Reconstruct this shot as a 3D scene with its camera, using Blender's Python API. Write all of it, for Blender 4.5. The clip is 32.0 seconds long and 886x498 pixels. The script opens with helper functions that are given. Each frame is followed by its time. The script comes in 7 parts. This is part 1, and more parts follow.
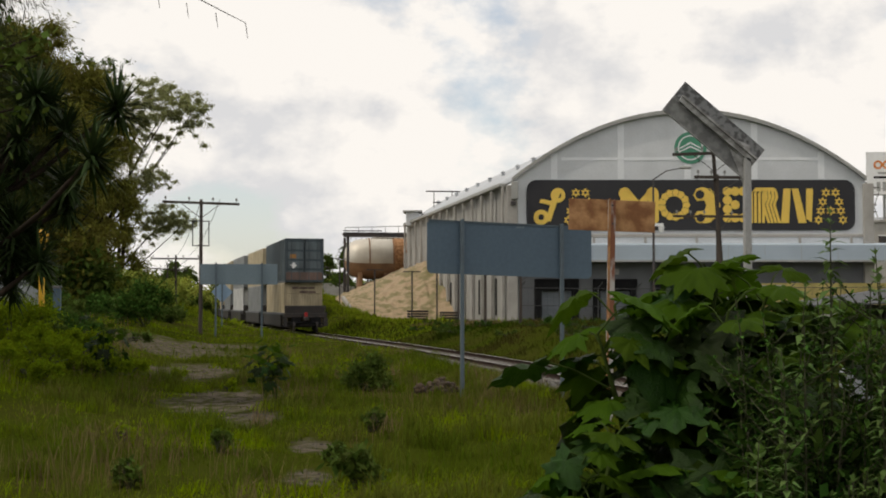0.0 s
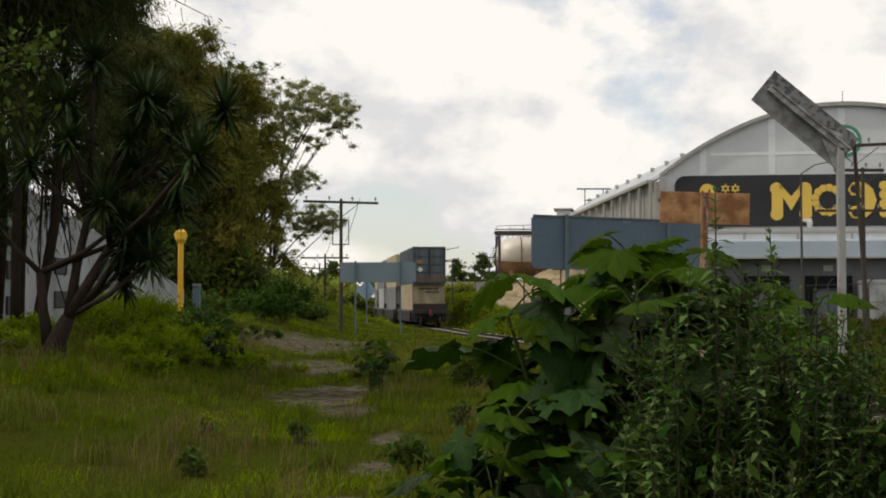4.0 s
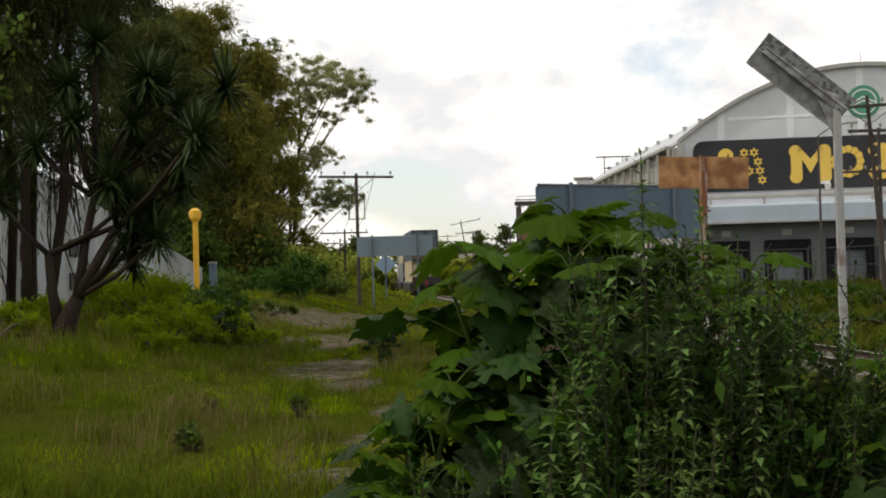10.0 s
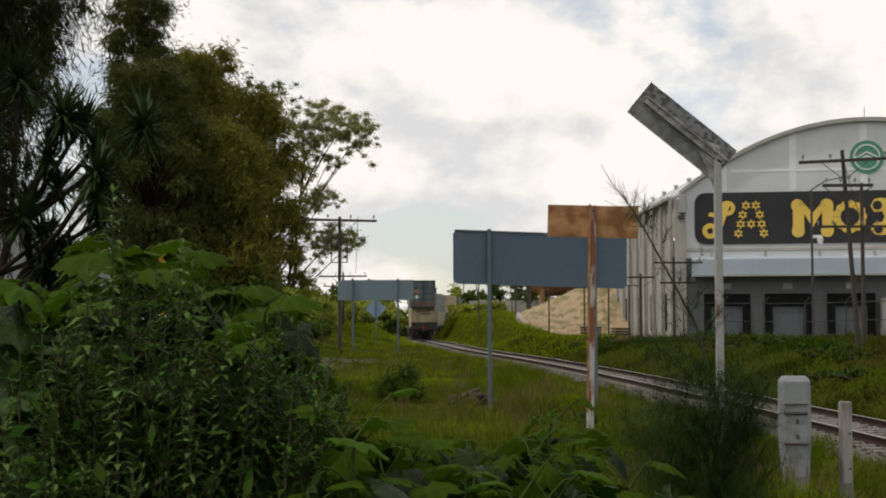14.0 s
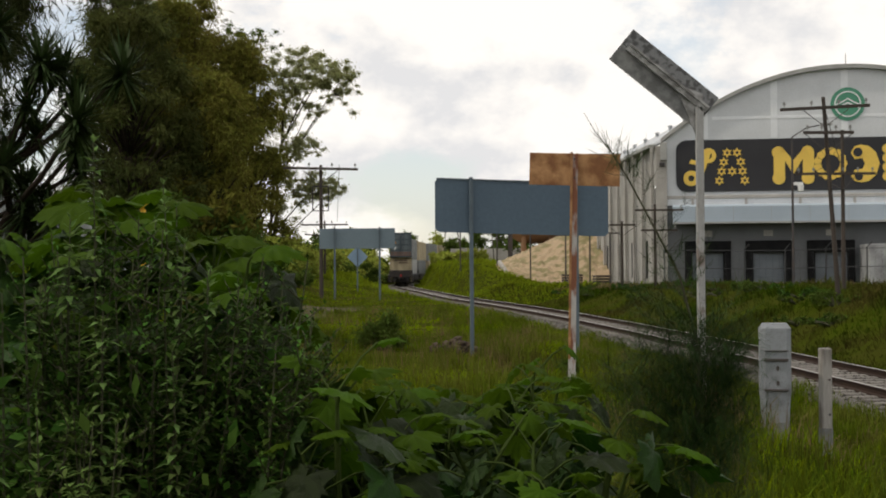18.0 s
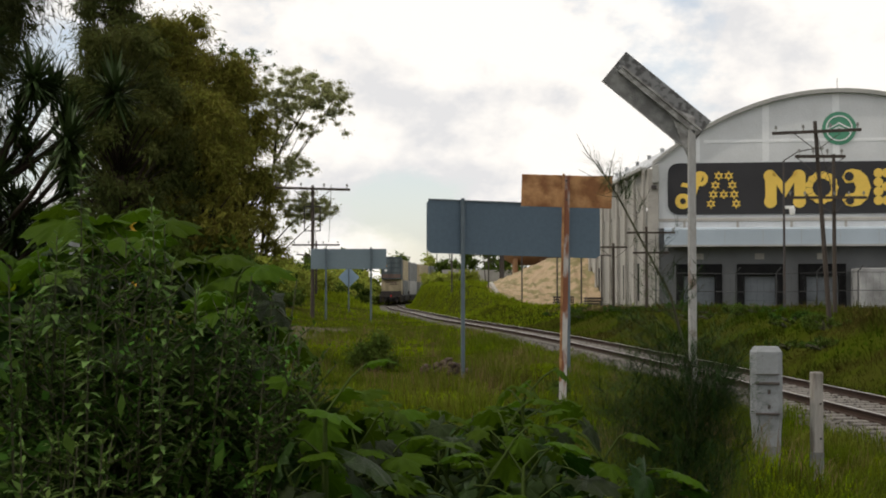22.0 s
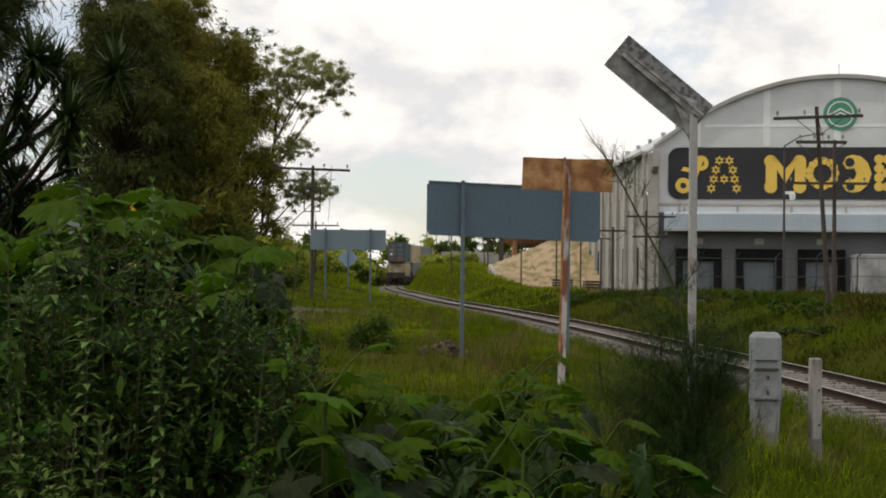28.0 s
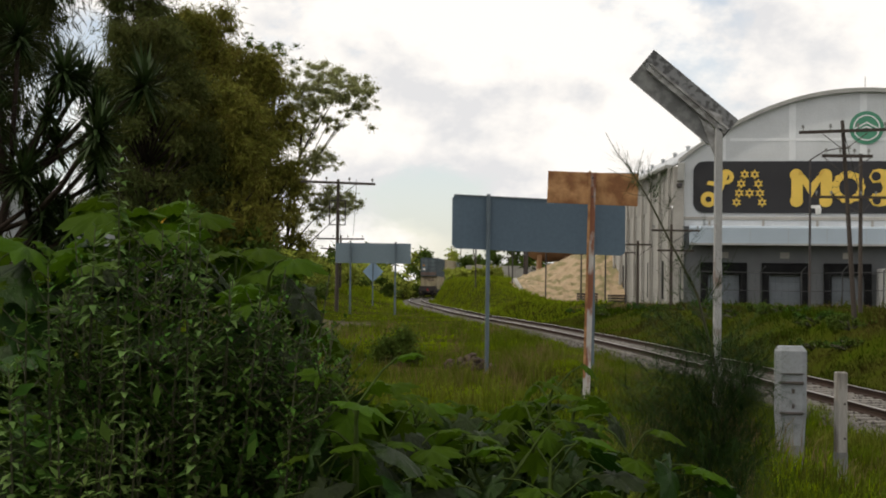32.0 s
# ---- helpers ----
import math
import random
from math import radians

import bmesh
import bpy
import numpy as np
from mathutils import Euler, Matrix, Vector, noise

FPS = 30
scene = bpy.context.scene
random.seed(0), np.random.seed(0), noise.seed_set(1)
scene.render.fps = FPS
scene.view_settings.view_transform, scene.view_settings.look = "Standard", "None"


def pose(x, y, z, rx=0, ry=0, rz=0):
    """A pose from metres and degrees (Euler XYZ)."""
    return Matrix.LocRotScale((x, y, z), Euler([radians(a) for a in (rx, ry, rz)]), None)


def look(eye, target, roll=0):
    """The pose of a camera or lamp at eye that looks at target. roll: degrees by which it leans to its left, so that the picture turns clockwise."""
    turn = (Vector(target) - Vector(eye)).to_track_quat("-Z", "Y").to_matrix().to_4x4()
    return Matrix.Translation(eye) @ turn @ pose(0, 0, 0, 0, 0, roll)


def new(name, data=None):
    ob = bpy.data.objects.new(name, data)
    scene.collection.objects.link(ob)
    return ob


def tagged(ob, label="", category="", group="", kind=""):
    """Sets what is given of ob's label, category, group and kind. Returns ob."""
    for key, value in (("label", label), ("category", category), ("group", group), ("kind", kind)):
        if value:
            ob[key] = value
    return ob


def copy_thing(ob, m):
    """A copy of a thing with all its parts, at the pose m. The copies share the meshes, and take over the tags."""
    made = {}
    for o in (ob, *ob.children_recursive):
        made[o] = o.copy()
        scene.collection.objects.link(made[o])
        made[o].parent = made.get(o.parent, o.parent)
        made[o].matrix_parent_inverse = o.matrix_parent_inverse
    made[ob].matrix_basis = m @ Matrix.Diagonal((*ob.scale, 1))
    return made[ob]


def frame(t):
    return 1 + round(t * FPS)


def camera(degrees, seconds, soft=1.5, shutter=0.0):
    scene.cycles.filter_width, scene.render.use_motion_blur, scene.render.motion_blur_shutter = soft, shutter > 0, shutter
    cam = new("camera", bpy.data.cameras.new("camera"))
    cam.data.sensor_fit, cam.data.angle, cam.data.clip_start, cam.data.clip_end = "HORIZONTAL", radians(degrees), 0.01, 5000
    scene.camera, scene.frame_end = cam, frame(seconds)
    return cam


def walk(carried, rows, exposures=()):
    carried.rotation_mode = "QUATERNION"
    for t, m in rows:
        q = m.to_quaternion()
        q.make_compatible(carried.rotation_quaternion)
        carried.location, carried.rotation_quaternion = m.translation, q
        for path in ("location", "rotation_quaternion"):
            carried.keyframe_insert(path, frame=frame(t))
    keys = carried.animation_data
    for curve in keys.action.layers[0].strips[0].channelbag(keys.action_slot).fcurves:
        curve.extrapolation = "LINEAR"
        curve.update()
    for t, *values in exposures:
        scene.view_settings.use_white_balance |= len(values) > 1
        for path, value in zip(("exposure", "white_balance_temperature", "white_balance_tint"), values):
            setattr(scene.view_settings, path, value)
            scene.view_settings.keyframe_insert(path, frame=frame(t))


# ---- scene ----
cam = camera(35.0, 32.0, soft=1.9)
PATH = [
    (0, (-2.985, -0.119, 2.207), (-2.741, 1.865, 2.285), 0.0),
    (0.5, (-2.76, -0.008, 2.239), (-2.491, 1.972, 2.341), -0.7),
    (1, (-2.524, -0.055, 2.19), (-2.32, 1.929, 2.331), 0.8),
    (2, (-2.253, -0.201, 2.164), (-2.202, 1.796, 2.269), 0.2),
    (3, (-2.12, -0.218, 2.159), (-2.081, 1.779, 2.258), -0.0),
    (5.5, (-2.068, -0.308, 2.135), (-2.093, 1.691, 2.18), 0.0),
    (6, (-2.09, -0.342, 2.139), (-2.114, 1.657, 2.189), 0.3),
    (6.5, (-2.062, -0.288, 2.148), (-2.075, 1.712, 2.186), -0.3),
    (7, (-2.053, -0.267, 2.152), (-2.053, 1.733, 2.186), -0.4),
    (7.5, (-2.055, -0.291, 2.137), (-2.044, 1.709, 2.176), -0.1),
    (8, (-2.053, -0.23, 2.16), (-2.032, 1.769, 2.205), -0.2),
    (8.5, (-2.055, -0.246, 2.137), (-2.04, 1.753, 2.188), -0.4),
    (9, (-2.006, -0.214, 2.149), (-1.997, 1.786, 2.194), -1.2),
    (9.5, (-1.939, -0.364, 2.124), (-1.932, 1.636, 2.162), -0.7),
    (10, (-1.773, -0.289, 2.128), (-1.791, 1.711, 2.166), -1.6),
    (10.5, (-1.468, -0.047, 2.129), (-1.444, 1.952, 2.172), -0.7),
    (11, (-1.106, 0.041, 2.148), (-0.852, 2.023, 2.237), -3.0),
    (11.5, (-0.652, 0.443, 2.211), (-0.51, 2.432, 2.371), -0.6),
    (12, (-0.381, 0.242, 2.167), (-0.249, 2.231, 2.33), -1.0),
    (12.5, (-0.113, 0.123, 2.161), (-0.051, 2.114, 2.333), -1.3),
    (13, (0.063, 0.057, 2.13), (0.104, 2.048, 2.314), 0.8),
    (13.5, (0.066, 0.029, 2.12), (0.044, 2.023, 2.266), 0.0),
    (14, (0.016, -0.146, 2.083), (-0.038, 1.85, 2.187), -0.2),
    (14.5, (0.012, -0.218, 2.07), (-0.029, 1.781, 2.094), 0.3),
    (16.5, (0.015, -0.141, 2.085), (0.004, 1.859, 2.124), -0.3),
    (17, (0.025, -0.059, 2.098), (0.014, 1.94, 2.144), -0.2),
    (17.5, (0.014, -0.134, 2.091), (-0.008, 1.866, 2.132), -0.5),
    (18, (0.009, -0.137, 2.088), (-0.019, 1.862, 2.118), -0.4),
    (18.5, (0.008, -0.176, 2.079), (-0.011, 1.824, 2.104), -0.7),
    (19, (0.027, -0.079, 2.096), (0.022, 1.921, 2.124), -0.5),
    (19.5, (0.032, -0.045, 2.095), (0.034, 1.955, 2.134), -0.5),
    (20, (0.024, -0.039, 2.099), (0.018, 1.961, 2.14), -0.5),
    (20.5, (0.017, -0.095, 2.088), (0.001, 1.905, 2.126), -0.4),
    (21, (0.018, -0.1, 2.089), (-0.001, 1.899, 2.132), -0.2),
    (21.5, (0.019, -0.079, 2.101), (0.002, 1.92, 2.153), -0.1),
    (22, (0.012, -0.098, 2.087), (-0.004, 1.901, 2.147), -0.0),
    (22.5, (0.009, -0.12, 2.086), (-0.008, 1.879, 2.144), 0.1),
    (23, (0.007, -0.116, 2.09), (-0.01, 1.883, 2.147), 0.0),
    (23.5, (0.01, -0.095, 2.087), (-0.01, 1.905, 2.142), 0.1),
    (24, (0.005, -0.065, 2.087), (-0.014, 1.934, 2.141), 0.4),
    (24.5, (-0.008, -0.14, 2.085), (-0.024, 1.86, 2.123), 0.1),
    (25, (-0.001, -0.128, 2.08), (-0.017, 1.872, 2.115), 0.3),
    (25.5, (0.002, -0.122, 2.082), (-0.015, 1.878, 2.121), -0.1),
    (27.5, (0.002, -0.116, 2.076), (-0.009, 1.884, 2.114), 0.7),
    (28, (0.004, -0.074, 2.094), (-0.011, 1.926, 2.128), 0.6),
    (28.5, (-0.007, -0.168, 2.077), (-0.039, 1.831, 2.117), 0.6),
    (29, (-0.016, -0.211, 2.074), (-0.06, 1.788, 2.121), 0.4),
    (29.5, (-0.02, -0.192, 2.073), (-0.062, 1.807, 2.121), 0.6),
    (30, (-0.025, -0.213, 2.072), (-0.064, 1.786, 2.119), 0.8),
    (30.5, (-0.001, -0.139, 2.086), (-0.038, 1.86, 2.129), 0.6),
    (31, (-0.005, -0.157, 2.084), (-0.048, 1.842, 2.13), 0.6),
    (31.5, (-0.031, -0.254, 2.074), (-0.084, 1.744, 2.123), 0.6),
    (32, (-0.009, -0.163, 2.088), (-0.059, 1.836, 2.141), 0.7),
]
walk(cam, [(t, look(eye, target, roll)) for t, eye, target, roll in PATH], [(0.0, -0.06, 7000, 10), (3.5, -0.06, 7000, 10), (5.5, 0.22, 7000, 10), (11.0, 0.25, 7000, 10), (12.5, 0.05, 7000, 10), (14.0, -0.02, 7000, 10), (14.5, 0.0, 7000, 10), (17.0, 0.1, 7000, 10), (32.0, 0.1, 7000, 10)])

# ==== world and light ====
SUN_ELEV, SUN_AZ = 56.0, 102.0   # degrees; azimuth to the left of straight ahead
world = bpy.data.worlds.new("world")
scene.world = world
world.use_nodes = True
wn, wl = world.node_tree.nodes, world.node_tree.links
sky = wn.new("ShaderNodeTexSky")
sky.sky_type, sky.sun_disc = "NISHITA", False
sky.sun_elevation, sky.sun_rotation = radians(SUN_ELEV), radians(-SUN_AZ)
sky_bg = wn["Background"]
sky_bg.inputs["Strength"].default_value = 0.15
cloud_bg = wn.new("ShaderNodeBackground")
cloud_bg.inputs["Strength"].default_value = 1.03
coords = wn.new("ShaderNodeTexCoord")
squash = wn.new("ShaderNodeMapping")
squash.inputs["Scale"].default_value = (1.0, 1.0, 1.5)
squash.inputs["Location"].default_value = (0.37, 0.2, 0.05)
puffs = wn.new("ShaderNodeTexNoise")
puffs.inputs["Scale"].default_value, puffs.inputs["Detail"].default_value, puffs.inputs["Roughness"].default_value = 7.0, 9.0, 0.56
cover = wn.new("ShaderNodeValToRGB")
cover.color_ramp.elements[0].position, cover.color_ramp.elements[1].position = 0.37, 0.47
cover.color_ramp.elements[0].color = (0.45, 0.45, 0.45, 1)
lift = wn.new("ShaderNodeMapping")
lift.inputs["Scale"].default_value = (1.0, 1.0, 1.5)
lift.inputs["Location"].default_value = (0.385, 0.2, 0.11)
shade = wn.new("ShaderNodeTexNoise")
shade.inputs["Scale"].default_value, shade.inputs["Detail"].default_value, shade.inputs["Roughness"].default_value = 7.0, 9.0, 0.56
relief = wn.new("ShaderNodeMath")
relief.operation = "SUBTRACT"
swell = wn.new("ShaderNodeMapRange")
swell.inputs["From Min"].default_value, swell.inputs["From Max"].default_value = -0.12, 0.10
grey = wn.new("ShaderNodeValToRGB")
grey.color_ramp.elements[0].position, grey.color_ramp.elements[0].color = 0.05, (0.70, 0.725, 0.78, 1)
grey.color_ramp.elements[1].position, grey.color_ramp.elements[1].color = 0.72, (0.955, 0.95, 0.955, 1)
sky_mix = wn.new("ShaderNodeMixShader")
wl.new(coords.outputs["Generated"], squash.inputs["Vector"])
wl.new(coords.outputs["Generated"], lift.inputs["Vector"])
wl.new(squash.outputs["Vector"], puffs.inputs["Vector"])
wl.new(lift.outputs["Vector"], shade.inputs["Vector"])
wl.new(puffs.outputs["Fac"], relief.inputs[0])
wl.new(shade.outputs["Fac"], relief.inputs[1])
wl.new(relief.outputs["Value"], swell.inputs["Value"])
wl.new(puffs.outputs["Fac"], cover.inputs["Fac"])
wl.new(swell.outputs["Result"], grey.inputs["Fac"])
wl.new(grey.outputs["Color"], cloud_bg.inputs["Color"])
wl.new(sky.outputs["Color"], sky_bg.inputs["Color"])
wl.new(cover.outputs["Color"], sky_mix.inputs["Fac"])
wl.new(sky_bg.outputs["Background"], sky_mix.inputs[1])
wl.new(cloud_bg.outputs["Background"], sky_mix.inputs[2])
wl.new(sky_mix.outputs["Shader"], wn["World Output"].inputs["Surface"])
sun = new("sun", bpy.data.lights.new("sun", "SUN"))
sun.data.energy, sun.data.angle, sun.data.color = 1.6, radians(1.2), (1.0, 0.95, 0.86)
ce, se = math.cos(radians(SUN_ELEV)), math.sin(radians(SUN_ELEV))
sun.matrix_world = look((-60 * ce * math.sin(radians(SUN_AZ)), 60 * ce * math.cos(radians(SUN_AZ)), 60 * se), (0, 0, 0))

# ==== materials ====
def material(name, colour, rough=0.8, metal=0.0, other=None, scale=3.0, fine=40.0, bump=0.2, amount=0.55, spread=0.25, translucent=0.0, per="", jitter=0.0, stretch=(1, 1, 1), spec=0.5, centre=0.5):
    """Two scales of variation between colour and other, fine relief, and a brightness that differs from piece to piece."""
    m = bpy.data.materials.new(name)
    m.use_nodes = True
    n, l = m.node_tree.nodes, m.node_tree.links
    b = n["Principled BSDF"]
    b.inputs["Roughness"].default_value, b.inputs["Metallic"].default_value = rough, metal
    b.inputs["Specular IOR Level"].default_value = spec
    other = other or tuple(c * 0.6 for c in colour)
    tc, mp = n.new("ShaderNodeTexCoord"), n.new("ShaderNodeMapping")
    mp.inputs["Scale"].default_value = stretch
    l.new(tc.outputs["Object"], mp.inputs["Vector"])
    big, small = n.new("ShaderNodeTexNoise"), n.new("ShaderNodeTexNoise")
    big.inputs["Scale"].default_value, big.inputs["Detail"].default_value = scale, 6.0
    small.inputs["Scale"].default_value, small.inputs["Detail"].default_value = fine, 3.0
    for t in (big, small):
        l.new(mp.outputs["Vector"], t.inputs["Vector"])
    ramp = n.new("ShaderNodeMapRange")
    ramp.inputs["From Min"].default_value, ramp.inputs["From Max"].default_value = centre - spread / 2, centre + spread / 2
    ramp.inputs["To Max"].default_value = amount
    l.new(big.outputs["Fac"], ramp.inputs["Value"])
    mix = n.new("ShaderNodeMix")
    mix.data_type = "RGBA"
    mix.inputs["A"].default_value, mix.inputs["B"].default_value = (*colour, 1), (*other, 1)
    l.new(ramp.outputs["Result"], mix.inputs["Factor"])
    hsv = n.new("ShaderNodeHueSaturation")
    l.new(mix.outputs["Result"], hsv.inputs["Color"])
    val = n.new("ShaderNodeMapRange")
    val.inputs["To Min"].default_value, val.inputs["To Max"].default_value = 0.8, 1.2
    l.new(small.outputs["Fac"], val.inputs["Value"])
    out = val.outputs["Result"]
    if per:
        src = n.new("ShaderNodeObjectInfo").outputs["Random"] if per == "object" else n.new("ShaderNodeNewGeometry").outputs["Random Per Island"]
        rng = n.new("ShaderNodeMapRange")
        rng.inputs["To Min"].default_value, rng.inputs["To Max"].default_value = 1 - jitter, 1 + jitter
        l.new(src, rng.inputs["Value"])
        mul = n.new("ShaderNodeMath")
        mul.operation = "MULTIPLY"
        l.new(out, mul.inputs[0])
        l.new(rng.outputs["Result"], mul.inputs[1])
        out = mul.outputs["Value"]
        hue = n.new("ShaderNodeMapRange")
        hue.inputs["To Min"].default_value, hue.inputs["To Max"].default_value = 0.5 - jitter * 0.05, 0.5 + jitter * 0.05
        l.new(src, hue.inputs["Value"])
        l.new(hue.outputs["Result"], hsv.inputs["Hue"])
    l.new(out, hsv.inputs["Value"])
    l.new(hsv.outputs["Color"], b.inputs["Base Color"])
    if bump:
        bp = n.new("ShaderNodeBump")
        bp.inputs["Strength"].default_value, bp.inputs["Distance"].default_value = bump, 0.02
        l.new(small.outputs["Fac"], bp.inputs["Height"])
        l.new(bp.outputs["Normal"], b.inputs["Normal"])
    if translucent:
        tr, ms = n.new("ShaderNodeBsdfTranslucent"), n.new("ShaderNodeMixShader")
        ms.inputs["Fac"].default_value = translucent
        l.new(hsv.outputs["Color"], tr.inputs["Color"])
        l.new(b.outputs["BSDF"], ms.inputs[1])
        l.new(tr.outputs["BSDF"], ms.inputs[2])
        l.new(ms.outputs["Shader"], n["Material Output"].inputs["Surface"])
    return m


M_GROUND = material("grassy_earth", (0.034, 0.046, 0.004), 0.95, other=(0.040, 0.036, 0.010), scale=0.6, fine=9, bump=0.6, spread=0.3, spec=0.0)
M_GRAVEL = material("ballast_stone", (0.08, 0.073, 0.064), 0.95, other=(0.04, 0.035, 0.03), scale=2.0, fine=30, bump=0.9, per="island", jitter=0.5)
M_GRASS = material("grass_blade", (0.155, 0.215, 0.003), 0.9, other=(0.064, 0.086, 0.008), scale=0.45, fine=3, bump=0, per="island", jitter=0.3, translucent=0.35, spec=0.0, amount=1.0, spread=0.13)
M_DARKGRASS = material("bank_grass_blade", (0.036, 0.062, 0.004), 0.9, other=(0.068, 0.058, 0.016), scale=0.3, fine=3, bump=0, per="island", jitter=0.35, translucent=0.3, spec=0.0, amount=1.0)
M_RANKGRASS = material("rank_grass_blade", (0.062, 0.098, 0.004), 0.9, other=(0.112, 0.125, 0.020), scale=0.6, fine=3, bump=0, per="island", jitter=0.35, translucent=0.35, spec=0.0, amount=1.0, spread=0.3)
M_LUSH = material("lush_weed_leaves", (0.175, 0.235, 0.010), 0.8, other=(0.11, 0.16, 0.010), scale=1.2, fine=4, bump=0, per="island", jitter=0.3, translucent=0.35, spec=0.0)
M_SHEDWALL = material("stained_whitewash", (0.29, 0.315, 0.325), 0.85, other=(0.16, 0.168, 0.165), scale=0.9, fine=12, bump=0.2, stretch=(1, 1, 0.4), spread=0.3, amount=0.9)
M_WOODPOST = material("peeling_white_wood", (0.30, 0.285, 0.265), 0.9, other=(0.10, 0.085, 0.07), scale=6, fine=45, bump=0.6, spread=0.14, amount=0.95, stretch=(1, 1, 0.22))
M_SHEETROOF = material("dull_roof_sheet", (0.085, 0.09, 0.095), 0.7, other=(0.05, 0.05, 0.052), scale=1.2, fine=18, bump=0.1, stretch=(1, 0.3, 1))
M_DULLGREY = material("dull_grey_concrete", (0.19, 0.195, 0.2), 0.9, other=(0.10, 0.098, 0.09), scale=4, fine=30, bump=0.15)
M_GREENSTEM = material("thick_green_stem", (0.036, 0.058, 0.01), 0.7, other=(0.028, 0.04, 0.01), scale=6, fine=40, bump=0.1, spec=0.1)
# The far bank's sunshine is put into this brighter green.
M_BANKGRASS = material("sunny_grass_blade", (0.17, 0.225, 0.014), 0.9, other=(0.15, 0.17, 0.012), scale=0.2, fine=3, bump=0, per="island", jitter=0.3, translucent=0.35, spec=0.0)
M_DRYGRASS = material("seeding_grass", (0.185, 0.125, 0.075), 0.85, other=(0.100, 0.092, 0.020), scale=0.5, fine=3, bump=0, per="island", jitter=0.3, translucent=0.3, spec=0.0)
M_RAIL = material("worn_rail_steel", (0.034, 0.020, 0.014), 0.8, 0.0, other=(0.020, 0.013, 0.010), scale=2, fine=60, spec=0.15)
M_RAILTOP = material("polished_rail_head", (0.45, 0.42, 0.40), 0.3, 0.9, scale=2, fine=40, bump=0.05)
M_TIE = material("concrete_sleeper", (0.16, 0.148, 0.135), 0.9, other=(0.09, 0.08, 0.07), scale=4, fine=60, per="object", jitter=0.2)
M_WHITEWALL = material("white_render", (0.60, 0.62, 0.64), 0.8, other=(0.50, 0.52, 0.535), scale=0.5, fine=12, bump=0.1)
M_CONCRETE = material("weathered_concrete", (0.40, 0.38, 0.35), 0.9, other=(0.24, 0.23, 0.21), scale=0.6, fine=14, bump=0.3)
M_PANEL = material("grey_wall_panel", (0.335, 0.325, 0.30), 0.85, other=(0.22, 0.215, 0.20), scale=0.5, fine=16, bump=0.3, per="object", jitter=0.12, stretch=(1, 1, 0.3))
# Grey paint, darkened further for the shade under the dock awning.
M_DARKGREY = material("shade_darkened_grey_paint", (0.144, 0.151, 0.158), 0.85, other=(0.101, 0.104, 0.109), scale=0.5, fine=14, bump=0.2)
M_BLUEBAND = material("pale_blue_sheet", (0.375, 0.445, 0.515), 0.6, other=(0.32, 0.38, 0.44), scale=0.6, fine=20, bump=0.05)
M_ROOF = material("galvanised_roof", (0.46, 0.48, 0.50), 0.5, 0.3, other=(0.34, 0.35, 0.36), scale=0.4, fine=10, bump=0.1)
M_TRIM = material("grey_roof_edge", (0.36, 0.36, 0.34), 0.8, other=(0.24, 0.24, 0.23), scale=1, fine=20)
M_BANNER = material("black_banner_cloth", (0.018, 0.018, 0.022), 0.75, other=(0.028, 0.028, 0.032), scale=0.5, fine=20, bump=0.1)
M_YELLOW = material("banner_yellow", (0.78, 0.53, 0.10), 0.75, other=(0.70, 0.47, 0.09), scale=0.8, fine=20, bump=0.05)
M_GREENLOGO = material("emblem_green", (0.07, 0.27, 0.17), 0.7, other=(0.05, 0.20, 0.13), scale=2, fine=20, bump=0.05)
M_BLACK = material("black_rubber_pad", (0.008, 0.008, 0.009), 0.8, other=(0.018, 0.018, 0.018), scale=2, fine=30, spec=0.1)
# Door grey deepened to hold the shade of the recess.
M_DOOR = material("shade_darkened_door", (0.135, 0.155, 0.175), 0.6, other=(0.10, 0.115, 0.13), scale=1.5, fine=25)
M_SIGNBACK = material("grey_blue_sign_back", (0.078, 0.122, 0.165), 0.6, 0.05, other=(0.06, 0.096, 0.135), scale=0.8, fine=18, bump=0.1)
M_FARSIGN = material("pale_sign_back", (0.15, 0.2, 0.235), 0.5, 0.15, other=(0.12, 0.165, 0.195), scale=0.8, fine=18, bump=0.1)
M_SIGNPOST = material("blue_grey_post", (0.10, 0.135, 0.16), 0.6, 0.2, other=(0.07, 0.09, 0.11), scale=3, fine=30)
M_RUST = material("rusted_sheet", (0.42, 0.225, 0.10), 0.9, other=(0.19, 0.078, 0.03), scale=4.5, fine=22, bump=0.4, spread=0.2, amount=0.9)
M_RUSTPOST = material("white_paint_over_rust", (0.42, 0.40, 0.38), 0.8, other=(0.19, 0.07, 0.035), scale=5, fine=40, bump=0.4, spread=0.06, amount=1.0, stretch=(1, 1, 0.3), centre=0.50)
M_XPOST = material("white_post_paint", (0.3, 0.3, 0.295), 0.8, other=(0.14, 0.085, 0.06), scale=4, fine=40, bump=0.3, spread=0.08, amount=0.9, stretch=(1, 1, 0.5), centre=0.6)
M_XBUCK = material("weathered_white_metal", (0.34, 0.34, 0.335), 0.8, other=(0.12, 0.115, 0.11), scale=9, fine=50, bump=0.3, spread=0.2, amount=0.8)
M_XBACK = material("dark_weathered_metal", (0.17, 0.175, 0.18), 0.75, other=(0.05, 0.05, 0.05), scale=14, fine=50, bump=0.3, spread=0.14, amount=0.9, centre=0.53)
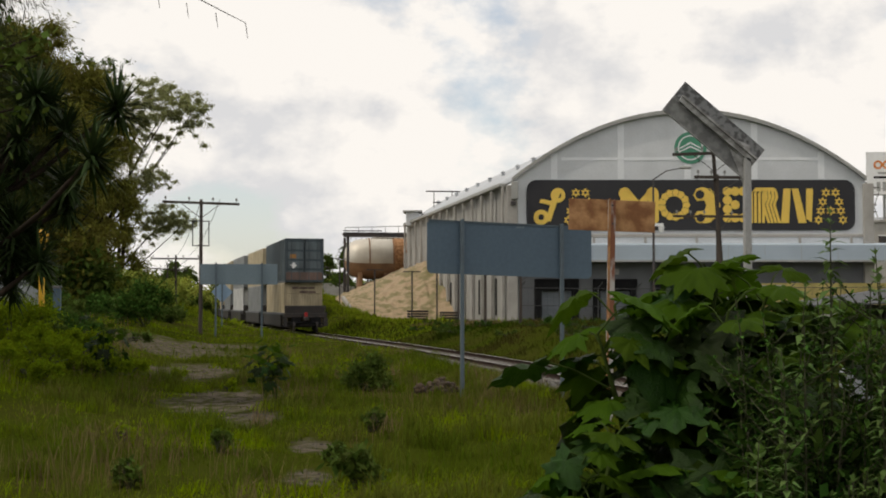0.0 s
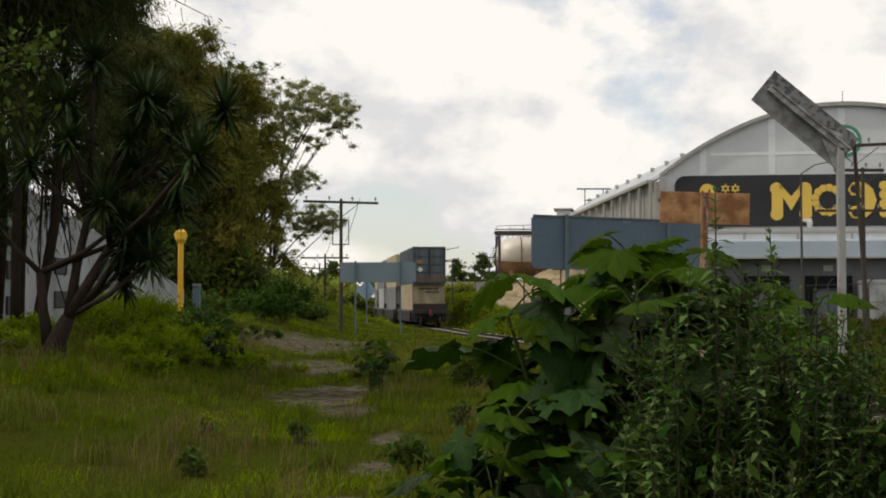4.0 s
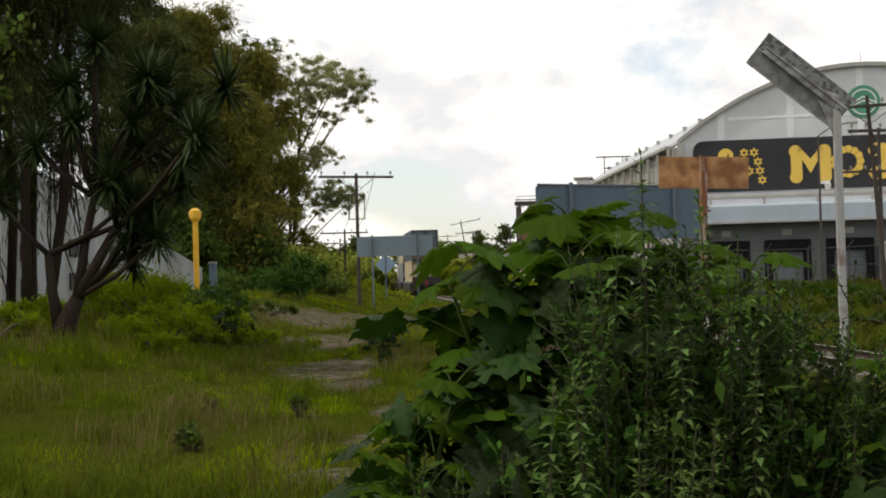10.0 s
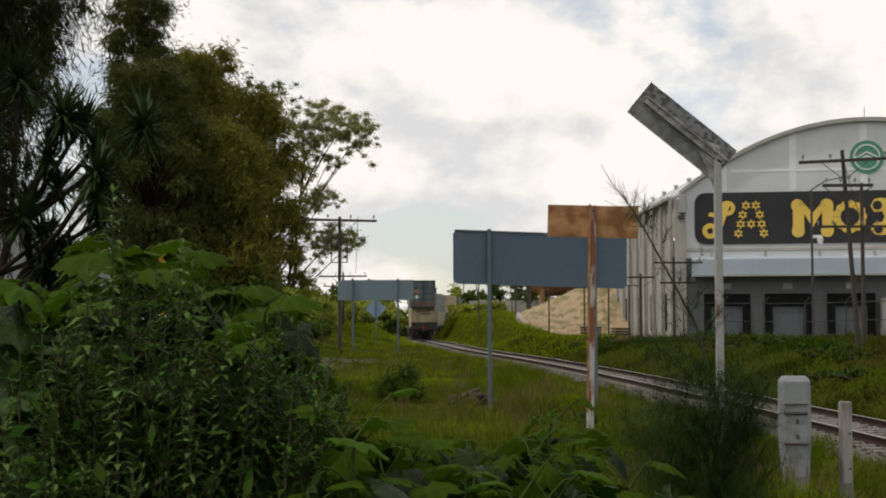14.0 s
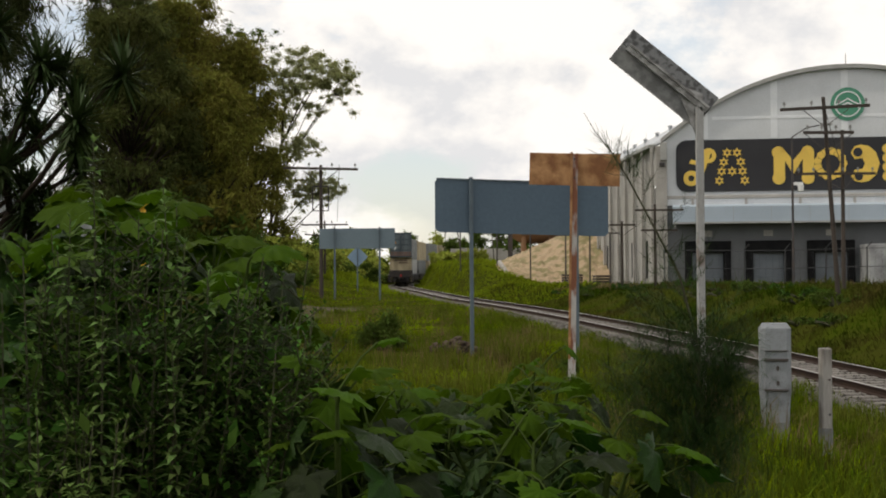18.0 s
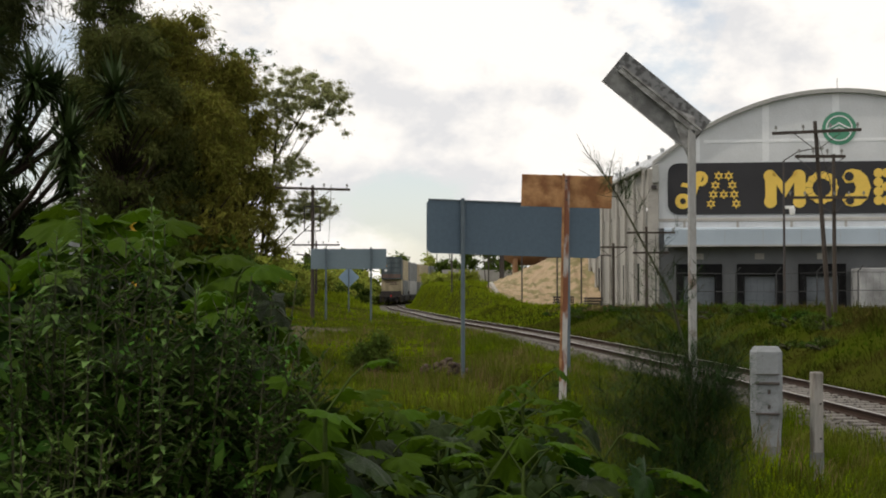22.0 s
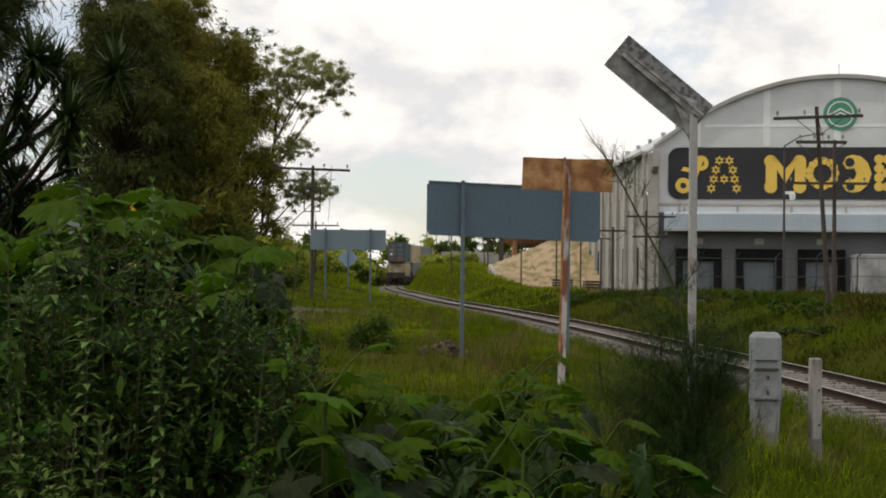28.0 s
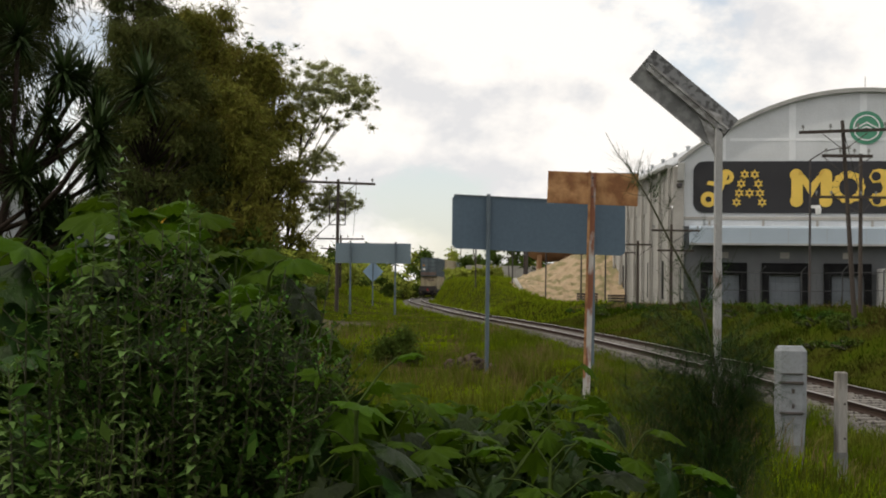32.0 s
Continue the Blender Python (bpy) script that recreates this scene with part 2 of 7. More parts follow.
M_XLOWER = material("grey_weathered_metal", (0.20, 0.205, 0.20), 0.8, other=(0.10, 0.10, 0.10), scale=9, fine=50, bump=0.3, spread=0.2, amount=0.8)
M_TRAILER = material("dirty_trailer_sheet", (0.40, 0.41, 0.42), 0.6, other=(0.16, 0.16, 0.165), scale=0.8, fine=10, bump=0.1, spread=0.3, amount=0.8)
M_WHITEPOST = material("chipped_white_concrete", (0.22, 0.235, 0.25), 0.85, other=(0.08, 0.08, 0.08), scale=6, fine=30, bump=0.12, spread=0.16, centre=0.62, amount=0.5)
M_FENCE = material("dull_fence_wire", (0.06, 0.062, 0.065), 0.7, 0.3)
M_DIAMOND = material("pale_blue_sign_back", (0.19, 0.28, 0.38), 0.5, 0.1, other=(0.15, 0.23, 0.32), scale=2, fine=20, bump=0.1)
M_PILASTER = material("fresh_white_paint", (0.74, 0.76, 0.78), 0.7, other=(0.66, 0.68, 0.70), scale=1, fine=20, bump=0.1)
M_PEBBLE = material("dusty_pebble", (0.085, 0.075, 0.058), 0.95, other=(0.05, 0.044, 0.034), scale=3, fine=30, bump=0.5, per="island", jitter=0.4, spec=0.1)
M_POLE = material("dark_timber_pole", (0.055, 0.042, 0.034), 0.9, other=(0.03, 0.024, 0.02), scale=3, fine=40, stretch=(1, 1, 0.1))
M_WIRE = material("dark_cable", (0.04, 0.04, 0.045), 0.7)
M_PORCELAIN = material("dull_insulator", (0.20, 0.20, 0.19), 0.4)
M_PIPE = material("yellow_painted_pipe", (0.70, 0.40, 0.02), 0.5, other=(0.55, 0.30, 0.02), scale=3, fine=30, bump=0.1)
M_BARK = material("rough_bark", (0.034, 0.025, 0.019), 0.95, other=(0.016, 0.012, 0.010), scale=4, fine=25, bump=0.9, stretch=(1, 1, 0.25), spec=0.08)
M_CASUARINA = material("casuarina_needles", (0.056, 0.070, 0.020), 0.7, other=(0.086, 0.088, 0.022), scale=0.25, fine=2, bump=0, per="island", jitter=0.4, translucent=0.35, spec=0.06)
# Casuarina foliage with golden sunlight put into the colour.
M_SUNTREE = material("sunlit_tree_leaves", (0.160, 0.148, 0.028), 0.7, other=(0.096, 0.11, 0.018), scale=0.3, fine=2, bump=0, per="island", jitter=0.4, translucent=0.3, spec=0.05)
M_EUCA = material("eucalyptus_leaves", (0.29, 0.30, 0.135), 0.6, other=(0.20, 0.215, 0.085), scale=0.5, fine=2, bump=0, per="island", jitter=0.4, translucent=0.55, spec=0.3)
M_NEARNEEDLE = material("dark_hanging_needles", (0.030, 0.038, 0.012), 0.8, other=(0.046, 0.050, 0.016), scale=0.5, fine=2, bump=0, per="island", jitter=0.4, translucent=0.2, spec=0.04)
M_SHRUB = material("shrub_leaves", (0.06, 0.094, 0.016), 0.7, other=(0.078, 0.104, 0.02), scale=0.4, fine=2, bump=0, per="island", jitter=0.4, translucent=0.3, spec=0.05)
# Lit copy of shrub_leaves: the sun is in the lighter yellow-green.
M_SUNSHRUB = material("sunlit_shrub_leaves", (0.30, 0.33, 0.06), 0.7, other=(0.17, 0.21, 0.035), scale=0.4, fine=2, bump=0, per="island", jitter=0.4, translucent=0.3, spec=0.05)
M_YUCCA = material("yucca_leaf", (0.020, 0.036, 0.009), 0.65, other=(0.038, 0.060, 0.018), scale=1, fine=5, bump=0, per="island", jitter=0.3, translucent=0.12, spec=0.15)
M_MALLOW = material("lobed_leaf", (0.017, 0.042, 0.003), 0.5, other=(0.009, 0.023, 0.003), scale=7, fine=45, bump=0.45, per="object", jitter=0.5, translucent=0.26, spec=0.2)
M_SAGE = material("downy_leaf", (0.048, 0.096, 0.016), 0.85, other=(0.019, 0.044, 0.006), scale=5, fine=60, bump=0.2, per="island", jitter=0.45, translucent=0.14, spec=0.04)
M_STEM = material("green_brown_stem", (0.040, 0.045, 0.014), 0.8, other=(0.028, 0.022, 0.012), scale=6, fine=40)
M_RED = material("red_blossom", (0.45, 0.02, 0.02), 0.6, translucent=0.3)
M_MOUND = material("tan_spoil_heap", (0.32, 0.235, 0.145), 0.95, other=(0.14, 0.13, 0.05), scale=0.9, fine=6, bump=1.0, spread=0.14, amount=0.8, centre=0.53)
M_RUBBLE = material("rubble_earth", (0.060, 0.040, 0.028), 0.95, other=(0.03, 0.021, 0.014), scale=3, fine=30, bump=0.7, per="object", jitter=0.35)
M_STEELDARK = material("dark_steel", (0.05, 0.05, 0.055), 0.7, 0.3, other=(0.09, 0.06, 0.045), scale=2, fine=25)
M_UNDER = material("greasy_black_steel", (0.022, 0.020, 0.019), 0.75, 0.1, other=(0.045, 0.032, 0.026), scale=3, fine=25)
M_TANK = material("pale_steel_tank", (0.62, 0.58, 0.5), 0.5, 0.3, other=(0.48, 0.43, 0.36), scale=0.7, fine=14)
M_TANKRUST = material("rust_stained_tank", (0.30, 0.17, 0.09), 0.8, 0.1, other=(0.16, 0.085, 0.05), scale=0.9, fine=14)
M_WHITE = material("white_paint", (0.78, 0.78, 0.78), 0.6, other=(0.68, 0.68, 0.67), scale=2, fine=20, bump=0.1)
M_DARKTILE = material("dark_square_opening", (0.02, 0.02, 0.022), 0.8)
M_OCHRE = material("ochre_wall", (0.40, 0.33, 0.11), 0.85, other=(0.22, 0.18, 0.065), scale=0.7, fine=16)
M_REDSIGN = material("orange_sign_paint", (0.70, 0.22, 0.04), 0.6)


DIRT = [(-6.0, 41.0, 2.2, 6.0), (-4.4, 46.0, 1.6, 3.0), (-3.7, 22.4, 0.95, 2.8), (-3.2, 19.2, 0.5, 1.6), (-2.5, 15.7, 0.3, 1.0), (-4.7, 31.0, 1.1, 3.6), (-2.6, 13.0, 0.28, 0.7), (-2.85, 10.4, 0.36, 0.7)]


def add_bare(m):
    """Bare trodden patches of earth and gravel in the ground."""
    n, l = m.node_tree.nodes, m.node_tree.links
    b = n["Principled BSDF"]
    grass = b.inputs["Base Color"].links[0].from_socket
    tc = n.new("ShaderNodeTexCoord")
    low = None
    for x, y, rx, ry in DIRT:
        mp = n.new("ShaderNodeMapping")
        mp.inputs["Scale"].default_value = (1 / rx, 1 / ry, 0)
        mp.inputs["Location"].default_value = (-x / rx, -y / ry, 0)
        ln = n.new("ShaderNodeVectorMath")
        ln.operation = "LENGTH"
        l.new(tc.outputs["Object"], mp.inputs["Vector"])
        l.new(mp.outputs["Vector"], ln.inputs[0])
        out = ln.outputs["Value"]
        if low is not None:
            mn = n.new("ShaderNodeMath")
            mn.operation = "MINIMUM"
            l.new(low, mn.inputs[0])
            l.new(out, mn.inputs[1])
            out = mn.outputs["Value"]
        low = out
    wob, grit = n.new("ShaderNodeTexNoise"), n.new("ShaderNodeTexNoise")
    wob.inputs["Scale"].default_value, wob.inputs["Detail"].default_value, wob.inputs["Roughness"].default_value = 1.1, 9, 0.72
    grit.inputs["Scale"].default_value, grit.inputs["Detail"].default_value = 5.0, 8
    l.new(tc.outputs["Object"], wob.inputs["Vector"])
    l.new(tc.outputs["Object"], grit.inputs["Vector"])
    add = n.new("ShaderNodeMath")
    add.operation = "MULTIPLY_ADD"
    add.inputs[1].default_value = 2.4
    l.new(low, add.inputs[2])
    l.new(wob.outputs["Fac"], add.inputs[0])
    edge = n.new("ShaderNodeMapRange")
    edge.inputs["From Min"].default_value, edge.inputs["From Max"].default_value = 1.85, 2.25
    edge.inputs["To Min"].default_value, edge.inputs["To Max"].default_value = 1.0, 0.0
    l.new(add.outputs["Value"], edge.inputs["Value"])
    earth = n.new("ShaderNodeValToRGB")
    earth.color_ramp.elements[0].position, earth.color_ramp.elements[0].color = 0.40, (0.045, 0.046, 0.018, 1)
    earth.color_ramp.elements[1].position, earth.color_ramp.elements[1].color = 0.60, (0.105, 0.088, 0.072, 1)
    l.new(grit.outputs["Fac"], earth.inputs["Fac"])
    mix = n.new("ShaderNodeMix")
    mix.data_type = "RGBA"
    l.new(edge.outputs["Result"], mix.inputs["Factor"])
    l.new(grass, mix.inputs["A"])
    l.new(earth.outputs["Color"], mix.inputs["B"])
    l.new(mix.outputs["Result"], b.inputs["Base Color"])


add_bare(M_GROUND)

# ==== building tools ====
def thing(name, label, category, at=(0, 0, 0), rz=0.0, group="", kind=""):
    e = new(name)
    e.empty_display_size = 0.2
    e.matrix_basis = pose(*at, 0, 0, rz)
    return tagged(e, label, category, group, kind)


def part(name, bm, mat, parent=None, label="", smooth=False):
    me = bpy.data.meshes.new(name)
    bm.to_mesh(me)
    bm.free()
    me.materials.append(mat)
    if smooth:
        for p in me.polygons:
            p.use_smooth = True
    ob = new(name, me)
    ob.parent = parent
    if label:
        ob["label"] = label
    return ob


def raw(name, verts, faces, mat, parent=None, smooth=False):
    """A mesh from arrays: verts n x 3 and faces of one length m x k."""
    verts, faces = np.asarray(verts, np.float32), np.asarray(faces, np.int32)
    me = bpy.data.meshes.new(name)
    me.vertices.add(len(verts))
    me.vertices.foreach_set("co", verts.ravel())
    k = faces.shape[1]
    me.loops.add(faces.size)
    me.loops.foreach_set("vertex_index", faces.ravel())
    me.polygons.add(len(faces))
    me.polygons.foreach_set("loop_start", np.arange(0, faces.size, k, dtype=np.int32))
    me.polygons.foreach_set("use_smooth", np.full(len(faces), smooth))
    me.update(calc_edges=True)
    me.materials.append(mat)
    ob = new(name, me)
    ob.parent = parent
    return ob


def box(bm, x0, x1, y0, y1, z0, z1, m=None, bevel=0.0):
    r = bmesh.ops.create_cube(bm, size=1, matrix=Matrix.Translation(((x0 + x1) / 2, (y0 + y1) / 2, (z0 + z1) / 2)) @ Matrix.Diagonal((x1 - x0, y1 - y0, z1 - z0, 1)))
    if bevel:
        edges = list({e for v in r["verts"] for e in v.link_edges})
        r2 = bmesh.ops.bevel(bm, geom=edges, offset=bevel, segments=1, affect="EDGES")
        vs = list({v for f in r2["faces"] for v in f.verts})
        if m is not None:
            bmesh.ops.transform(bm, matrix=m, verts=vs)
    elif m is not None:
        bmesh.ops.transform(bm, matrix=m, verts=r["verts"])
    return bm


def boxed(*a, **k):
    return box(bmesh.new(), *a, **k)


def rod(bm, p, q, r0, r1=None, n=8):
    p, q = Vector(p), Vector(q)
    d = q - p
    m = Matrix.Translation((p + q) / 2) @ d.to_track_quat("Z", "Y").to_matrix().to_4x4()
    bmesh.ops.create_cone(bm, cap_ends=True, segments=n, radius1=r0, radius2=r0 if r1 is None else r1, depth=d.length, matrix=m)
    return bm


def rodded(*a, **k):
    return rod(bmesh.new(), *a, **k)


def chain(bm, pts, radii, n=6):
    """A tapering tube through points."""
    rings = []
    for i, p in enumerate(pts):
        a, b = Vector(pts[max(i - 1, 0)]), Vector(pts[min(i + 1, len(pts) - 1)])
        q = (b - a).to_track_quat("Z", "Y")
        rings.append([bm.verts.new(Vector(p) + q @ Vector((radii[i] * math.cos(2 * math.pi * k / n), radii[i] * math.sin(2 * math.pi * k / n), 0))) for k in range(n)])
    for r, s in zip(rings, rings[1:]):
        for k in range(n):
            bm.faces.new((r[k], r[(k + 1) % n], s[(k + 1) % n], s[k]))
    bm.faces.new(rings[0][::-1])
    bm.faces.new(rings[-1])
    return bm


def slab(pts, thick, axis="y"):
    """A flat outline (u, v) made solid: u along x, v along z, depth along y from 0 to thick."""
    bm = bmesh.new()
    a = [bm.verts.new((u, 0, v)) for u, v in pts]
    b = [bm.verts.new((u, thick, v)) for u, v in pts]
    bm.faces.new(a)
    bm.faces.new(b[::-1])
    for i in range(len(a)):
        j = (i + 1) % len(a)
        bm.faces.new((a[j], a[i], b[i], b[j]))
    bmesh.ops.recalc_face_normals(bm, faces=bm.faces)
    return bm


def spline(table, y):
    """A smooth curve through rows of (y, value)."""
    ys = [r[0] for r in table]
    i = min(max(sum(1 for v in ys if v <= y) - 1, 0), len(ys) - 2)
    p = [table[min(max(k, 0), len(ys) - 1)] for k in (i - 1, i, i + 1, i + 2)]
    h = p[2][0] - p[1][0]
    s = (y - p[1][0]) / h
    m1 = (p[2][1] - p[0][1]) / max(p[2][0] - p[0][0], 1e-6) * h
    m2 = (p[3][1] - p[1][1]) / max(p[3][0] - p[1][0], 1e-6) * h
    if s < 0 or s > 1:
        return p[1][1] + s * m1 if s < 0 else p[2][1] + (s - 1) * m2
    return (2 * s**3 - 3 * s**2 + 1) * p[1][1] + (s**3 - 2 * s**2 + s) * m1 + (-2 * s**3 + 3 * s**2) * p[2][1] + (s**3 - s**2) * m2


def ease(a, b, v):
    s = min(max((v - a) / (b - a), 0.0), 1.0)
    return s * s * (3 - 2 * s)


# ==== the lie of the land ====
TRACK = [(-40, 9.2), (5, 8.8), (20, 8.2), (30, 7.65), (40, 6.95), (50, 5.95), (60, 4.65), (70, 3.05), (80, 1.25), (90, -0.35), (100, -1.4), (116, -2.9),
         (130, -4.35), (145, -5.75), (160, -6.9), (175, -7.8), (190, -8.3), (205, -8.3), (220, -7.8), (240, -6.3), (260, -4.0), (290, 1.5), (320, 9.0), (360, 22.0), (460, 60.0)]


def track_x(y):
    return spline(TRACK, y)


def track_z(y):
    return 0.35 * ease(35, 95, y)


def land(x, y):
    """Height of the ground."""
    yc = min(max(y, -40.0), 300.0)
    d = x - track_x(yc)
    bed = track_z(yc) - 0.32
    left = 0.55 + 0.0055 * min(max(yc, 0), 90) + 0.75 * ease(-4.5, -9.0, x) * ease(5, 20, y)
    right = 1.2 - 0.45 * ease(60, 95, yc) + 2.1 * ease(96, 126, yc) * (1 - 0.85 * ease(1.0, 7.0, x) * (1 - ease(128, 150, yc)))
    if d < 0:
        h = bed + (left - bed) * ease(3.1, 6.6, -d)
    else:
        h = bed + (right - bed) * ease(2.2, 6.5 - 2.2 * ease(95, 125, yc), d)
    h += 0.10 * noise.noise((x * 0.35, y * 0.35, 0.0)) * ease(2.2, 4.0, abs(d)) + 0.04 * noise.noise((x * 1.3, y * 1.3, 3.0)) * ease(2.0, 3.0, abs(d))
    return h

# ==== ground, road bed and rails ====
def line_steps(*spans):
    out = [spans[0][0]]
    for a, b, n in spans:
        out += [a + (b - a) * (i + 1) / n for i in range(n)]
    return out


def build_ground():
    xs = line_steps((-3000, -300, 6), (-300, -60, 8), (-60, -14, 18), (-14, 16, 76), (16, 60, 36), (60, 300, 8), (300, 3000, 6))
    ys = line_steps((-400, -40, 5), (-40, 0, 10), (0, 40, 90), (40, 110, 80), (110, 300, 70), (300, 700, 10), (700, 4000, 8))
    verts = []
    for y in ys:
        for x in xs:
            h = land(x, y) if abs(x) < 70 and y < 320 else 1.0
            if 60 <= abs(x) < 70 and y < 320:
                h += (1.0 - h) * (abs(x) - 60) / 10
            verts.append((x, y, h))
    w = len(xs)
    i, j = np.meshgrid(np.arange(w - 1), np.arange(len(ys) - 1))
    a = (j * w + i).ravel()
    g = raw("ground", verts, np.stack([a, a + 1, a + w + 1, a + w], 1), M_GROUND, smooth=True)
    tagged(g, "uneven grassy ground with worn bare earth beside the track", "ground", kind="structure")


build_ground()


def sweep(name, profile, y0, y1, step, mat, parent=None, dx=0.0):
    """A profile (across, height) drawn along the track."""
    n = int((y1 - y0) / step) + 1
    verts = []
    for i in range(n):
        y = y0 + i * step
        x, z = track_x(y), track_z(y)
        s = (track_x(y + 0.5) - track_x(y - 0.5))
        c = 1 / math.sqrt(1 + s * s)
        verts += [(x + (u + dx) * c, y - (u + dx) * s * c, z + v) for u, v in profile]
    k = len(profile)
    faces = [(i * k + j, i * k + (j + 1) % k, (i + 1) * k + (j + 1) % k, (i + 1) * k + j) for i in range(n - 1) for j in range(k)]
    return raw(name, verts, faces, mat, parent)


def build_track():
    bed = sweep("ballast", [(-2.1, -0.5), (-1.45, -0.18), (1.5, -0.18), (2.2, -0.5)], -20, 420, 1.5, M_GRAVEL)
    tagged(bed, "grey crushed stone ballast under the railway", "ballast", kind="structure")
    track = thing("railway_track", "single railway track with worn steel rails on concrete sleepers", "railway track", kind="structure")
    web = [(-0.075, -0.16), (0.075, -0.16), (0.075, -0.14), (0.02, -0.115), (0.012, -0.045), (0.036, -0.035), (0.036, -0.004), (-0.036, -0.004), (-0.036, -0.035), (-0.012, -0.045), (-0.02, -0.115), (-0.075, -0.14)]
    top = [(-0.03, -0.004), (0.03, -0.004), (0.026, 0.0), (-0.026, 0.0)]
    for s in (-0.7535, 0.7535):
        r = sweep("rail", web, -20, 420, 1.0, M_RAIL, track, s)
        sweep("rail_head", top, -20, 420, 1.0, M_RAILTOP, r, s)
    tie = None
    for i in range(210):
        y = 4 + 0.6 * i
        if tie is None:
            tie = part("sleeper", boxed(-1.25, 1.25, -0.12, 0.12, -0.32, -0.145, bevel=0.02), M_TIE, track)
            ob = tie
        else:
            ob = new("sleeper", tie.data)
            ob.parent = track
        ob.matrix_basis = pose(track_x(y), y, track_z(y), 0, 0, math.degrees(-math.atan(track_x(y + 0.5) - track_x(y - 0.5))))
    # loose stones along the bed
    rng = np.random.default_rng(4)
    n = 9000
    yy = 6 + 70 * rng.random(n) ** 1.4
    side = rng.uniform(-2.2, 2.4, n)
    shape = np.array([(1, 0, 0), (-1, 0, 0), (0, 1, 0), (0, -1, 0), (0, 0, 0.8), (0, 0, -0.8)])
    tri = np.array([(0, 2, 4), (2, 1, 4), (1, 3, 4), (3, 0, 4), (2, 0, 5), (1, 2, 5), (3, 1, 5), (0, 3, 5)])
    size = rng.uniform(0.018, 0.05, n)
    verts, faces = [], []
    for i in range(n):
        z = track_z(yy[i]) - 0.165 if abs(side[i]) < 1.5 else track_z(yy[i]) - 0.165 - (abs(side[i]) - 1.5) * 0.35
        a = rng.random() * 6.28
        rot = np.array([[math.cos(a), -math.sin(a), 0], [math.sin(a), math.cos(a), 0], [0, 0, 1]])
        verts.append(shape * size[i] * rng.uniform(0.6, 1.4, 3) @ rot.T + (track_x(yy[i]) + side[i], yy[i], z))
        faces.append(tri + 6 * i)
    st = raw("ballast_stones", np.concatenate(verts), np.concatenate(faces), M_GRAVEL)
    tagged(st, "loose grey and brown ballast stones along the rails", "stones", kind="stuff")


build_track()

# ==== the arched warehouse ====
FX, FY, FDX, FDY = 14.34, 94.13, 0.992, -0.127
FACE_RZ = math.degrees(math.atan2(FDY, FDX))


def arch(s):
    """Height of the arched roof edge over the front."""
    u = (s - 11.1) / 12.2
    return 15.25 - 4.75 * abs(u) ** 2.05


def disc(r, n=20, cx=0.0, cz=0.0, sx=1.0, sz=1.0):
    return [(cx + r * sx * math.cos(2 * math.pi * k / n), cz + r * sz * math.sin(2 * math.pi * k / n)) for k in range(n)]


def star(r, cx, cz):
    return [(cx + (r if k % 2 == 0 else r * 0.55) * math.sin(math.pi * k / 6), cz + (r if k % 2 == 0 else r * 0.55) * math.cos(math.pi * k / 6)) for k in range(12)]


def ring(r0, r1, cx, cz, n=24):
    bm = bmesh.new()
    vs = [[bm.verts.new((cx + r * math.cos(2 * math.pi * k / n), y, cz + r * math.sin(2 * math.pi * k / n))) for k in range(n)] for r, y in ((r0, 0), (r1, 0), (r1, 0.03), (r0, 0.03))]
    for k in range(n):
        j = (k + 1) % n
        for a in range(4):
            b = (a + 1) % 4
            bm.faces.new((vs[a][k], vs[a][j], vs[b][j], vs[b][k]))
    bmesh.ops.recalc_face_normals(bm, faces=bm.faces)
    return bm


def moved(bm, x=0.0, y=0.0, z=0.0):
    bmesh.ops.translate(bm, vec=(x, y, z), verts=bm.verts)
    return bm


def merge(*bms):
    """Several bmeshes as one."""
    out = bmesh.new()
    for b in bms:
        me = bpy.data.meshes.new("tmp")
        b.to_mesh(me)
        b.free()
        out.from_mesh(me)
        bpy.data.meshes.remove(me)
    return out


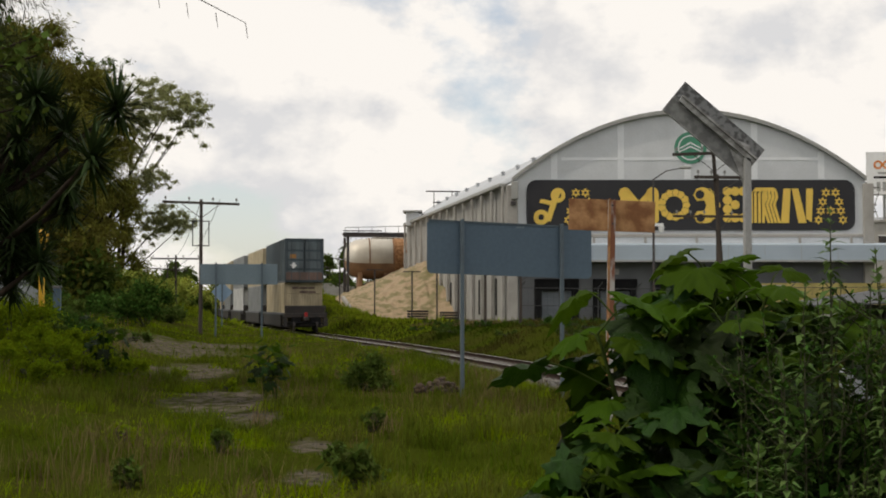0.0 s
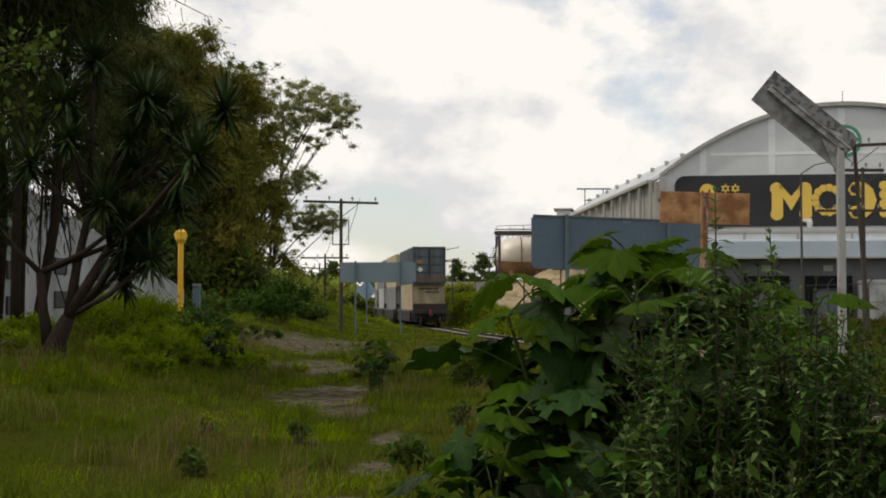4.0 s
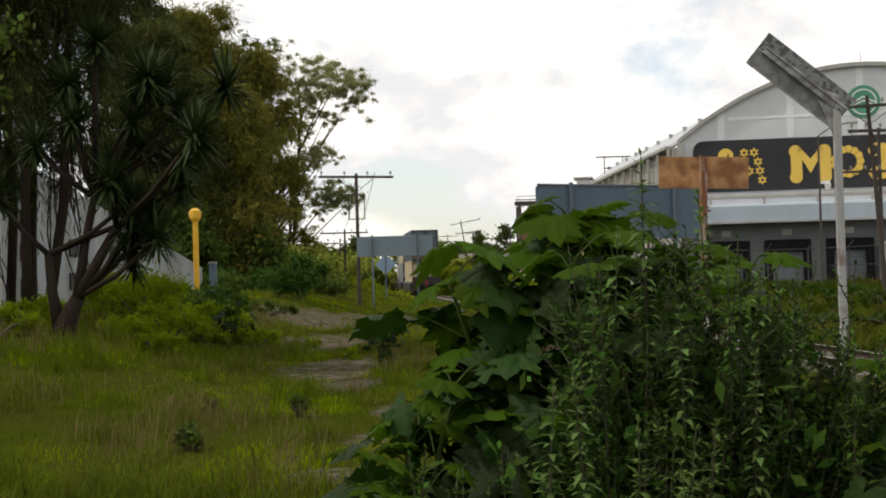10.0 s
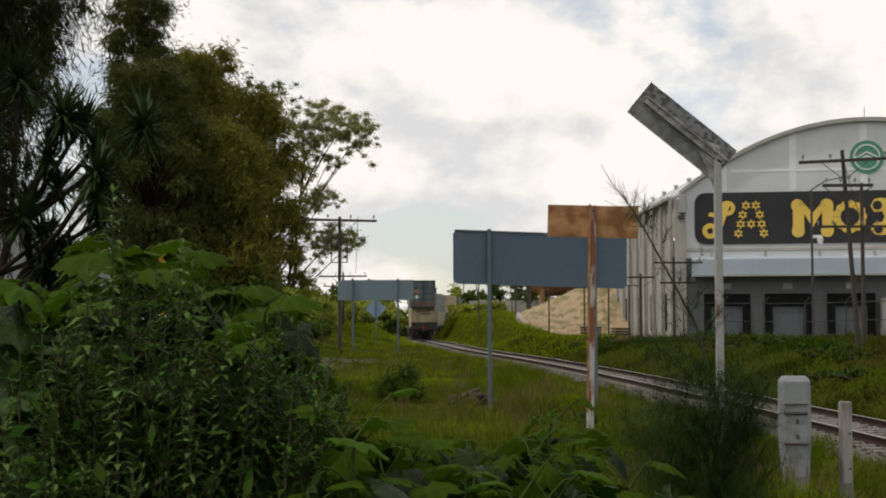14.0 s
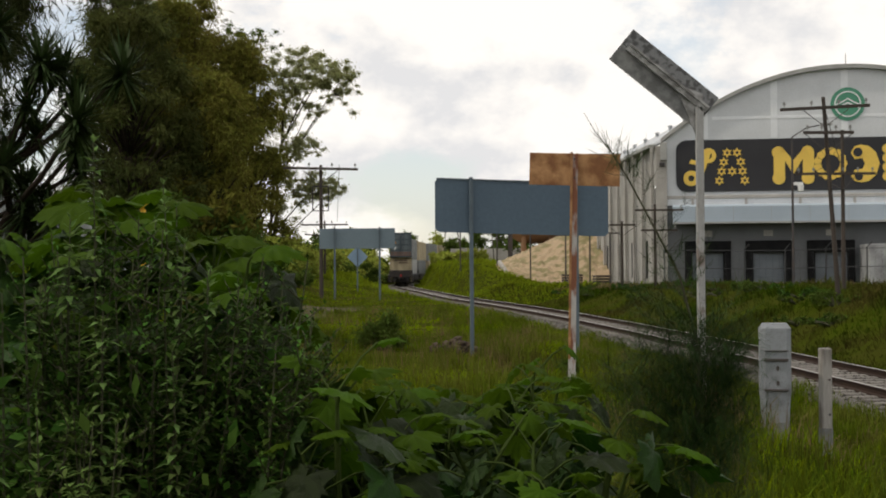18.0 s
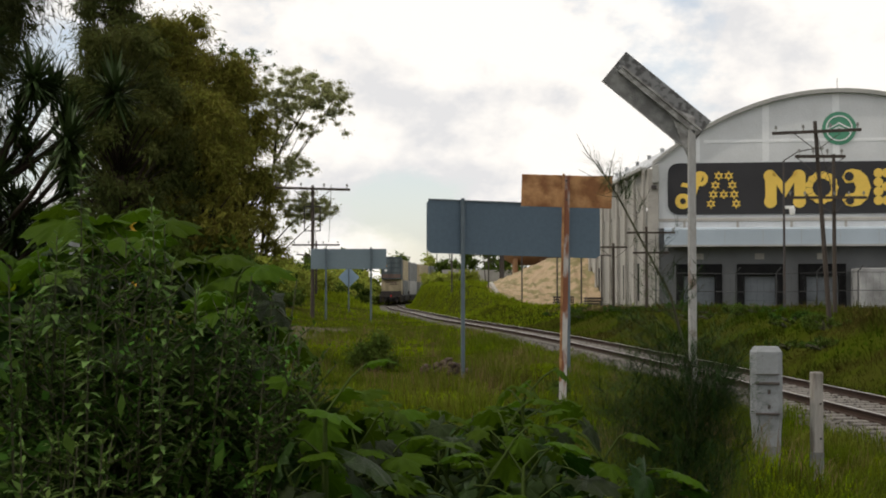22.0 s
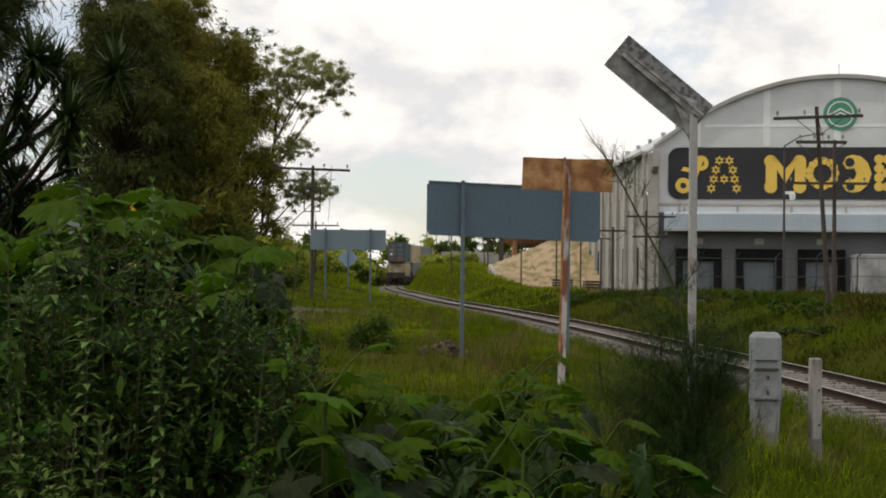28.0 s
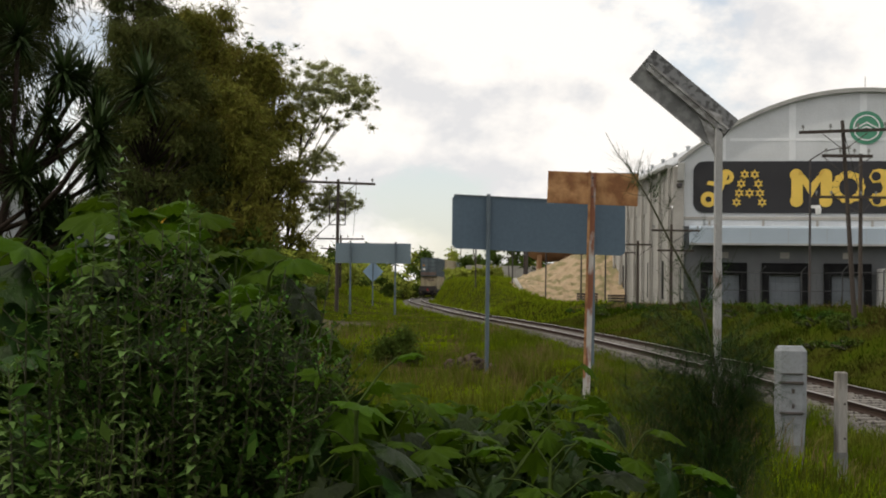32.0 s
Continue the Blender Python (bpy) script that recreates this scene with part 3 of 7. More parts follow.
def build_warehouse():
    w = thing("warehouse", "arched white warehouse with a black and yellow banner over docks", "warehouse", (FX, FY, 0), FACE_RZ)
    base = 0.2
    # white front under the arch
    n = 36
    s0, s1 = -1.0, 23.1
    edge = [(s0 + (s1 - s0) * i / n, arch(s0 + (s1 - s0) * i / n)) for i in range(n + 1)]
    part("upper_front_wall", slab([(s1, 6.4), *edge[::-1], (s0, 6.4)][::-1], 0.3), M_WHITEWALL, w, "white rendered wall under the arch")
    # lower wall with four dock openings; its grey includes the awning's shade
    docks = [(0.62, 3.45), (4.6, 7.4), (8.6, 11.45)]
    top = 3.85
    cols, last = [], s0
    for a, b in docks:
        cols.append((last, a))
        last = b
    cols.append((last, 23.6))
    for a, b in cols:
        part("lower_front_wall", boxed(a, b, 0.0, 0.3, base, 6.4), M_DARKGREY, w)
    for a, b in docks:
        part("lintel", boxed(a, b, 0.0, 0.3, top, 6.4), M_DARKGREY, w)
        d = part("dock_door", boxed(a + 0.3, b - 0.3, 0.12, 0.18, base, top - 0.55), M_DOOR, w, "grey sectional loading door")
        for k in range(5):
            part("door_panel", boxed(a + 0.34, b - 0.34, 0.095, 0.12, base + 0.1 + k * 0.58, base + 0.63 + k * 0.58, bevel=0.012), M_DOOR, d)
        part("dock_seal_top", boxed(a - 0.1, b + 0.1, -0.29, 0.0, top - 0.75, top + 0.05, bevel=0.05), M_BLACK, w, "black rubber dock seal")
        for c in (a - 0.1, b - 0.4):
            part("dock_seal_side", boxed(c, c + 0.5, -0.28, 0.0, base + 0.5, top - 0.55, bevel=0.05), M_BLACK, w)
        part("dock_leveller", boxed(a + 0.1, b - 0.1, -0.3, 0.0, base, base + 0.55, bevel=0.03), M_STEELDARK, w, "black bumper under the loading door")
        part("number_plate", boxed((a + b) / 2 - 0.3, (a + b) / 2 + 0.3, -0.03, 0.0, top + 0.35, top + 0.75), M_CONCRETE, w)
    # arched rim
    rim = []
    for i in range(n):
        (a, za), (b, zb) = edge[i], edge[i + 1]
        bm = bmesh.new()
        vs = [bm.verts.new(p) for p in ((a, -0.35, za - 0.05), (b, -0.35, zb - 0.05), (b, 0.3, zb - 0.05), (a, 0.3, za - 0.05), (a, -0.35, za + 0.22), (b, -0.35, zb + 0.22), (b, 0.3, zb + 0.22), (a, 0.3, za + 0.22))]
        for f in ((0, 1, 5, 4), (2, 3, 7, 6), (4, 5, 6, 7), (1, 0, 3, 2)):
            bm.faces.new([vs[k] for k in f])
        rim.append(bm)
    part("arched_rim", merge(*rim), M_TRIM, w, "grey arched roof edge")
    # panel joints in the white front
    for s in (1.9 + 4.55 * k for k in range(5)):
        part("wall_pilaster", boxed(s - 0.22, s + 0.22, -0.03, 0.0, 10.72, arch(s) - 0.1), M_PILASTER, w)
    part("wall_band", boxed(2.4, 20.0, -0.022, 0.0, 12.0, 12.2), M_PILASTER, w)
    # roof vault behind the front, curved purlins at its side
    m = 24
    verts, faces = [], []
    ys = [0.3 + 1.5 * k for k in range(34)]
    for y in ys:
        for i in range(m + 1):
            s = -1.0 + 24.1 * i / m
            verts.append((s - y * 0.17, y, arch(s) + 0.02))
    for j in range(len(ys) - 1):
        for i in range(m):
            a = j * (m + 1) + i
            faces.append((a, a + 1, a + m + 2, a + m + 1))
    roof = raw("roof", verts, faces, M_ROOF, w, smooth=True)
    sol = roof.modifiers.new("thick", "SOLIDIFY")
    sol.thickness = 0.15
    for k in range(9):
        y = 3 + 5.2 * k
        part("roof_vent", merge(rodded((1.2 - y * 0.17, y, arch(1.2)), (1.2 - y * 0.17, y, arch(1.2) + 0.28), 0.14, 0.14, 8), rodded((1.2 - y * 0.17, y, arch(1.2) + 0.28), (1.2 - y * 0.17, y, arch(1.2) + 0.38), 0.24, 0.08, 8)), M_ROOF, roof, "small round roof ventilator")
    # ledges, band and awning
    part("cornice", boxed(-0.7, 23.2, -0.12, 0.0, 6.72, 6.95, bevel=0.03), M_CONCRETE, w)
    part("cornice_lower", boxed(-0.7, 23.2, -0.06, 0.0, 6.3, 6.72), M_WHITEWALL, w)
    for k in range(7):
        part("wall_bracket", boxed(1.0 + k * 3.5, 1.16 + k * 3.5, -0.16, -0.06, 6.3, 6.85), M_CONCRETE, w)
    aw = bmesh.new()
    for s in (-0.25, 24.5):
        pass
    a = [aw.verts.new(p) for p in ((-0.25, -1.4, 5.05), (24.5, -1.4, 5.05), (24.5, -1.4, 6.15), (-0.25, -1.4, 6.15), (-0.25, 0.0, 5.05), (24.5, 0.0, 5.05), (24.5, 0.0, 6.35), (-0.25, 0.0, 6.35))]
    for f in ((0, 1, 2, 3), (5, 4, 7, 6), (3, 2, 6, 7), (1, 0, 4, 5), (0, 3, 7, 4), (2, 1, 5, 6)):
        aw.faces.new([a[k] for k in f])
    awn = part("awning", aw, M_BLUEBAND, w, "pale blue sheet metal awning over the docks")
    part("awning_gutter", boxed(-0.25, 24.5, -1.44, -1.4, 5.02, 5.14), M_TRIM, awn)
    for k in range(10):
        part("awning_seam", boxed(1.2 + 2.45 * k, 1.22 + 2.45 * k, -1.412, -1.4, 5.14, 6.14), M_TRIM, awn)
    # banner
    bw, bz0, bz1, r = 22.35, 7.2, 10.65, 0.7
    pts = []
    for cx, cz, a0 in ((bw - r, bz1 - r, 0), (r, bz1 - r, 90), (r, bz0 + r, 180), (bw - r, bz0 + r, 270)):
        pts += [(cx + r * math.cos(radians(a0 + 15 * k)), cz + r * math.sin(radians(a0 + 15 * k))) for k in range(7)]
    ban = part("banner", moved(slab(pts, 0.04), 0, -0.1), M_BANNER, w, "black banner with yellow plain shapes")
    Y = -0.135

    def shape(*bms):
        part("banner_shape", merge(*[moved(b, 0, Y - 0.004 * k) for k, b in enumerate(bms)]), M_YELLOW, ban)

    def dot(r, x, z):
        part("banner_dot", moved(slab(disc(r, 14, x, z), 0.02), 0, Y - 0.03), M_BANNER, ban, "dark centre of a yellow shape")

    # looped first shape
    shape(ring(0.2, 0.52, 1.0, 8.1), ring(0.22, 0.5, 2.15, 9.6), slab([(1.25, 7.75), (1.65, 7.85), (2.35, 9.9), (1.9, 9.9)], 0.028), slab([(0.85, 9.1), (1.0, 9.35), (2.0, 9.15), (1.95, 8.85)], 0.026))
    # pyramids of stars
    for cx in (3.68, 20.7):
        for dx, z in ((-0.32, 9.77), (0.33, 9.77), (-0.54, 9.15), (0.57, 9.15), (-0.68, 8.53), (0.0, 8.53), (0.68, 8.53), (-0.84, 7.91), (0.82, 7.91)):
            shape(slab(star(0.34, cx + dx, z), 0.03))
            dot(0.1, cx + dx, z)
    # two bulging uprights joined by a wedge
    for cx in (6.72, 8.6):
        shape(slab(disc(0.42, 16, cx - 0.02, 9.72), 0.03), slab(disc(0.42, 16, cx, 8.02), 0.028), slab([(cx - 0.33, 8.0), (cx + 0.4, 8.0), (cx + 0.4, 9.7), (cx - 0.33, 9.7)], 0.026))
    shape(slab([(6.8, 9.7), (7.66, 8.25), (8.5, 9.7), (8.4, 10.05), (7.66, 9.2), (6.95, 10.05)], 0.024))
    # ring of petals
    for k in range(13):
        a = 2 * math.pi * k / 13
        shape(slab([(10.05 + q * math.cos(a + t), 8.93 + q * math.sin(a + t)) for q, t in ((0.6, -0.2), (1.0, -0.24), (1.1, 0.0), (1.02, 0.22), (0.62, 0.24))], 0.03))
    # half moon with two eyes
    shape(slab([(12.0, 7.65), (12.5, 7.75), (12.95, 8.15), (13.2, 8.9), (12.95, 9.65), (12.5, 10.05), (12.0, 10.15), (11.6, 10.05), (11.35, 9.6), (11.6, 9.2), (12.1, 9.25), (12.25, 8.9), (12.1, 8.55), (11.6, 8.5), (11.35, 8.1), (11.6, 7.75)], 0.03))
    dot(0.3, 11.8, 9.65)
    dot(0.27, 11.85, 8.05)
    # discs in rows
    for x, z in ((13.67, 9.86), (14.2, 9.86), (14.74, 9.86), (13.67, 9.26), (13.67, 8.65), (14.2, 8.95), (13.67, 8.05), (14.2, 8.05), (14.74, 8.05)):
        shape(slab(disc(0.31, 14, x, z), 0.03))
    # wavy stripes
    shape(slab([(15.4, 9.85), (16.9, 9.85), (17.05, 9.95), (16.8, 10.12), (15.6, 10.12)], 0.024))
    for k in range(4):
        x = 15.22 + 0.27 * k
        shape(slab([(x, 7.7), (x + 0.18, 7.7), (x + 0.18, 9.9), (x, 9.75)], 0.03))
    for k in range(4):
        x = 16.16 + 0.24 * k
        shape(slab([(x, 9.9), (x + 0.18, 9.9), (x + 0.26, 9.45), (x + 0.06, 8.95), (x - 0.12, 8.95), (x + 0.06, 9.45)], 0.03), slab([(x - 0.12, 8.95), (x + 0.06, 8.95), (x + 0.42, 7.7), (x + 0.24, 7.7)], 0.028))
    # slanting bars
    shape(slab([(17.3, 7.7), (17.85, 7.7), (17.98, 10.05), (17.5, 10.05)], 0.03))
    shape(slab([(18.05, 10.05), (18.5, 10.05), (19.05, 7.7), (18.5, 7.7)], 0.03))
    shape(slab([(19.0, 8.0), (19.4, 7.75), (19.5, 10.05), (19.05, 10.05)], 0.028))
    # round emblem
    em = part("emblem", moved(slab(disc(1.1, 32, 11.2, 12.85), 0.04), 0, -0.06), M_GREENLOGO, w, "round green emblem with white waves")
    part("emblem_ring", moved(ring(0.78, 0.86, 11.2, 12.85), 0, -0.09), M_PILASTER, em)
    for k, (lo, hi) in enumerate(((12.85, 13.25), (12.62, 12.98))):
        part("emblem_wave", moved(slab([(10.45, lo), (10.85, lo + 0.2), (11.2, hi), (11.55, lo + 0.2), (11.95, lo), (11.95, lo - 0.09), (11.55, lo + 0.1), (11.2, hi - 0.1), (10.85, lo + 0.1), (10.45, lo - 0.09)], 0.02), 0, -0.085 - 0.004 * k), M_PILASTER, em)
    # corner tower pieces
    part("corner_pier", boxed(-1.35, -0.6, -0.35, 0.4, base, 10.3, bevel=0.04), M_CONCRETE, w, "stained concrete corner pier")
    part("corner_pier", boxed(22.9, 23.6, -0.3, 0.4, base, 10.4, bevel=0.04), M_CONCRETE, w)
    part("corner_vent_box", boxed(-1.05, -0.6, -0.75, -0.35, 9.3, 10.5, bevel=0.03), M_TRIM, w)
    part("floodlight", boxed(-1.1, -0.75, -0.65, -0.36, 8.9, 9.15, bevel=0.03), M_STEELDARK, w)
    part("rooftop_mast", rodded((11.1, 0, 15.3), (11.1, 0, 16.2), 0.02), M_WIRE, w)
    # side wall of upright concrete panels, in its own frame
    W_DX = -0.17
    y = 0.3
    k = 0
    while y < 49:
        wdt = 1.22
        x0 = -1.25 - (y + 0.6) * 0.17
        lean = math.degrees(math.atan(0.17))
        p = part("wall_panel", boxed(-0.12, 0.12, -wdt / 2 + 0.02, wdt / 2 - 0.02, base + 0.2, 7.7 if k % 3 else 7.5, bevel=0.015), M_PANEL, w)
        p.matrix_basis = pose(x0, y + 0.6, 0, 0, 0, lean)
        q = part("clerestory_panel", boxed(-0.06, 0.08, -wdt / 2 + 0.03, wdt / 2 - 0.03, 7.75, 10.35), M_PANEL, w)
        q.matrix_basis = pose(x0 + 0.08, y + 0.6, 0, 0, 0, lean)
        if k % 3 == 0:
            r = part("wall_rib", boxed(-0.3, -0.12, -0.16, 0.16, base + 0.2, 10.2, bevel=0.02), M_CONCRETE, w, "upright concrete rib")
            r.matrix_basis = pose(x0, y, 0, 0, 0, lean)
        if k % 5 == 2:
            r = part("wall_slot", boxed(-0.16, -0.12, -0.25, 0.25, base + 1.2, 4.0), M_BLACK, w, "dark narrow wall slot")
            r.matrix_basis = pose(x0, y + 0.6, 0, 0, 0, lean)
        y += wdt * 1.02
        k += 1
    g = part("eave_gutter", boxed(-0.45, 0.0, -24.5, 24.5, 10.25, 10.5, bevel=0.03), M_TRIM, w)
    g.matrix_basis = pose(-1.25 - 25 * 0.17, 24.9, 0, 0, 0, math.degrees(math.atan(0.17)))
    part("back_wall", boxed(-9.3, 15.5, 49.6, 49.9, base, 10.3), M_DARKGREY, w)
    part("far_side_wall", boxed(23.2, 23.5, 0.3, 49.6, base, 10.4), M_DARKGREY, w)
    # small roof tower at the far end
    part("roof_cabin", boxed(-9.6, -8.3, 44, 47, 10.0, 11.35, bevel=0.05), M_WHITEWALL, w, "small white roof cabin")
    part("cabin_roof", boxed(-9.9, -8.0, 43.7, 47.3, 11.35, 11.5), M_TRIM, w)


build_warehouse()

# ==== signs and posts by the track ====
def build_signs():
    # large guide sign seen from behind
    s = thing("road_sign", "large blue-grey back of a rectangular road sign on two thin posts", "road sign", (1.0, 23.0, land(1.0, 23.0)), 10.6)
    z = -land(1.0, 23.0)
    w, v = 1.46, 0.44
    bm = slab([(p, z + 3.15 + q - 0.028 * (p + w)) for p, q in ((-w, 0.06 - v), (-w, v - 0.06), (0.06 - w, v), (w - 0.06, v), (w, v - 0.06), (w, 0.06 - v), (w - 0.06, -v), (0.06 - w, -v))][::-1], 0.025)
    b = part("sign_plate", bm, M_SIGNBACK, s, "plain blue-grey sign back")
    part("sign_edge", boxed(-1.44, 1.44, -0.02, 0.0, -0.012, 0.012, m=pose(0, 0, z + 3.541, 0, 1.6, 0)), M_SIGNPOST, b)
    for x in (-0.87, 0.9):
        part("sign_post", boxed(x - 0.03, x + 0.03, -0.07, -0.01, -0.4, z + 3.62 - 0.028 * (x + w), bevel=0.008), M_SIGNPOST, s, "thin blue-grey steel post")
    part("maker_plate", boxed(0.1, 0.24, -0.006, 0.0, z + 3.47, z + 3.5), M_FARSIGN, b)
    # rusted sign back
    h = land(1.85, 17.8)
    r = thing("rusty_sign", "rusted rectangular sign seen from behind on a peeling white post", "road sign", (1.44, 17.78, h), 0)
    part("sign_plate", boxed(-0.57, 0.585, 0.03, 0.036, -0.205, 0.205, bevel=0.002, m=pose(0, 0, 3.36 - h, 0, 1.7, 0)), M_RUST, r, "sheet rusted orange brown")
    tilt = pose(0, 0, 3.55 - h, 0, 1.1, 0)
    sp = part("sign_post", boxed(-0.045, 0.045, -0.02, 0.0, h - 3.95, 0.0, m=tilt), M_RUSTPOST, r, "steel channel post with peeling white paint")
    for q in (-0.045, 0.035):
        part("flange", boxed(q, q + 0.01, 0.0, 0.03, h - 3.95, 0.02, m=tilt), M_RUSTPOST, sp)
    part("post_rust_strip", boxed(-0.05, -0.02, -0.026, -0.02, h - 3.2, 0.03, m=tilt), M_RUST, r)
    for q in (-0.06, -0.3):
        part("bolt", rodded((0.0, -0.035, 3.55 - h + q), (0.0, -0.015, 3.55 - h + q), 0.014, 0.014, 6), M_STEELDARK, r)
    # broken crossbuck
    h = land(2.86, 16.5)
    c = thing("crossing_sign", "weathered crossbuck with one slanting arm on a white post", "crossing sign", (2.82, 16.5, h), 0)
    part("post", boxed(-0.045, 0.045, -0.04, 0.04, -0.4, 4.0 - h, bevel=0.01), M_XPOST, c, "white steel post with rust spots")
    arm = part("arm", merge(boxed(-0.66, 0.64, 0.02, 0.028, -0.245, 0.0), boxed(-0.66, 0.64, 0.02, 0.028, -0.245, -0.235)), M_XLOWER, c, "dark weathered sign blade")
    part("upper_blade", boxed(-0.66, 0.64, 0.012, 0.02, -0.002, 0.205), M_XBACK, arm, "speckled dark upper half of the blade")
    part("blade_edge", boxed(-0.66, 0.64, -0.02, 0.02, -0.252, -0.245), M_XBUCK, arm)
    ang = -39.5
    mx = pose(-0.39, 0.0, 4.35 - h, 0, -ang, 0)
    arm.matrix_basis = mx
    part("channel", merge(boxed(-0.58, 0.62, -0.04, 0.0, -0.045, 0.045), boxed(-0.58, 0.62, -0.06, -0.04, 0.02, 0.045)), M_XBUCK, arm, "pale steel channel along the blade")
    part("gusset", slab([(-0.0, 3.55 - h), (0.045, 3.55 - h), (0.045, 4.15 - h), (-0.28, 4.28 - h)], 0.02), M_XBUCK, c)
    # white concrete marker post
    h = -0.1
    p = thing("marker_post", "thick white concrete marker post with chipped lettering, in grass", "marker post", (3.15, 14.1, h), -6)
    w0, w1, t = 0.152, 0.128, 1.53 - h
    bm = bmesh.new()
    ringz = [(-0.3, w1), (0.55, w1), (t - 0.75, w1 + 0.015), (t - 0.7, w0), (t - 0.05, w0), (t, w0 - 0.035)]
    loops = [[bm.verts.new((a * q, b * q * 0.75, zz)) for a, b in ((-1, -0.7), (-0.7, -1), (0.7, -1), (1, -0.7), (1, 0.7), (0.7, 1), (-0.7, 1), (-1, 0.7))] for zz, q in ringz]
    for l0, l1 in zip(loops, loops[1:]):
        for k in range(8):
            bm.faces.new((l0[k], l0[(k + 1) % 8], l1[(k + 1) % 8], l1[k]))
    bm.faces.new(loops[-1])
    part("shaft", bm, M_WHITEPOST, p)
    part("lower_shaft", boxed(-0.132, 0.132, -0.099, 0.099, -0.25, t - 0.78, bevel=0.03), M_DULLGREY, p, "grey weathered lower shaft")
    for zz, hh in ((t - 0.38, 0.03), (t - 0.68, 0.025), (t - 0.28, 0.012)):
        part("ledge", boxed(-0.12, 0.12, -0.136, -0.112, zz, zz + hh, bevel=0.006), M_STEELDARK, p, "chipped dark groove across the face")
    for zz in (t - 0.47, t - 0.62):
        part("mark", boxed(0.0, 0.03, -0.127, -0.118, zz, zz + 0.045, bevel=0.004), M_STEELDARK, p, "small dark hole")
    # thin white post
    q = thing("wooden_post", "thin weathered white post in the grass by the rails", "post", (3.68, 14.2, -0.15), 10)
    part("shaft", boxed(-0.055, 0.055, -0.05, 0.05, -0.3, 1.42, bevel=0.012), M_WOODPOST, q)
    part("darker_base", boxed(-0.058, 0.058, -0.053, 0.053, -0.3, 0.62, bevel=0.012), M_DULLGREY, q, "darker lower end")
    for zz in (1.1, 0.75, 0.3):
        part("bolt", rodded((0.02, -0.06, zz), (0.02, -0.045, zz), 0.012), M_STEELDARK, q)
    # far board
    h = land(-4.2, 56)
    f = thing("road_sign", "pale grey back of a far rectangular road sign on posts", "road sign", (-4.21, 56.0, h), 0)
    part("sign_plate", boxed(-1.51, 1.51, 0.0, 0.025, 2.97 - h, 3.78 - h, bevel=0.008), M_FARSIGN, f)
    for x in (-0.9, 0.9):
        part("sign_post", boxed(x - 0.035, x + 0.035, -0.07, -0.0, -0.4, 3.83 - h), M_SIGNPOST, f)
    # diamond sign behind it
    h = land(-5.4, 72)
    d = thing("warning_sign", "pale blue back of a diamond road sign on a post", "road sign", (-5.4, 72.0, h), 0)
    part("sign_plate", slab([(-0.54, 2.8 - h), (0, 2.26 - h), (0.54, 2.8 - h), (0, 3.34 - h)], 0.02), M_DIAMOND, d)
    part("sign_post", boxed(-0.03, 0.03, -0.05, 0.0, -0.4, 3.3 - h), M_SIGNPOST, d)
    # yellow pipe
    h = land(-9.6, 42)
    y = thing("vent_pipe", "tall yellow vent pipe with a capped head among shrubs", "pipe", (-9.6, 42.0, h))
    part("pipe", rodded((0, 0, -0.3), (0, 0, 4.07 - h), 0.085, 0.085, 12), M_PIPE, y)
    part("cap", merge(rodded((0, 0, 3.97 - h), (0, 0, 4.07 - h), 0.11, 0.17, 14), rodded((0, 0, 4.07 - h), (0, 0, 4.29 - h), 0.17, 0.17, 14), rodded((0, 0, 4.29 - h), (0, 0, 4.37 - h), 0.17, 0.08, 14), rodded((-0.19, 0, 4.19 - h), (0.19, 0, 4.19 - h), 0.06, 0.06, 8)), M_PIPE, y, "yellow valve head")


build_signs()


# ==== poles and wires ====
def telegraph_pole(x, y, top, arms, lean=0.0, label="dark timber telegraph pole with a long crossarm and insulators", turn=0.0, frame_box=False, girth=0.088):
    h = land(x, y)
    p = thing("telegraph_pole", label, "utility pole", (x, y, h), turn)
    t = top - h
    lx = math.tan(radians(lean))
    part("pole", rodded((-lx * t, 0, -0.5), (0, 0, t), girth, girth * 0.7, 10), M_POLE, p)
    for z, w, n, off, tilt in arms:
        zz = z - h
        cx = -lx * (t - zz) + off
        a = part("crossarm", boxed(-w / 2, w / 2, -0.05, 0.05, -0.048, 0.048, m=pose(cx, -0.12, zz, 0, tilt, 0)), M_POLE, p)
        for k in range(n):
            u = -w / 2 + 0.12 + (w - 0.24) * k / max(n - 1, 1)
            dz = -math.tan(radians(tilt)) * u
            part("insulator", merge(rodded((cx + u, -0.14, zz + dz + 0.05), (cx + u, -0.14, zz + dz + 0.14), 0.015, 0.015, 6), rodded((cx + u, -0.14, zz + dz + 0.13), (cx + u, -0.14, zz + dz + 0.23), 0.05, 0.035, 8)), M_PORCELAIN, a)
        for s in (-1, 1):
            part("brace", rodded((cx - off, -0.12, zz - 0.62), (cx + s * 0.75, -0.15, zz - 0.05), 0.014, 0.014, 5), M_STEELDARK, a)
    if frame_box:
        z0, z1 = 4.55 - h, 5.5 - h
        part("cable_frame", merge(boxed(-0.34, -0.3, -0.2, -0.16, z0, z1), boxed(0.3, 0.34, -0.2, -0.16, z0, z1), boxed(-0.34, 0.34, -0.2, -0.16, z1, z1 + 0.04), boxed(-0.34, 0.34, -0.2, -0.16, z0 - 0.04, z0)), M_STEELDARK, p, "thin steel cable frame")
    return p


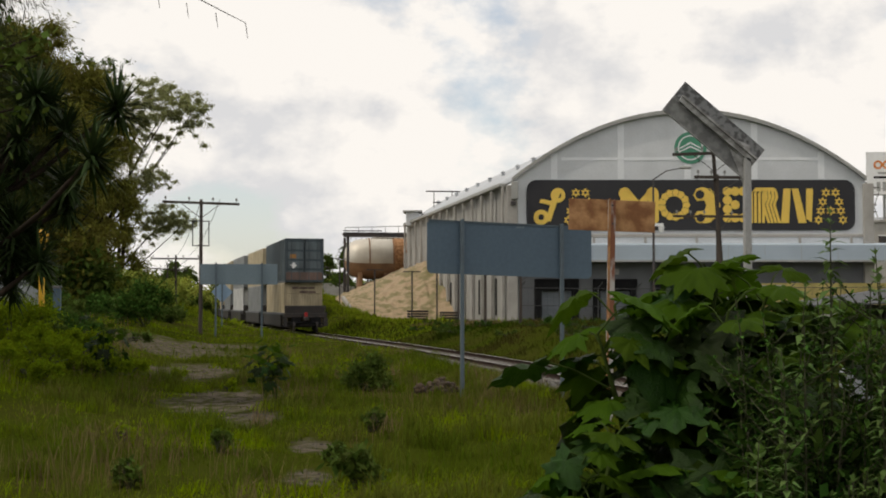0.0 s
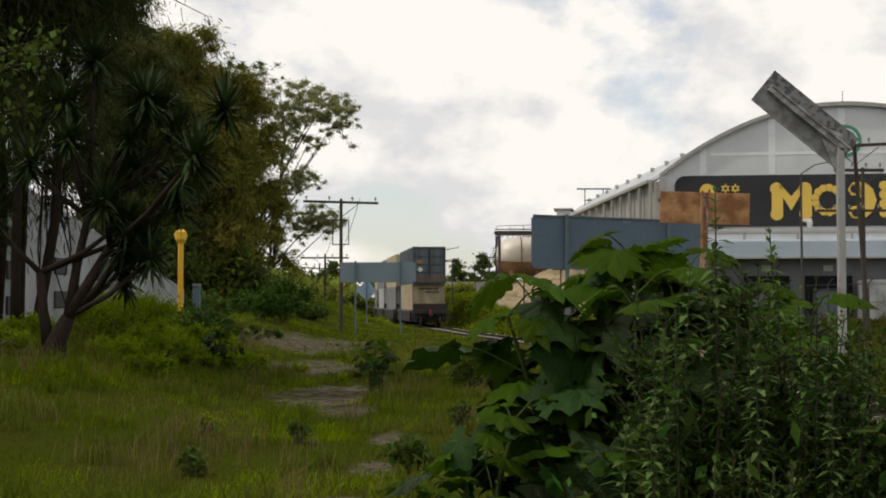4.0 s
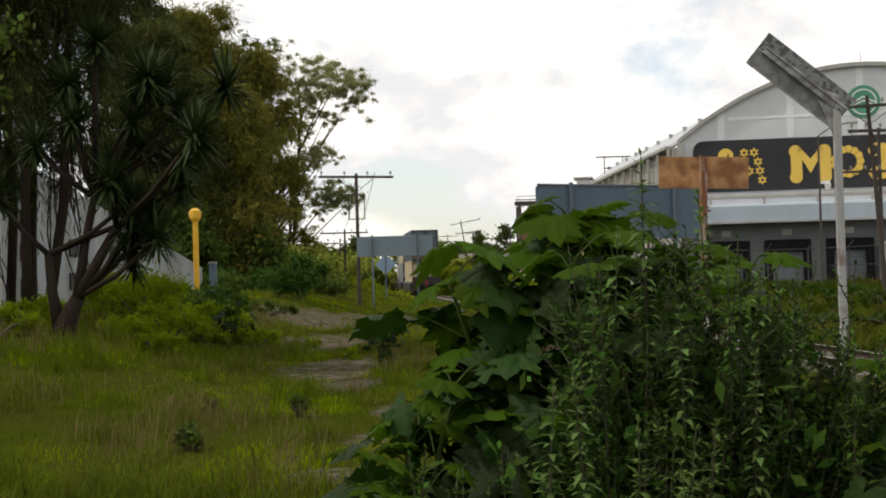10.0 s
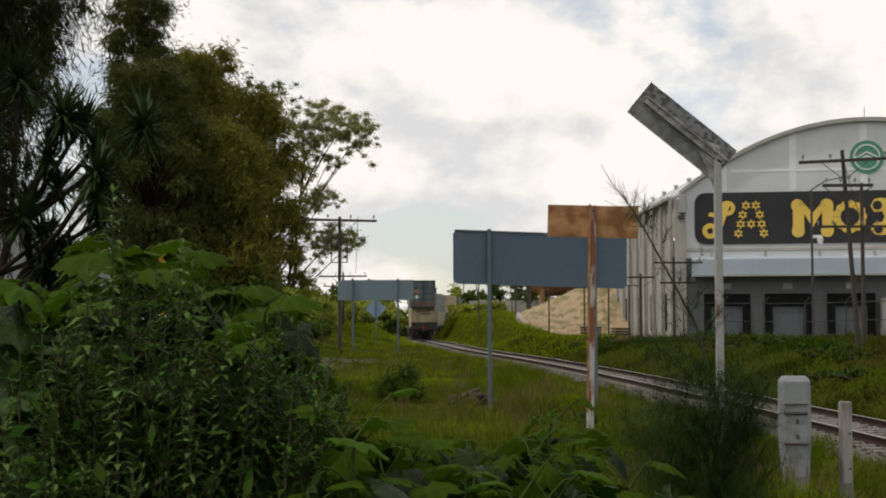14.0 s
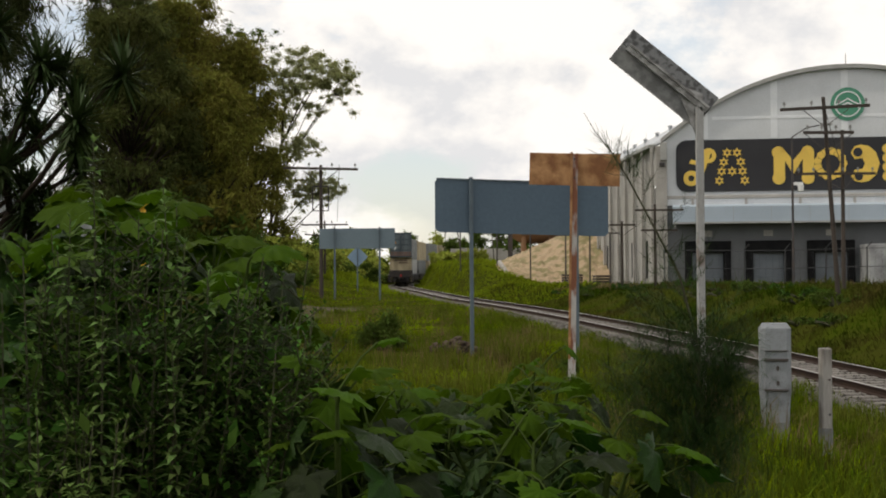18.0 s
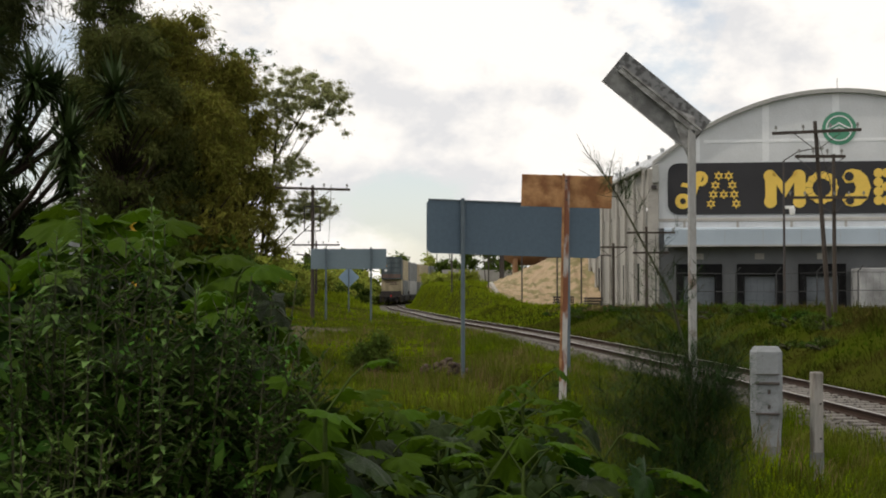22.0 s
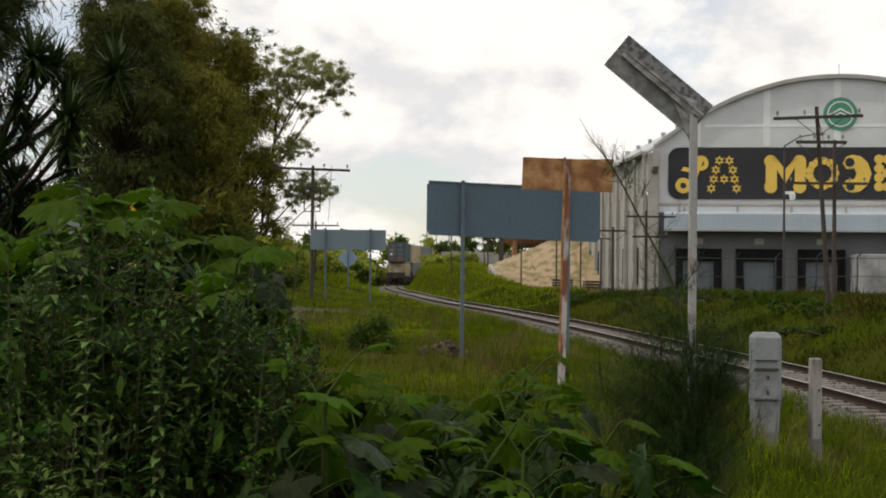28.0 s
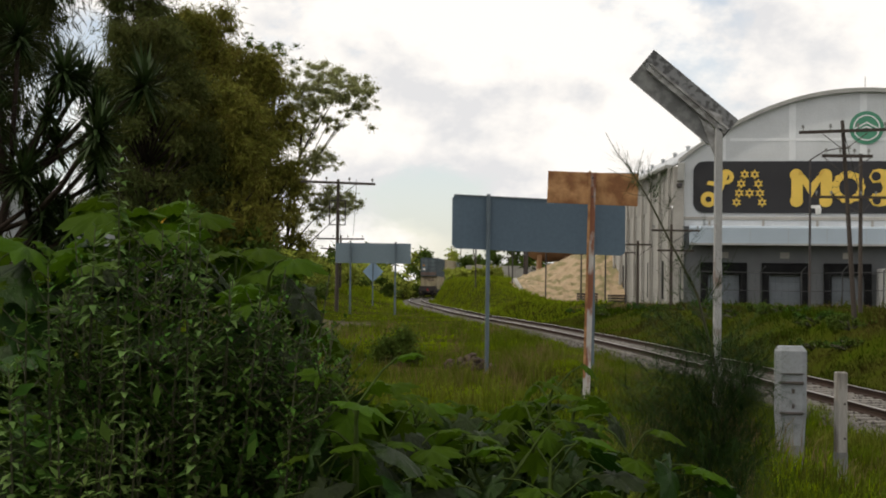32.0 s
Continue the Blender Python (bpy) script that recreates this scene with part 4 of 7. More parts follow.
def wire(a, b, sag, r=0.012):
    a, b = Vector(a), Vector(b)
    pts = [a.lerp(b, k / 12) - Vector((0, 0, sag * 4 * (k / 12) * (1 - k / 12))) for k in range(13)]
    ob = part("overhead_wire", chain(bmesh.new(), pts, [r] * 13, 4), M_WIRE)
    tagged(ob, "thin dark overhead wire between poles", "wire", "overhead wires")


def build_poles():
    telegraph_pole(-5.75, 57.0, 6.4, [(6.25, 3.05, 4, 0, 1.6)], frame_box=True)
    telegraph_pole(-9.0, 91.5, 5.35, [(5.1, 3.1, 4, 0, 0.0)])
    telegraph_pole(-11.0, 112, 5.3, [(4.9, 3.2, 4, 0, 4.0)])
    telegraph_pole(11.6, 45.0, 7.55, [(7.2, 2.85, 4, 0.0, -2.5), (6.4, 1.6, 4, 0.05, 0)], lean=-4)
    telegraph_pole(14.3, 52.8, 7.25, [(5.6, 3.0, 6, -0.3, 0)], lean=0)
    telegraph_pole(-1.0, 190, 9.5, [(9.3, 4.2, 4, 0.6, -10), (7.9, 3.4, 4, 0.7, -6)], lean=-9, label="leaning dark telegraph pole with two tilted crossarms")
    telegraph_pole(4.5, 215, 8.0, [(7.7, 4.0, 4, 0.3, -4), (6.6, 3.0, 4, 0.3, -4)], lean=-4, label="far dark telegraph pole with two crossarms")
    telegraph_pole(-3.2, 260, 9.8, [(9.4, 4.0, 4, 0, 0)], label="far dark telegraph pole")
    wire((-5.75, 57, 6.4), (-9.0, 91.5, 5.3), 0.4)
    wire((-5.0, 57, 6.4), (-8.2, 91.5, 5.3), 0.4)
    wire((11.6, 45, 7.4), (14.3, 52.8, 5.8), 0.1)


build_poles()

# ==== the departing container train ====
TAIL0, SPEED = 92.0, 4.0
M_CONT = {}
for cname, c in (("teal", (0.055, 0.08, 0.095)), ("tan", (0.50, 0.415, 0.27)), ("grey", (0.24, 0.25, 0.25)), ("darkblue", (0.06, 0.08, 0.11)), ("brown", (0.16, 0.10, 0.08)), ("white", (0.52, 0.52, 0.50)), ("panel", (0.105, 0.135, 0.15))):
    M_CONT[cname] = material("container_" + cname, c, 0.6, other=tuple(v * 0.5 for v in c), scale=1.6, fine=14, bump=0.1, amount=0.8, stretch=(1, 1, 0.3))


def container(colour, length, height, label, rear=""):
    """Origin under its middle on the floor, length along y; rear end at -y."""
    w = 1.28
    c = thing("shipping_container", label, "container", group="containers on the train")
    mat = M_CONT[colour]
    # corrugated sides
    for sx in (-1, 1):
        n = int(length / 0.28)
        verts, faces = [], []
        for i in range(n + 1):
            for k, o in enumerate((0.0, 0.0, 0.035, 0.035)):
                y = -length / 2 + 0.1 + (length - 0.2) * (i + k * 0.25) / (n + 1)
                verts += [(sx * (w - o), y, 0.12), (sx * (w - o), y, height - 0.12)]
        m = len(verts) // 2
        for i in range(m - 1):
            faces.append((2 * i, 2 * i + 2, 2 * i + 3, 2 * i + 1))
        raw("side_panel", verts, faces, mat, c)
    part("roof", boxed(-w, w, -length / 2, length / 2, height - 0.13, height, bevel=0.02), mat, c)
    part("floor", boxed(-w, w, -length / 2, length / 2, 0.0, 0.14, bevel=0.02), mat, c)
    for sx in (-1, 1):
        for sy in (-1, 1):
            part("corner_post", boxed(sx * w - 0.09 * (sx > 0), sx * w + 0.09 * (sx < 0), sy * length / 2 - 0.12 * (sy > 0), sy * length / 2 + 0.12 * (sy < 0), 0, height, bevel=0.01), mat, c)
    y = -length / 2
    part("front_wall", boxed(-w + 0.05, w - 0.05, length / 2 - 0.08, length / 2 - 0.03, 0.1, height - 0.1), mat, c)
    for sx in (-1, 1):
        d = part("end_door", boxed(min(sx * 0.02, sx * (w - 0.1)), max(sx * 0.02, sx * (w - 0.1)), y + 0.02, y + 0.07, 0.14, height - 0.13), mat, c)
        for k in range(4):
            z = 0.2 + k * (height - 0.4) / 4
            part("door_rib", boxed(min(sx * 0.09, sx * (w - 0.2)), max(sx * 0.09, sx * (w - 0.2)), y - 0.01, y + 0.02, z + 0.08, z + (height - 0.4) / 4 - 0.05, bevel=0.01), M_CONT["panel"] if colour == "teal" else mat, d, "pale panel of the container door" if colour == "teal" else "")
        for u in (0.3, 0.85):
            part("lock_rod", rodded((sx * u, y - 0.03, 0.1), (sx * u, y - 0.03, height - 0.1), 0.022, 0.022, 6), mat, d)
    return c


def well_car(last=False):
    c = thing("well_car", "grey container well car with black end platforms and wheels", "rail car", group="train cars")
    L = 15.4
    for sx in (-1, 1):
        part("side_sill", boxed(sx * 1.42 - 0.08, sx * 1.42 + 0.08, -L / 2 + 1.6, L / 2 - 1.6, 0.35, 1.15, bevel=0.03), M_UNDER, c)
        part("top_rail", boxed(sx * 1.42 - 0.11, sx * 1.42 + 0.11, -L / 2 + 1.2, L / 2 - 1.2, 1.15, 1.27), M_DARKGREY, c)
    part("well_floor", boxed(-1.35, 1.35, -L / 2 + 1.6, L / 2 - 1.6, 0.3, 0.42), M_UNDER, c)
    for e in (-1, 1):
        y = e * (L / 2 - 0.2)
        part("end_platform", boxed(-1.4, 1.4, min(y, y - e * 1.9), max(y, y - e * 1.9), 0.95, 1.25, bevel=0.03), M_UNDER, c)
        part("bulkhead", boxed(-1.32, 1.32, min(y - e * 0.5, y - e * 0.62), max(y - e * 0.5, y - e * 0.62), 1.25, 1.7, bevel=0.02), M_UNDER, c, "low dark end bulkhead")
        part("brake_gear", merge(boxed(-0.9, -0.3, min(y, y - e * 0.3), max(y, y - e * 0.3), 0.5, 0.95, bevel=0.04), boxed(0.35, 1.0, min(y, y - e * 0.3), max(y, y - e * 0.3), 0.55, 0.95, bevel=0.04), rodded((-1.2, y, 0.6), (1.2, y, 0.6), 0.04)), M_BLACK, c, "black brake gear below the platform")
        part("end_rail", merge(rodded((-1.3, y, 1.25), (-1.3, y, 1.75), 0.025), rodded((1.3, y, 1.25), (1.3, y, 1.75), 0.025), rodded((-1.3, y, 1.72), (1.3, y, 1.72), 0.025)), M_UNDER, c, "black grab rail")
        part("coupler", boxed(-0.16, 0.16, min(y, y + e * 0.75), max(y, y + e * 0.75), 0.75, 1.0, bevel=0.04), M_UNDER, c)
        part("air_hose", rodded((0.35, y + e * 0.15, 0.9), (0.25, y + e * 0.2, 0.3), 0.035), M_BLACK, c)
        b = part("truck_frame", boxed(-1.05, 1.05, min(y - e * 0.2, y - e * 1.9), max(y - e * 0.2, y - e * 1.9), 0.38, 0.72, bevel=0.05), M_UNDER, c, "black cast wheel truck")
        for k in (0.35, 1.75):
            for sx in (-1, 1):
                part("wheel", rodded((sx * 0.68, y - e * k, 0.43), (sx * 0.82, y - e * k, 0.43), 0.43, 0.43, 20), M_UNDER, b, "dark steel wheel")
        part("step", boxed(-1.45, -1.2, y - 0.05, y + 0.05, 0.4, 0.95), M_UNDER, c)
        part("step", boxed(1.2, 1.45, y - 0.05, y + 0.05, 0.4, 0.95), M_UNDER, c)
    part("marker_light", boxed(-0.1, 0.1, -L / 2 - 0.1, -L / 2 + 0.05, 1.0, 1.3, bevel=0.03), M_RED, c, "red end of train marker")
    return c


PITCH = 16.9
M_ORANGE = material("faded_orange_paint", (0.40, 0.19, 0.05), 0.7, other=(0.25, 0.12, 0.04), scale=4, fine=20)
PAIRS = [("tan", "teal"), ("grey", "tan"), ("white", "grey"), ("grey", "tan"), ("tan", "grey"), ("grey", "tan"), ("white", "grey"), ("grey", "tan"), ("tan", "grey"), ("grey", "white"), ("tan", "grey"), ("grey", "tan")]
TRAIN = []


def build_train():
    words = {"teal": "dark teal", "tan": "dirty tan", "grey": "plain grey", "darkblue": "dark blue", "brown": "brown", "white": "off-white"}
    protos = {}
    car = well_car()
    for i, (low, high) in enumerate(PAIRS):
        cc = car if i == 0 else copy_thing(car, Matrix())
        if i == 0:
            first = cc
        TRAIN.append((cc, i, 0.0))
        for colour, z, length, height in ((low, 0.42, 12.19, 2.85), (high, 3.28, 13.4, 2.9)):
            key = (colour, length)
            if key not in protos:
                protos[key] = container(colour, length, height, f"corrugated {words[colour]} shipping container stacked on a well car")
                ob = protos[key]
            else:
                ob = copy_thing(protos[key], Matrix())
            TRAIN.append((ob, i, z))
    # marks on the last upper container
    top = TRAIN[2][0]
    part("door_mark", boxed(-0.95, -0.55, -6.735, -6.72, 1.58, 1.85), M_ORANGE, top, "small faded orange mark")
    part("door_mark", moved(slab([(-0.95, 1.12), (-0.72, 0.9), (-0.5, 1.12), (-0.72, 1.34)], 0.015), 0, -6.735), M_WHITE, top, "small white diamond mark")
    part("lower_door_band", boxed(-1.2, 1.2, -6.73, -6.715, 0.16, 0.66), M_CONT["brown"], top, "dark red lower door band")
    low = TRAIN[1][0]
    part("name_bar", boxed(-0.75, 0.75, -6.13, -6.118, 2.42, 2.56), M_CONT["brown"], low, "faded bar of lettering")
    part("name_bar", boxed(-0.25, 0.85, -6.13, -6.118, 2.15, 2.29), M_CONT["brown"], low, "faded bar of lettering")
    for k in range(13):
        part("rear_rib", boxed(-1.14 + 0.18 * k, -1.06 + 0.18 * k, -6.14, -6.115, 0.2, 2.05, bevel=0.01), M_CONT["tan"], low)


build_train()


def motions():
    times = [2.0 * k for k in range(17)]
    for ob, i, z in TRAIN:
        rows = []
        for t in times:
            y = TAIL0 + PITCH / 2 - 0.6 + PITCH * i + SPEED * t
            s = (track_x(y + 6) - track_x(y - 6)) / 12
            rows.append((t, pose(track_x(y), y, track_z(y) + z, 0, 0, math.degrees(-math.atan(s)))))
        walk(ob, rows)

# ==== spoil heap, tank and yard ====
def build_far_side():
    # spoil heap against the far end of the warehouse
    rng = np.random.default_rng(3)
    n, m = 110, 150
    verts = []
    for j in range(m + 1):
        for i in range(n + 1):
            u, v = i / n, j / m
            x, y = 2.2 + 14.0 * u, 112 + 44 * v
            # a straight tipped face that climbs away from the rails and towards the warehouse
            crest = min(6.4, 2.0 + 0.44 * (x - 2.2))
            foot = land(x, y) - 0.35
            rise = min(1.0, max(0.0, (v - 0.03) / 0.3)) * ease(0.0, 0.06, u)
            z = foot + max(0.0, crest - foot) * rise
            z += (0.22 * noise.noise((x * 0.7, y * 0.5, 1.0)) + 0.22 * noise.noise((x * 1.9, y * 1.3, 4.0)) + 0.17 * noise.noise((x * 4.2, y * 2.6, 8.0))) * ease(0.02, 0.1, v)
            verts.append((x, y, z))
    faces = [(j * (n + 1) + i, j * (n + 1) + i + 1, (j + 1) * (n + 1) + i + 1, (j + 1) * (n + 1) + i) for j in range(m) for i in range(n)]
    hp = raw("earth_mound", verts, faces, M_MOUND, smooth=True)
    tagged(hp, "sunlit tan heap of earth beside the warehouse", "earth heap")
    z0 = 4.7
    # horizontal tank with rusted skirt under a flat canopy
    t = thing("storage_tank", "large pale horizontal tank with rust-stained skirt", "tank", (9.0, 152, z0))
    bm = bmesh.new()
    prof = [(-4.0, 0.3), (-3.95, 1.0), (-3.6, 1.6), (-2.8, 2.05), (-1.5, 2.2), (4.0, 2.2)]
    loops = [[bm.verts.new((x, r * math.cos(2 * math.pi * k / 24), 2.4 + r * math.sin(2 * math.pi * k / 24))) for k in range(24)] for x, r in prof]
    for a, b in zip(loops, loops[1:]):
        for k in range(24):
            bm.faces.new((a[k], a[(k + 1) % 24], b[(k + 1) % 24], b[k]))
    bm.faces.new(loops[0])
    bm.faces.new(loops[-1])
    bmesh.ops.recalc_face_normals(bm, faces=bm.faces)
    part("tank_shell", bm, M_TANK, t, smooth=True)
    sk = bmesh.new()
    lower = [[sk.verts.new((x, r * 1.012 * math.cos(a), 2.4 + r * 1.012 * math.sin(a))) for a in [math.pi + math.pi * (k + 1.6) / 19.2 for k in range(17)]] for x, r in prof]
    for a, b in zip(lower, lower[1:]):
        for k in range(16):
            sk.faces.new((a[k], a[k + 1], b[k + 1], b[k]))
    bmesh.ops.recalc_face_normals(sk, faces=sk.faces)
    part("rusted_belly", sk, M_TANKRUST, t, "brown rust-stained belly", smooth=True)
    bb = bmesh.new()
    bmesh.ops.create_cone(bb, segments=28, radius1=2.245, radius2=2.245, depth=3.0, matrix=Matrix.Translation((2.6, 0, 2.4)) @ Matrix.Rotation(math.pi / 2, 4, "Y"))
    part("rust_streaked_panel", bb, M_RUST, t, "orange rust streaks over the tank end")
    for x in (-2.4, 0.4, 3.2):
        part("saddle", boxed(x - 0.25, x + 0.25, -1.6, 1.6, -1.2, 0.9, bevel=0.08), M_TANKRUST, t)
    for x in (-1.4, 1.2):
        bb = bmesh.new()
        bmesh.ops.create_cone(bb, segments=28, radius1=2.27, radius2=2.27, depth=0.14, matrix=Matrix.Translation((x, 0, 2.4)) @ Matrix.Rotation(math.pi / 2, 4, "Y"))
        part("tank_band", bb, M_TANKRUST, t)
    part("walkway", boxed(-1, 4, -0.4, 0.4, 4.62, 4.7), M_TANK, t)
    c = thing("loading_canopy", "dark flat steel canopy on columns over the tank", "canopy", (8.0, 150.5, z0))
    part("deck", boxed(-3.4, 5.4, -3.5, -1.3, 4.75, 5.0, bevel=0.04), M_STEELDARK, c)
    part("fascia_truss", merge(boxed(-3.4, 5.4, -3.55, -3.45, 4.5, 4.75), boxed(-3.4, 0.6, -3.6, -3.5, 5.1, 5.2), *[rodded((-3.2 + 0.55 * k, -3.5, 4.3), (-2.95 + 0.55 * k, -3.5, 4.75), 0.04, 0.04, 5) for k in range(15)]), M_STEELDARK, c)
    for x in (-2.9, 5.0):
        for y in (-3.2, 3.2):
            part("column", boxed(x - 0.14, x + 0.14, y - 0.14, y + 0.14, -2.5, 4.75), M_STEELDARK, c)
    part("handrail", merge(rodded((-3.2, -3.4, 5.5), (5.2, -3.4, 5.75), 0.03), *[rodded((-3.2 + 1.4 * k, -3.4, 5.0), (-3.2 + 1.4 * k, -3.4, 5.5 + 0.04 * k), 0.025) for k in range(7)]), M_STEELDARK, c)
    # fence posts beside the heap
    for k, (x, y) in enumerate(((3.0, 122), (5.6, 116), (8.0, 109), (9.6, 106), (10.6, 101), (-0.2, 124))):
        h = land(x, y)
        p = thing("fence_post", "thin dark steel post with a short crossbar", "post", (x, y, h - 0.3), group="posts by the heap")
        part("shaft", rodded((0, 0, 0), (0, 0, 4.2), 0.06, 0.06, 8), M_STEELDARK, p)
        part("crossbar", boxed(-0.7, 0.7, -0.03, 0.03, 4.1, 4.18), M_STEELDARK, p)
    # white outfall
    o = thing("drain_outlet", "short white concrete drain outlet on the bank", "drain", (3.2, 118.5, land(3.2, 118.5) + 0.15), 28)
    part("channel", boxed(-0.17, 0.17, -1.2, 0.4, -0.1, 0.25, m=pose(0, 0, 0.3, 36, 0, 0), bevel=0.08), M_CONCRETE, o)
    # pallets and scrap at the foot of the wall
    for k, (x, y, w) in enumerate(((8.6, 110.5, 1.6), (10.3, 104, 1.2))):
        h = land(x, y)
        p = thing("pallet_stack", "dark stack of weathered pallets by the wall", "pallets", (x, y, h), 10 * k)
        for q in range(4):
            part("pallet", boxed(-w / 2, w / 2, -0.5, 0.5, 0.02 + q * 0.2, 0.17 + q * 0.2), M_POLE, p)
    # low pale wall far behind the bank
    w = part("boundary_wall", boxed(-2, 34, 232, 232.3, 1.0, 5.6), M_CONCRETE)
    tagged(w, "long pale boundary wall behind the railway bank", "wall", kind="structure")


build_far_side()


def build_yard():
    fr = Matrix.Translation((FX, FY, 0)) @ Matrix.Rotation(math.atan2(FDY, FDX), 4, "Z")

    def at(s, y, z=0.0):
        return tuple(fr @ Vector((s, y, z)))

    # chain-link fence with angled tops
    fence = thing("chain_fence", "chain-link yard fence with angled post tops", "fence", at(0, -12, 0), FACE_RZ)
    posts = 20
    zs = []
    for k in range(posts):
        s = -1.0 + 2.3 * k
        p = at(s, -12)
        z = land(p[0], p[1])
        zs.append(z)
        part("post", merge(rodded((s, 0, z - 0.3), (s, 0, z + 2.3), 0.04, 0.04, 6), rodded((s, 0, z + 2.3), (s + 0.25, -0.25, z + 2.62), 0.035, 0.035, 6)), M_FENCE, fence)
    for hgt in (0.15, 1.2, 2.25):
        for k in range(posts - 1):
            part("wire", rodded((-1.0 + 2.3 * k, 0, zs[k] + hgt), (1.3 + 2.3 * k, 0, zs[k + 1] + hgt), 0.018, 0.018, 4), M_FENCE, fence)
    for k in range(posts - 1):
        bm = bmesh.new()
        for j in range(6):
            a = 0.38 * j
            rod(bm, (-1.0 + 2.3 * k + a, 0, zs[k] + 0.1), (-1.0 + 2.3 * k + a + 0.12, 0, zs[k] + 2.25), 0.004, 0.004, 3)
            rod(bm, (-1.0 + 2.3 * k + a + 0.2, 0, zs[k] + 0.1), (-1.0 + 2.3 * k + a, 0, zs[k] + 2.25), 0.004, 0.004, 3)
        part("mesh_panel", bm, M_FENCE, fence)
    # white trailer and ochre wall by the docks
    tr = thing("parked_trailer", "white box trailer backed to the loading dock", "trailer", at(12.2, -3.0, 0.9), FACE_RZ)
    part("box", boxed(-0.4, 1.7, -1.5, 2.6, 0.0, 2.65, bevel=0.05), M_TRAILER, tr)
    part("undercarriage", boxed(-0.2, 1.5, -1.2, 2.4, -0.5, 0.0), M_STEELDARK, tr)
    oc = thing("ochre_building", "low ochre wall and shed beside the warehouse docks", "shed", at(0, 0, 0), FACE_RZ)
    part("wall", boxed(13.9, 16.2, -6.2, -6.0, 0.2, 3.5), M_OCHRE, oc)
    part("long_wall", boxed(16.2, 36, -1.2, -1.0, 0.2, 3.6), M_OCHRE, oc)
    part("pipe_bar", boxed(14.0, 16.1, -6.25, -6.2, 3.3, 3.4), M_TRIM, oc)
    rf = thing("yard_shelter", "low sloping grey sheet roof on thin posts", "shelter", at(0, -16, 0), FACE_RZ)
    bm = bmesh.new()
    vs = [bm.verts.new(p) for p in ((12.9, 0, 2.06), (34, 0, 2.8), (34, 6, 4.9), (14.8, 6, 2.25), (12.9, 0, 1.98), (34, 0, 2.7), (34, 6, 4.8), (14.8, 6, 2.17))]
    for f in ((0, 1, 2, 3), (7, 6, 5, 4), (1, 0, 4, 5), (2, 1, 5, 6), (3, 2, 6, 7), (0, 3, 7, 4)):
        bm.faces.new([vs[k] for k in f])
    part("sheet_roof", bm, M_SHEETROOF, rf)
    # Added dark sheet stands in for the shade under the roof.
    part("roof_shade_sheet", boxed(14.2, 34, 3.4, 3.6, 0.3, 2.15), M_STEELDARK, rf, "added dark sheet for the shade behind the goods")
    for s in (14.0, 17.5, 21.5, 26, 30.5):
        part("post", rodded((s, 0.3, 0), (s, 0.3, 2.1 + (s - 12.9) * 0.035), 0.06, 0.06, 8), M_STEELDARK, rf)
    part("clutter_shelf", merge(boxed(20, 23, 2, 3, 0.8, 1.9), boxed(25, 26.4, 1.5, 3, 0.8, 1.6), boxed(27.5, 30, 2, 3, 0.8, 2.2)), M_STEELDARK, rf, "dark stacked goods under the roof")
    p = at(15.4, -18)
    bx = thing("concrete_block", "small pale concrete block in the grass", "block", (p[0], p[1], land(p[0], p[1])))
    part("block", boxed(-0.7, 0.7, -0.4, 0.4, -0.2, 0.75, bevel=0.04), M_CONCRETE, bx)
    # street lamp with a camera by the docks
    lx, ly = LAMP
    h = land(lx, ly)
    l = thing("street_lamp", "thin dark street lamp with a curved arm and camera", "street lamp", (lx, ly, h))
    part("pole", rodded((0, 0, -0.3), (0, 0, LAMP_TOP - h), 0.07, 0.05, 8), M_STEELDARK, l)
    part("arm", chain(bmesh.new(), [(0, 0, LAMP_TOP - h), (0.7, 0, LAMP_TOP - h + 0.45), (1.5, 0, LAMP_TOP - h + 0.6)], [0.035, 0.03, 0.03], 6), M_STEELDARK, l)
    part("lamp_head", boxed(1.4, 1.95, -0.1, 0.1, LAMP_TOP - h + 0.55, LAMP_TOP - h + 0.68, bevel=0.03), M_TRIM, l)
    cam_z = LAMP_TOP - h - 2.6
    part("camera_dome", merge(boxed(0.05, 0.5, -0.06, 0.06, cam_z + 0.25, cam_z + 0.4), rodded((0.4, 0, cam_z - 0.05), (0.4, 0, cam_z + 0.25), 0.12, 0.16, 10)), M_WHITE, l, "white dome camera")
    # hoarding, poles and a pale house far to the side
    hb = thing("hoarding", "large white roadside hoarding on steel columns", "hoarding", (83.5, 186, 1.0), -14)
    part("board", boxed(-4, 8, 0, 0.3, 16.5, 22.4), M_WHITE, hb)
    for k in range(3):
        part("print_shape", moved(ring(0.35, 0.62, -2.4 + 1.2 * k, 20.6), 0, -0.03), M_REDSIGN, hb, "orange plain round shape")
    part("print_bar", boxed(-3, 1.0, -0.03, 0, 18.7, 19.0), M_BLACK, hb)
    part("print_bar", boxed(-2.4, 0.4, -0.03, 0, 19.3, 19.6), M_TRIM, hb)
    for k in range(5):
        part("print_panel", boxed(-2.6 + 0.8 * k, -2.1 + 0.8 * k, -0.03, 0, 16.9, 18.2), M_TRIM, hb)
    part("catwalk", merge(boxed(-4, 8, -0.9, -0.1, 16.3, 16.4), *[rodded((-4 + 1.5 * k, -0.9, 16.4), (-4 + 1.5 * k, -0.9, 17.2), 0.04) for k in range(9)], rodded((-4, -0.9, 17.2), (8, -0.9, 17.2), 0.04)), M_TRIM, hb)
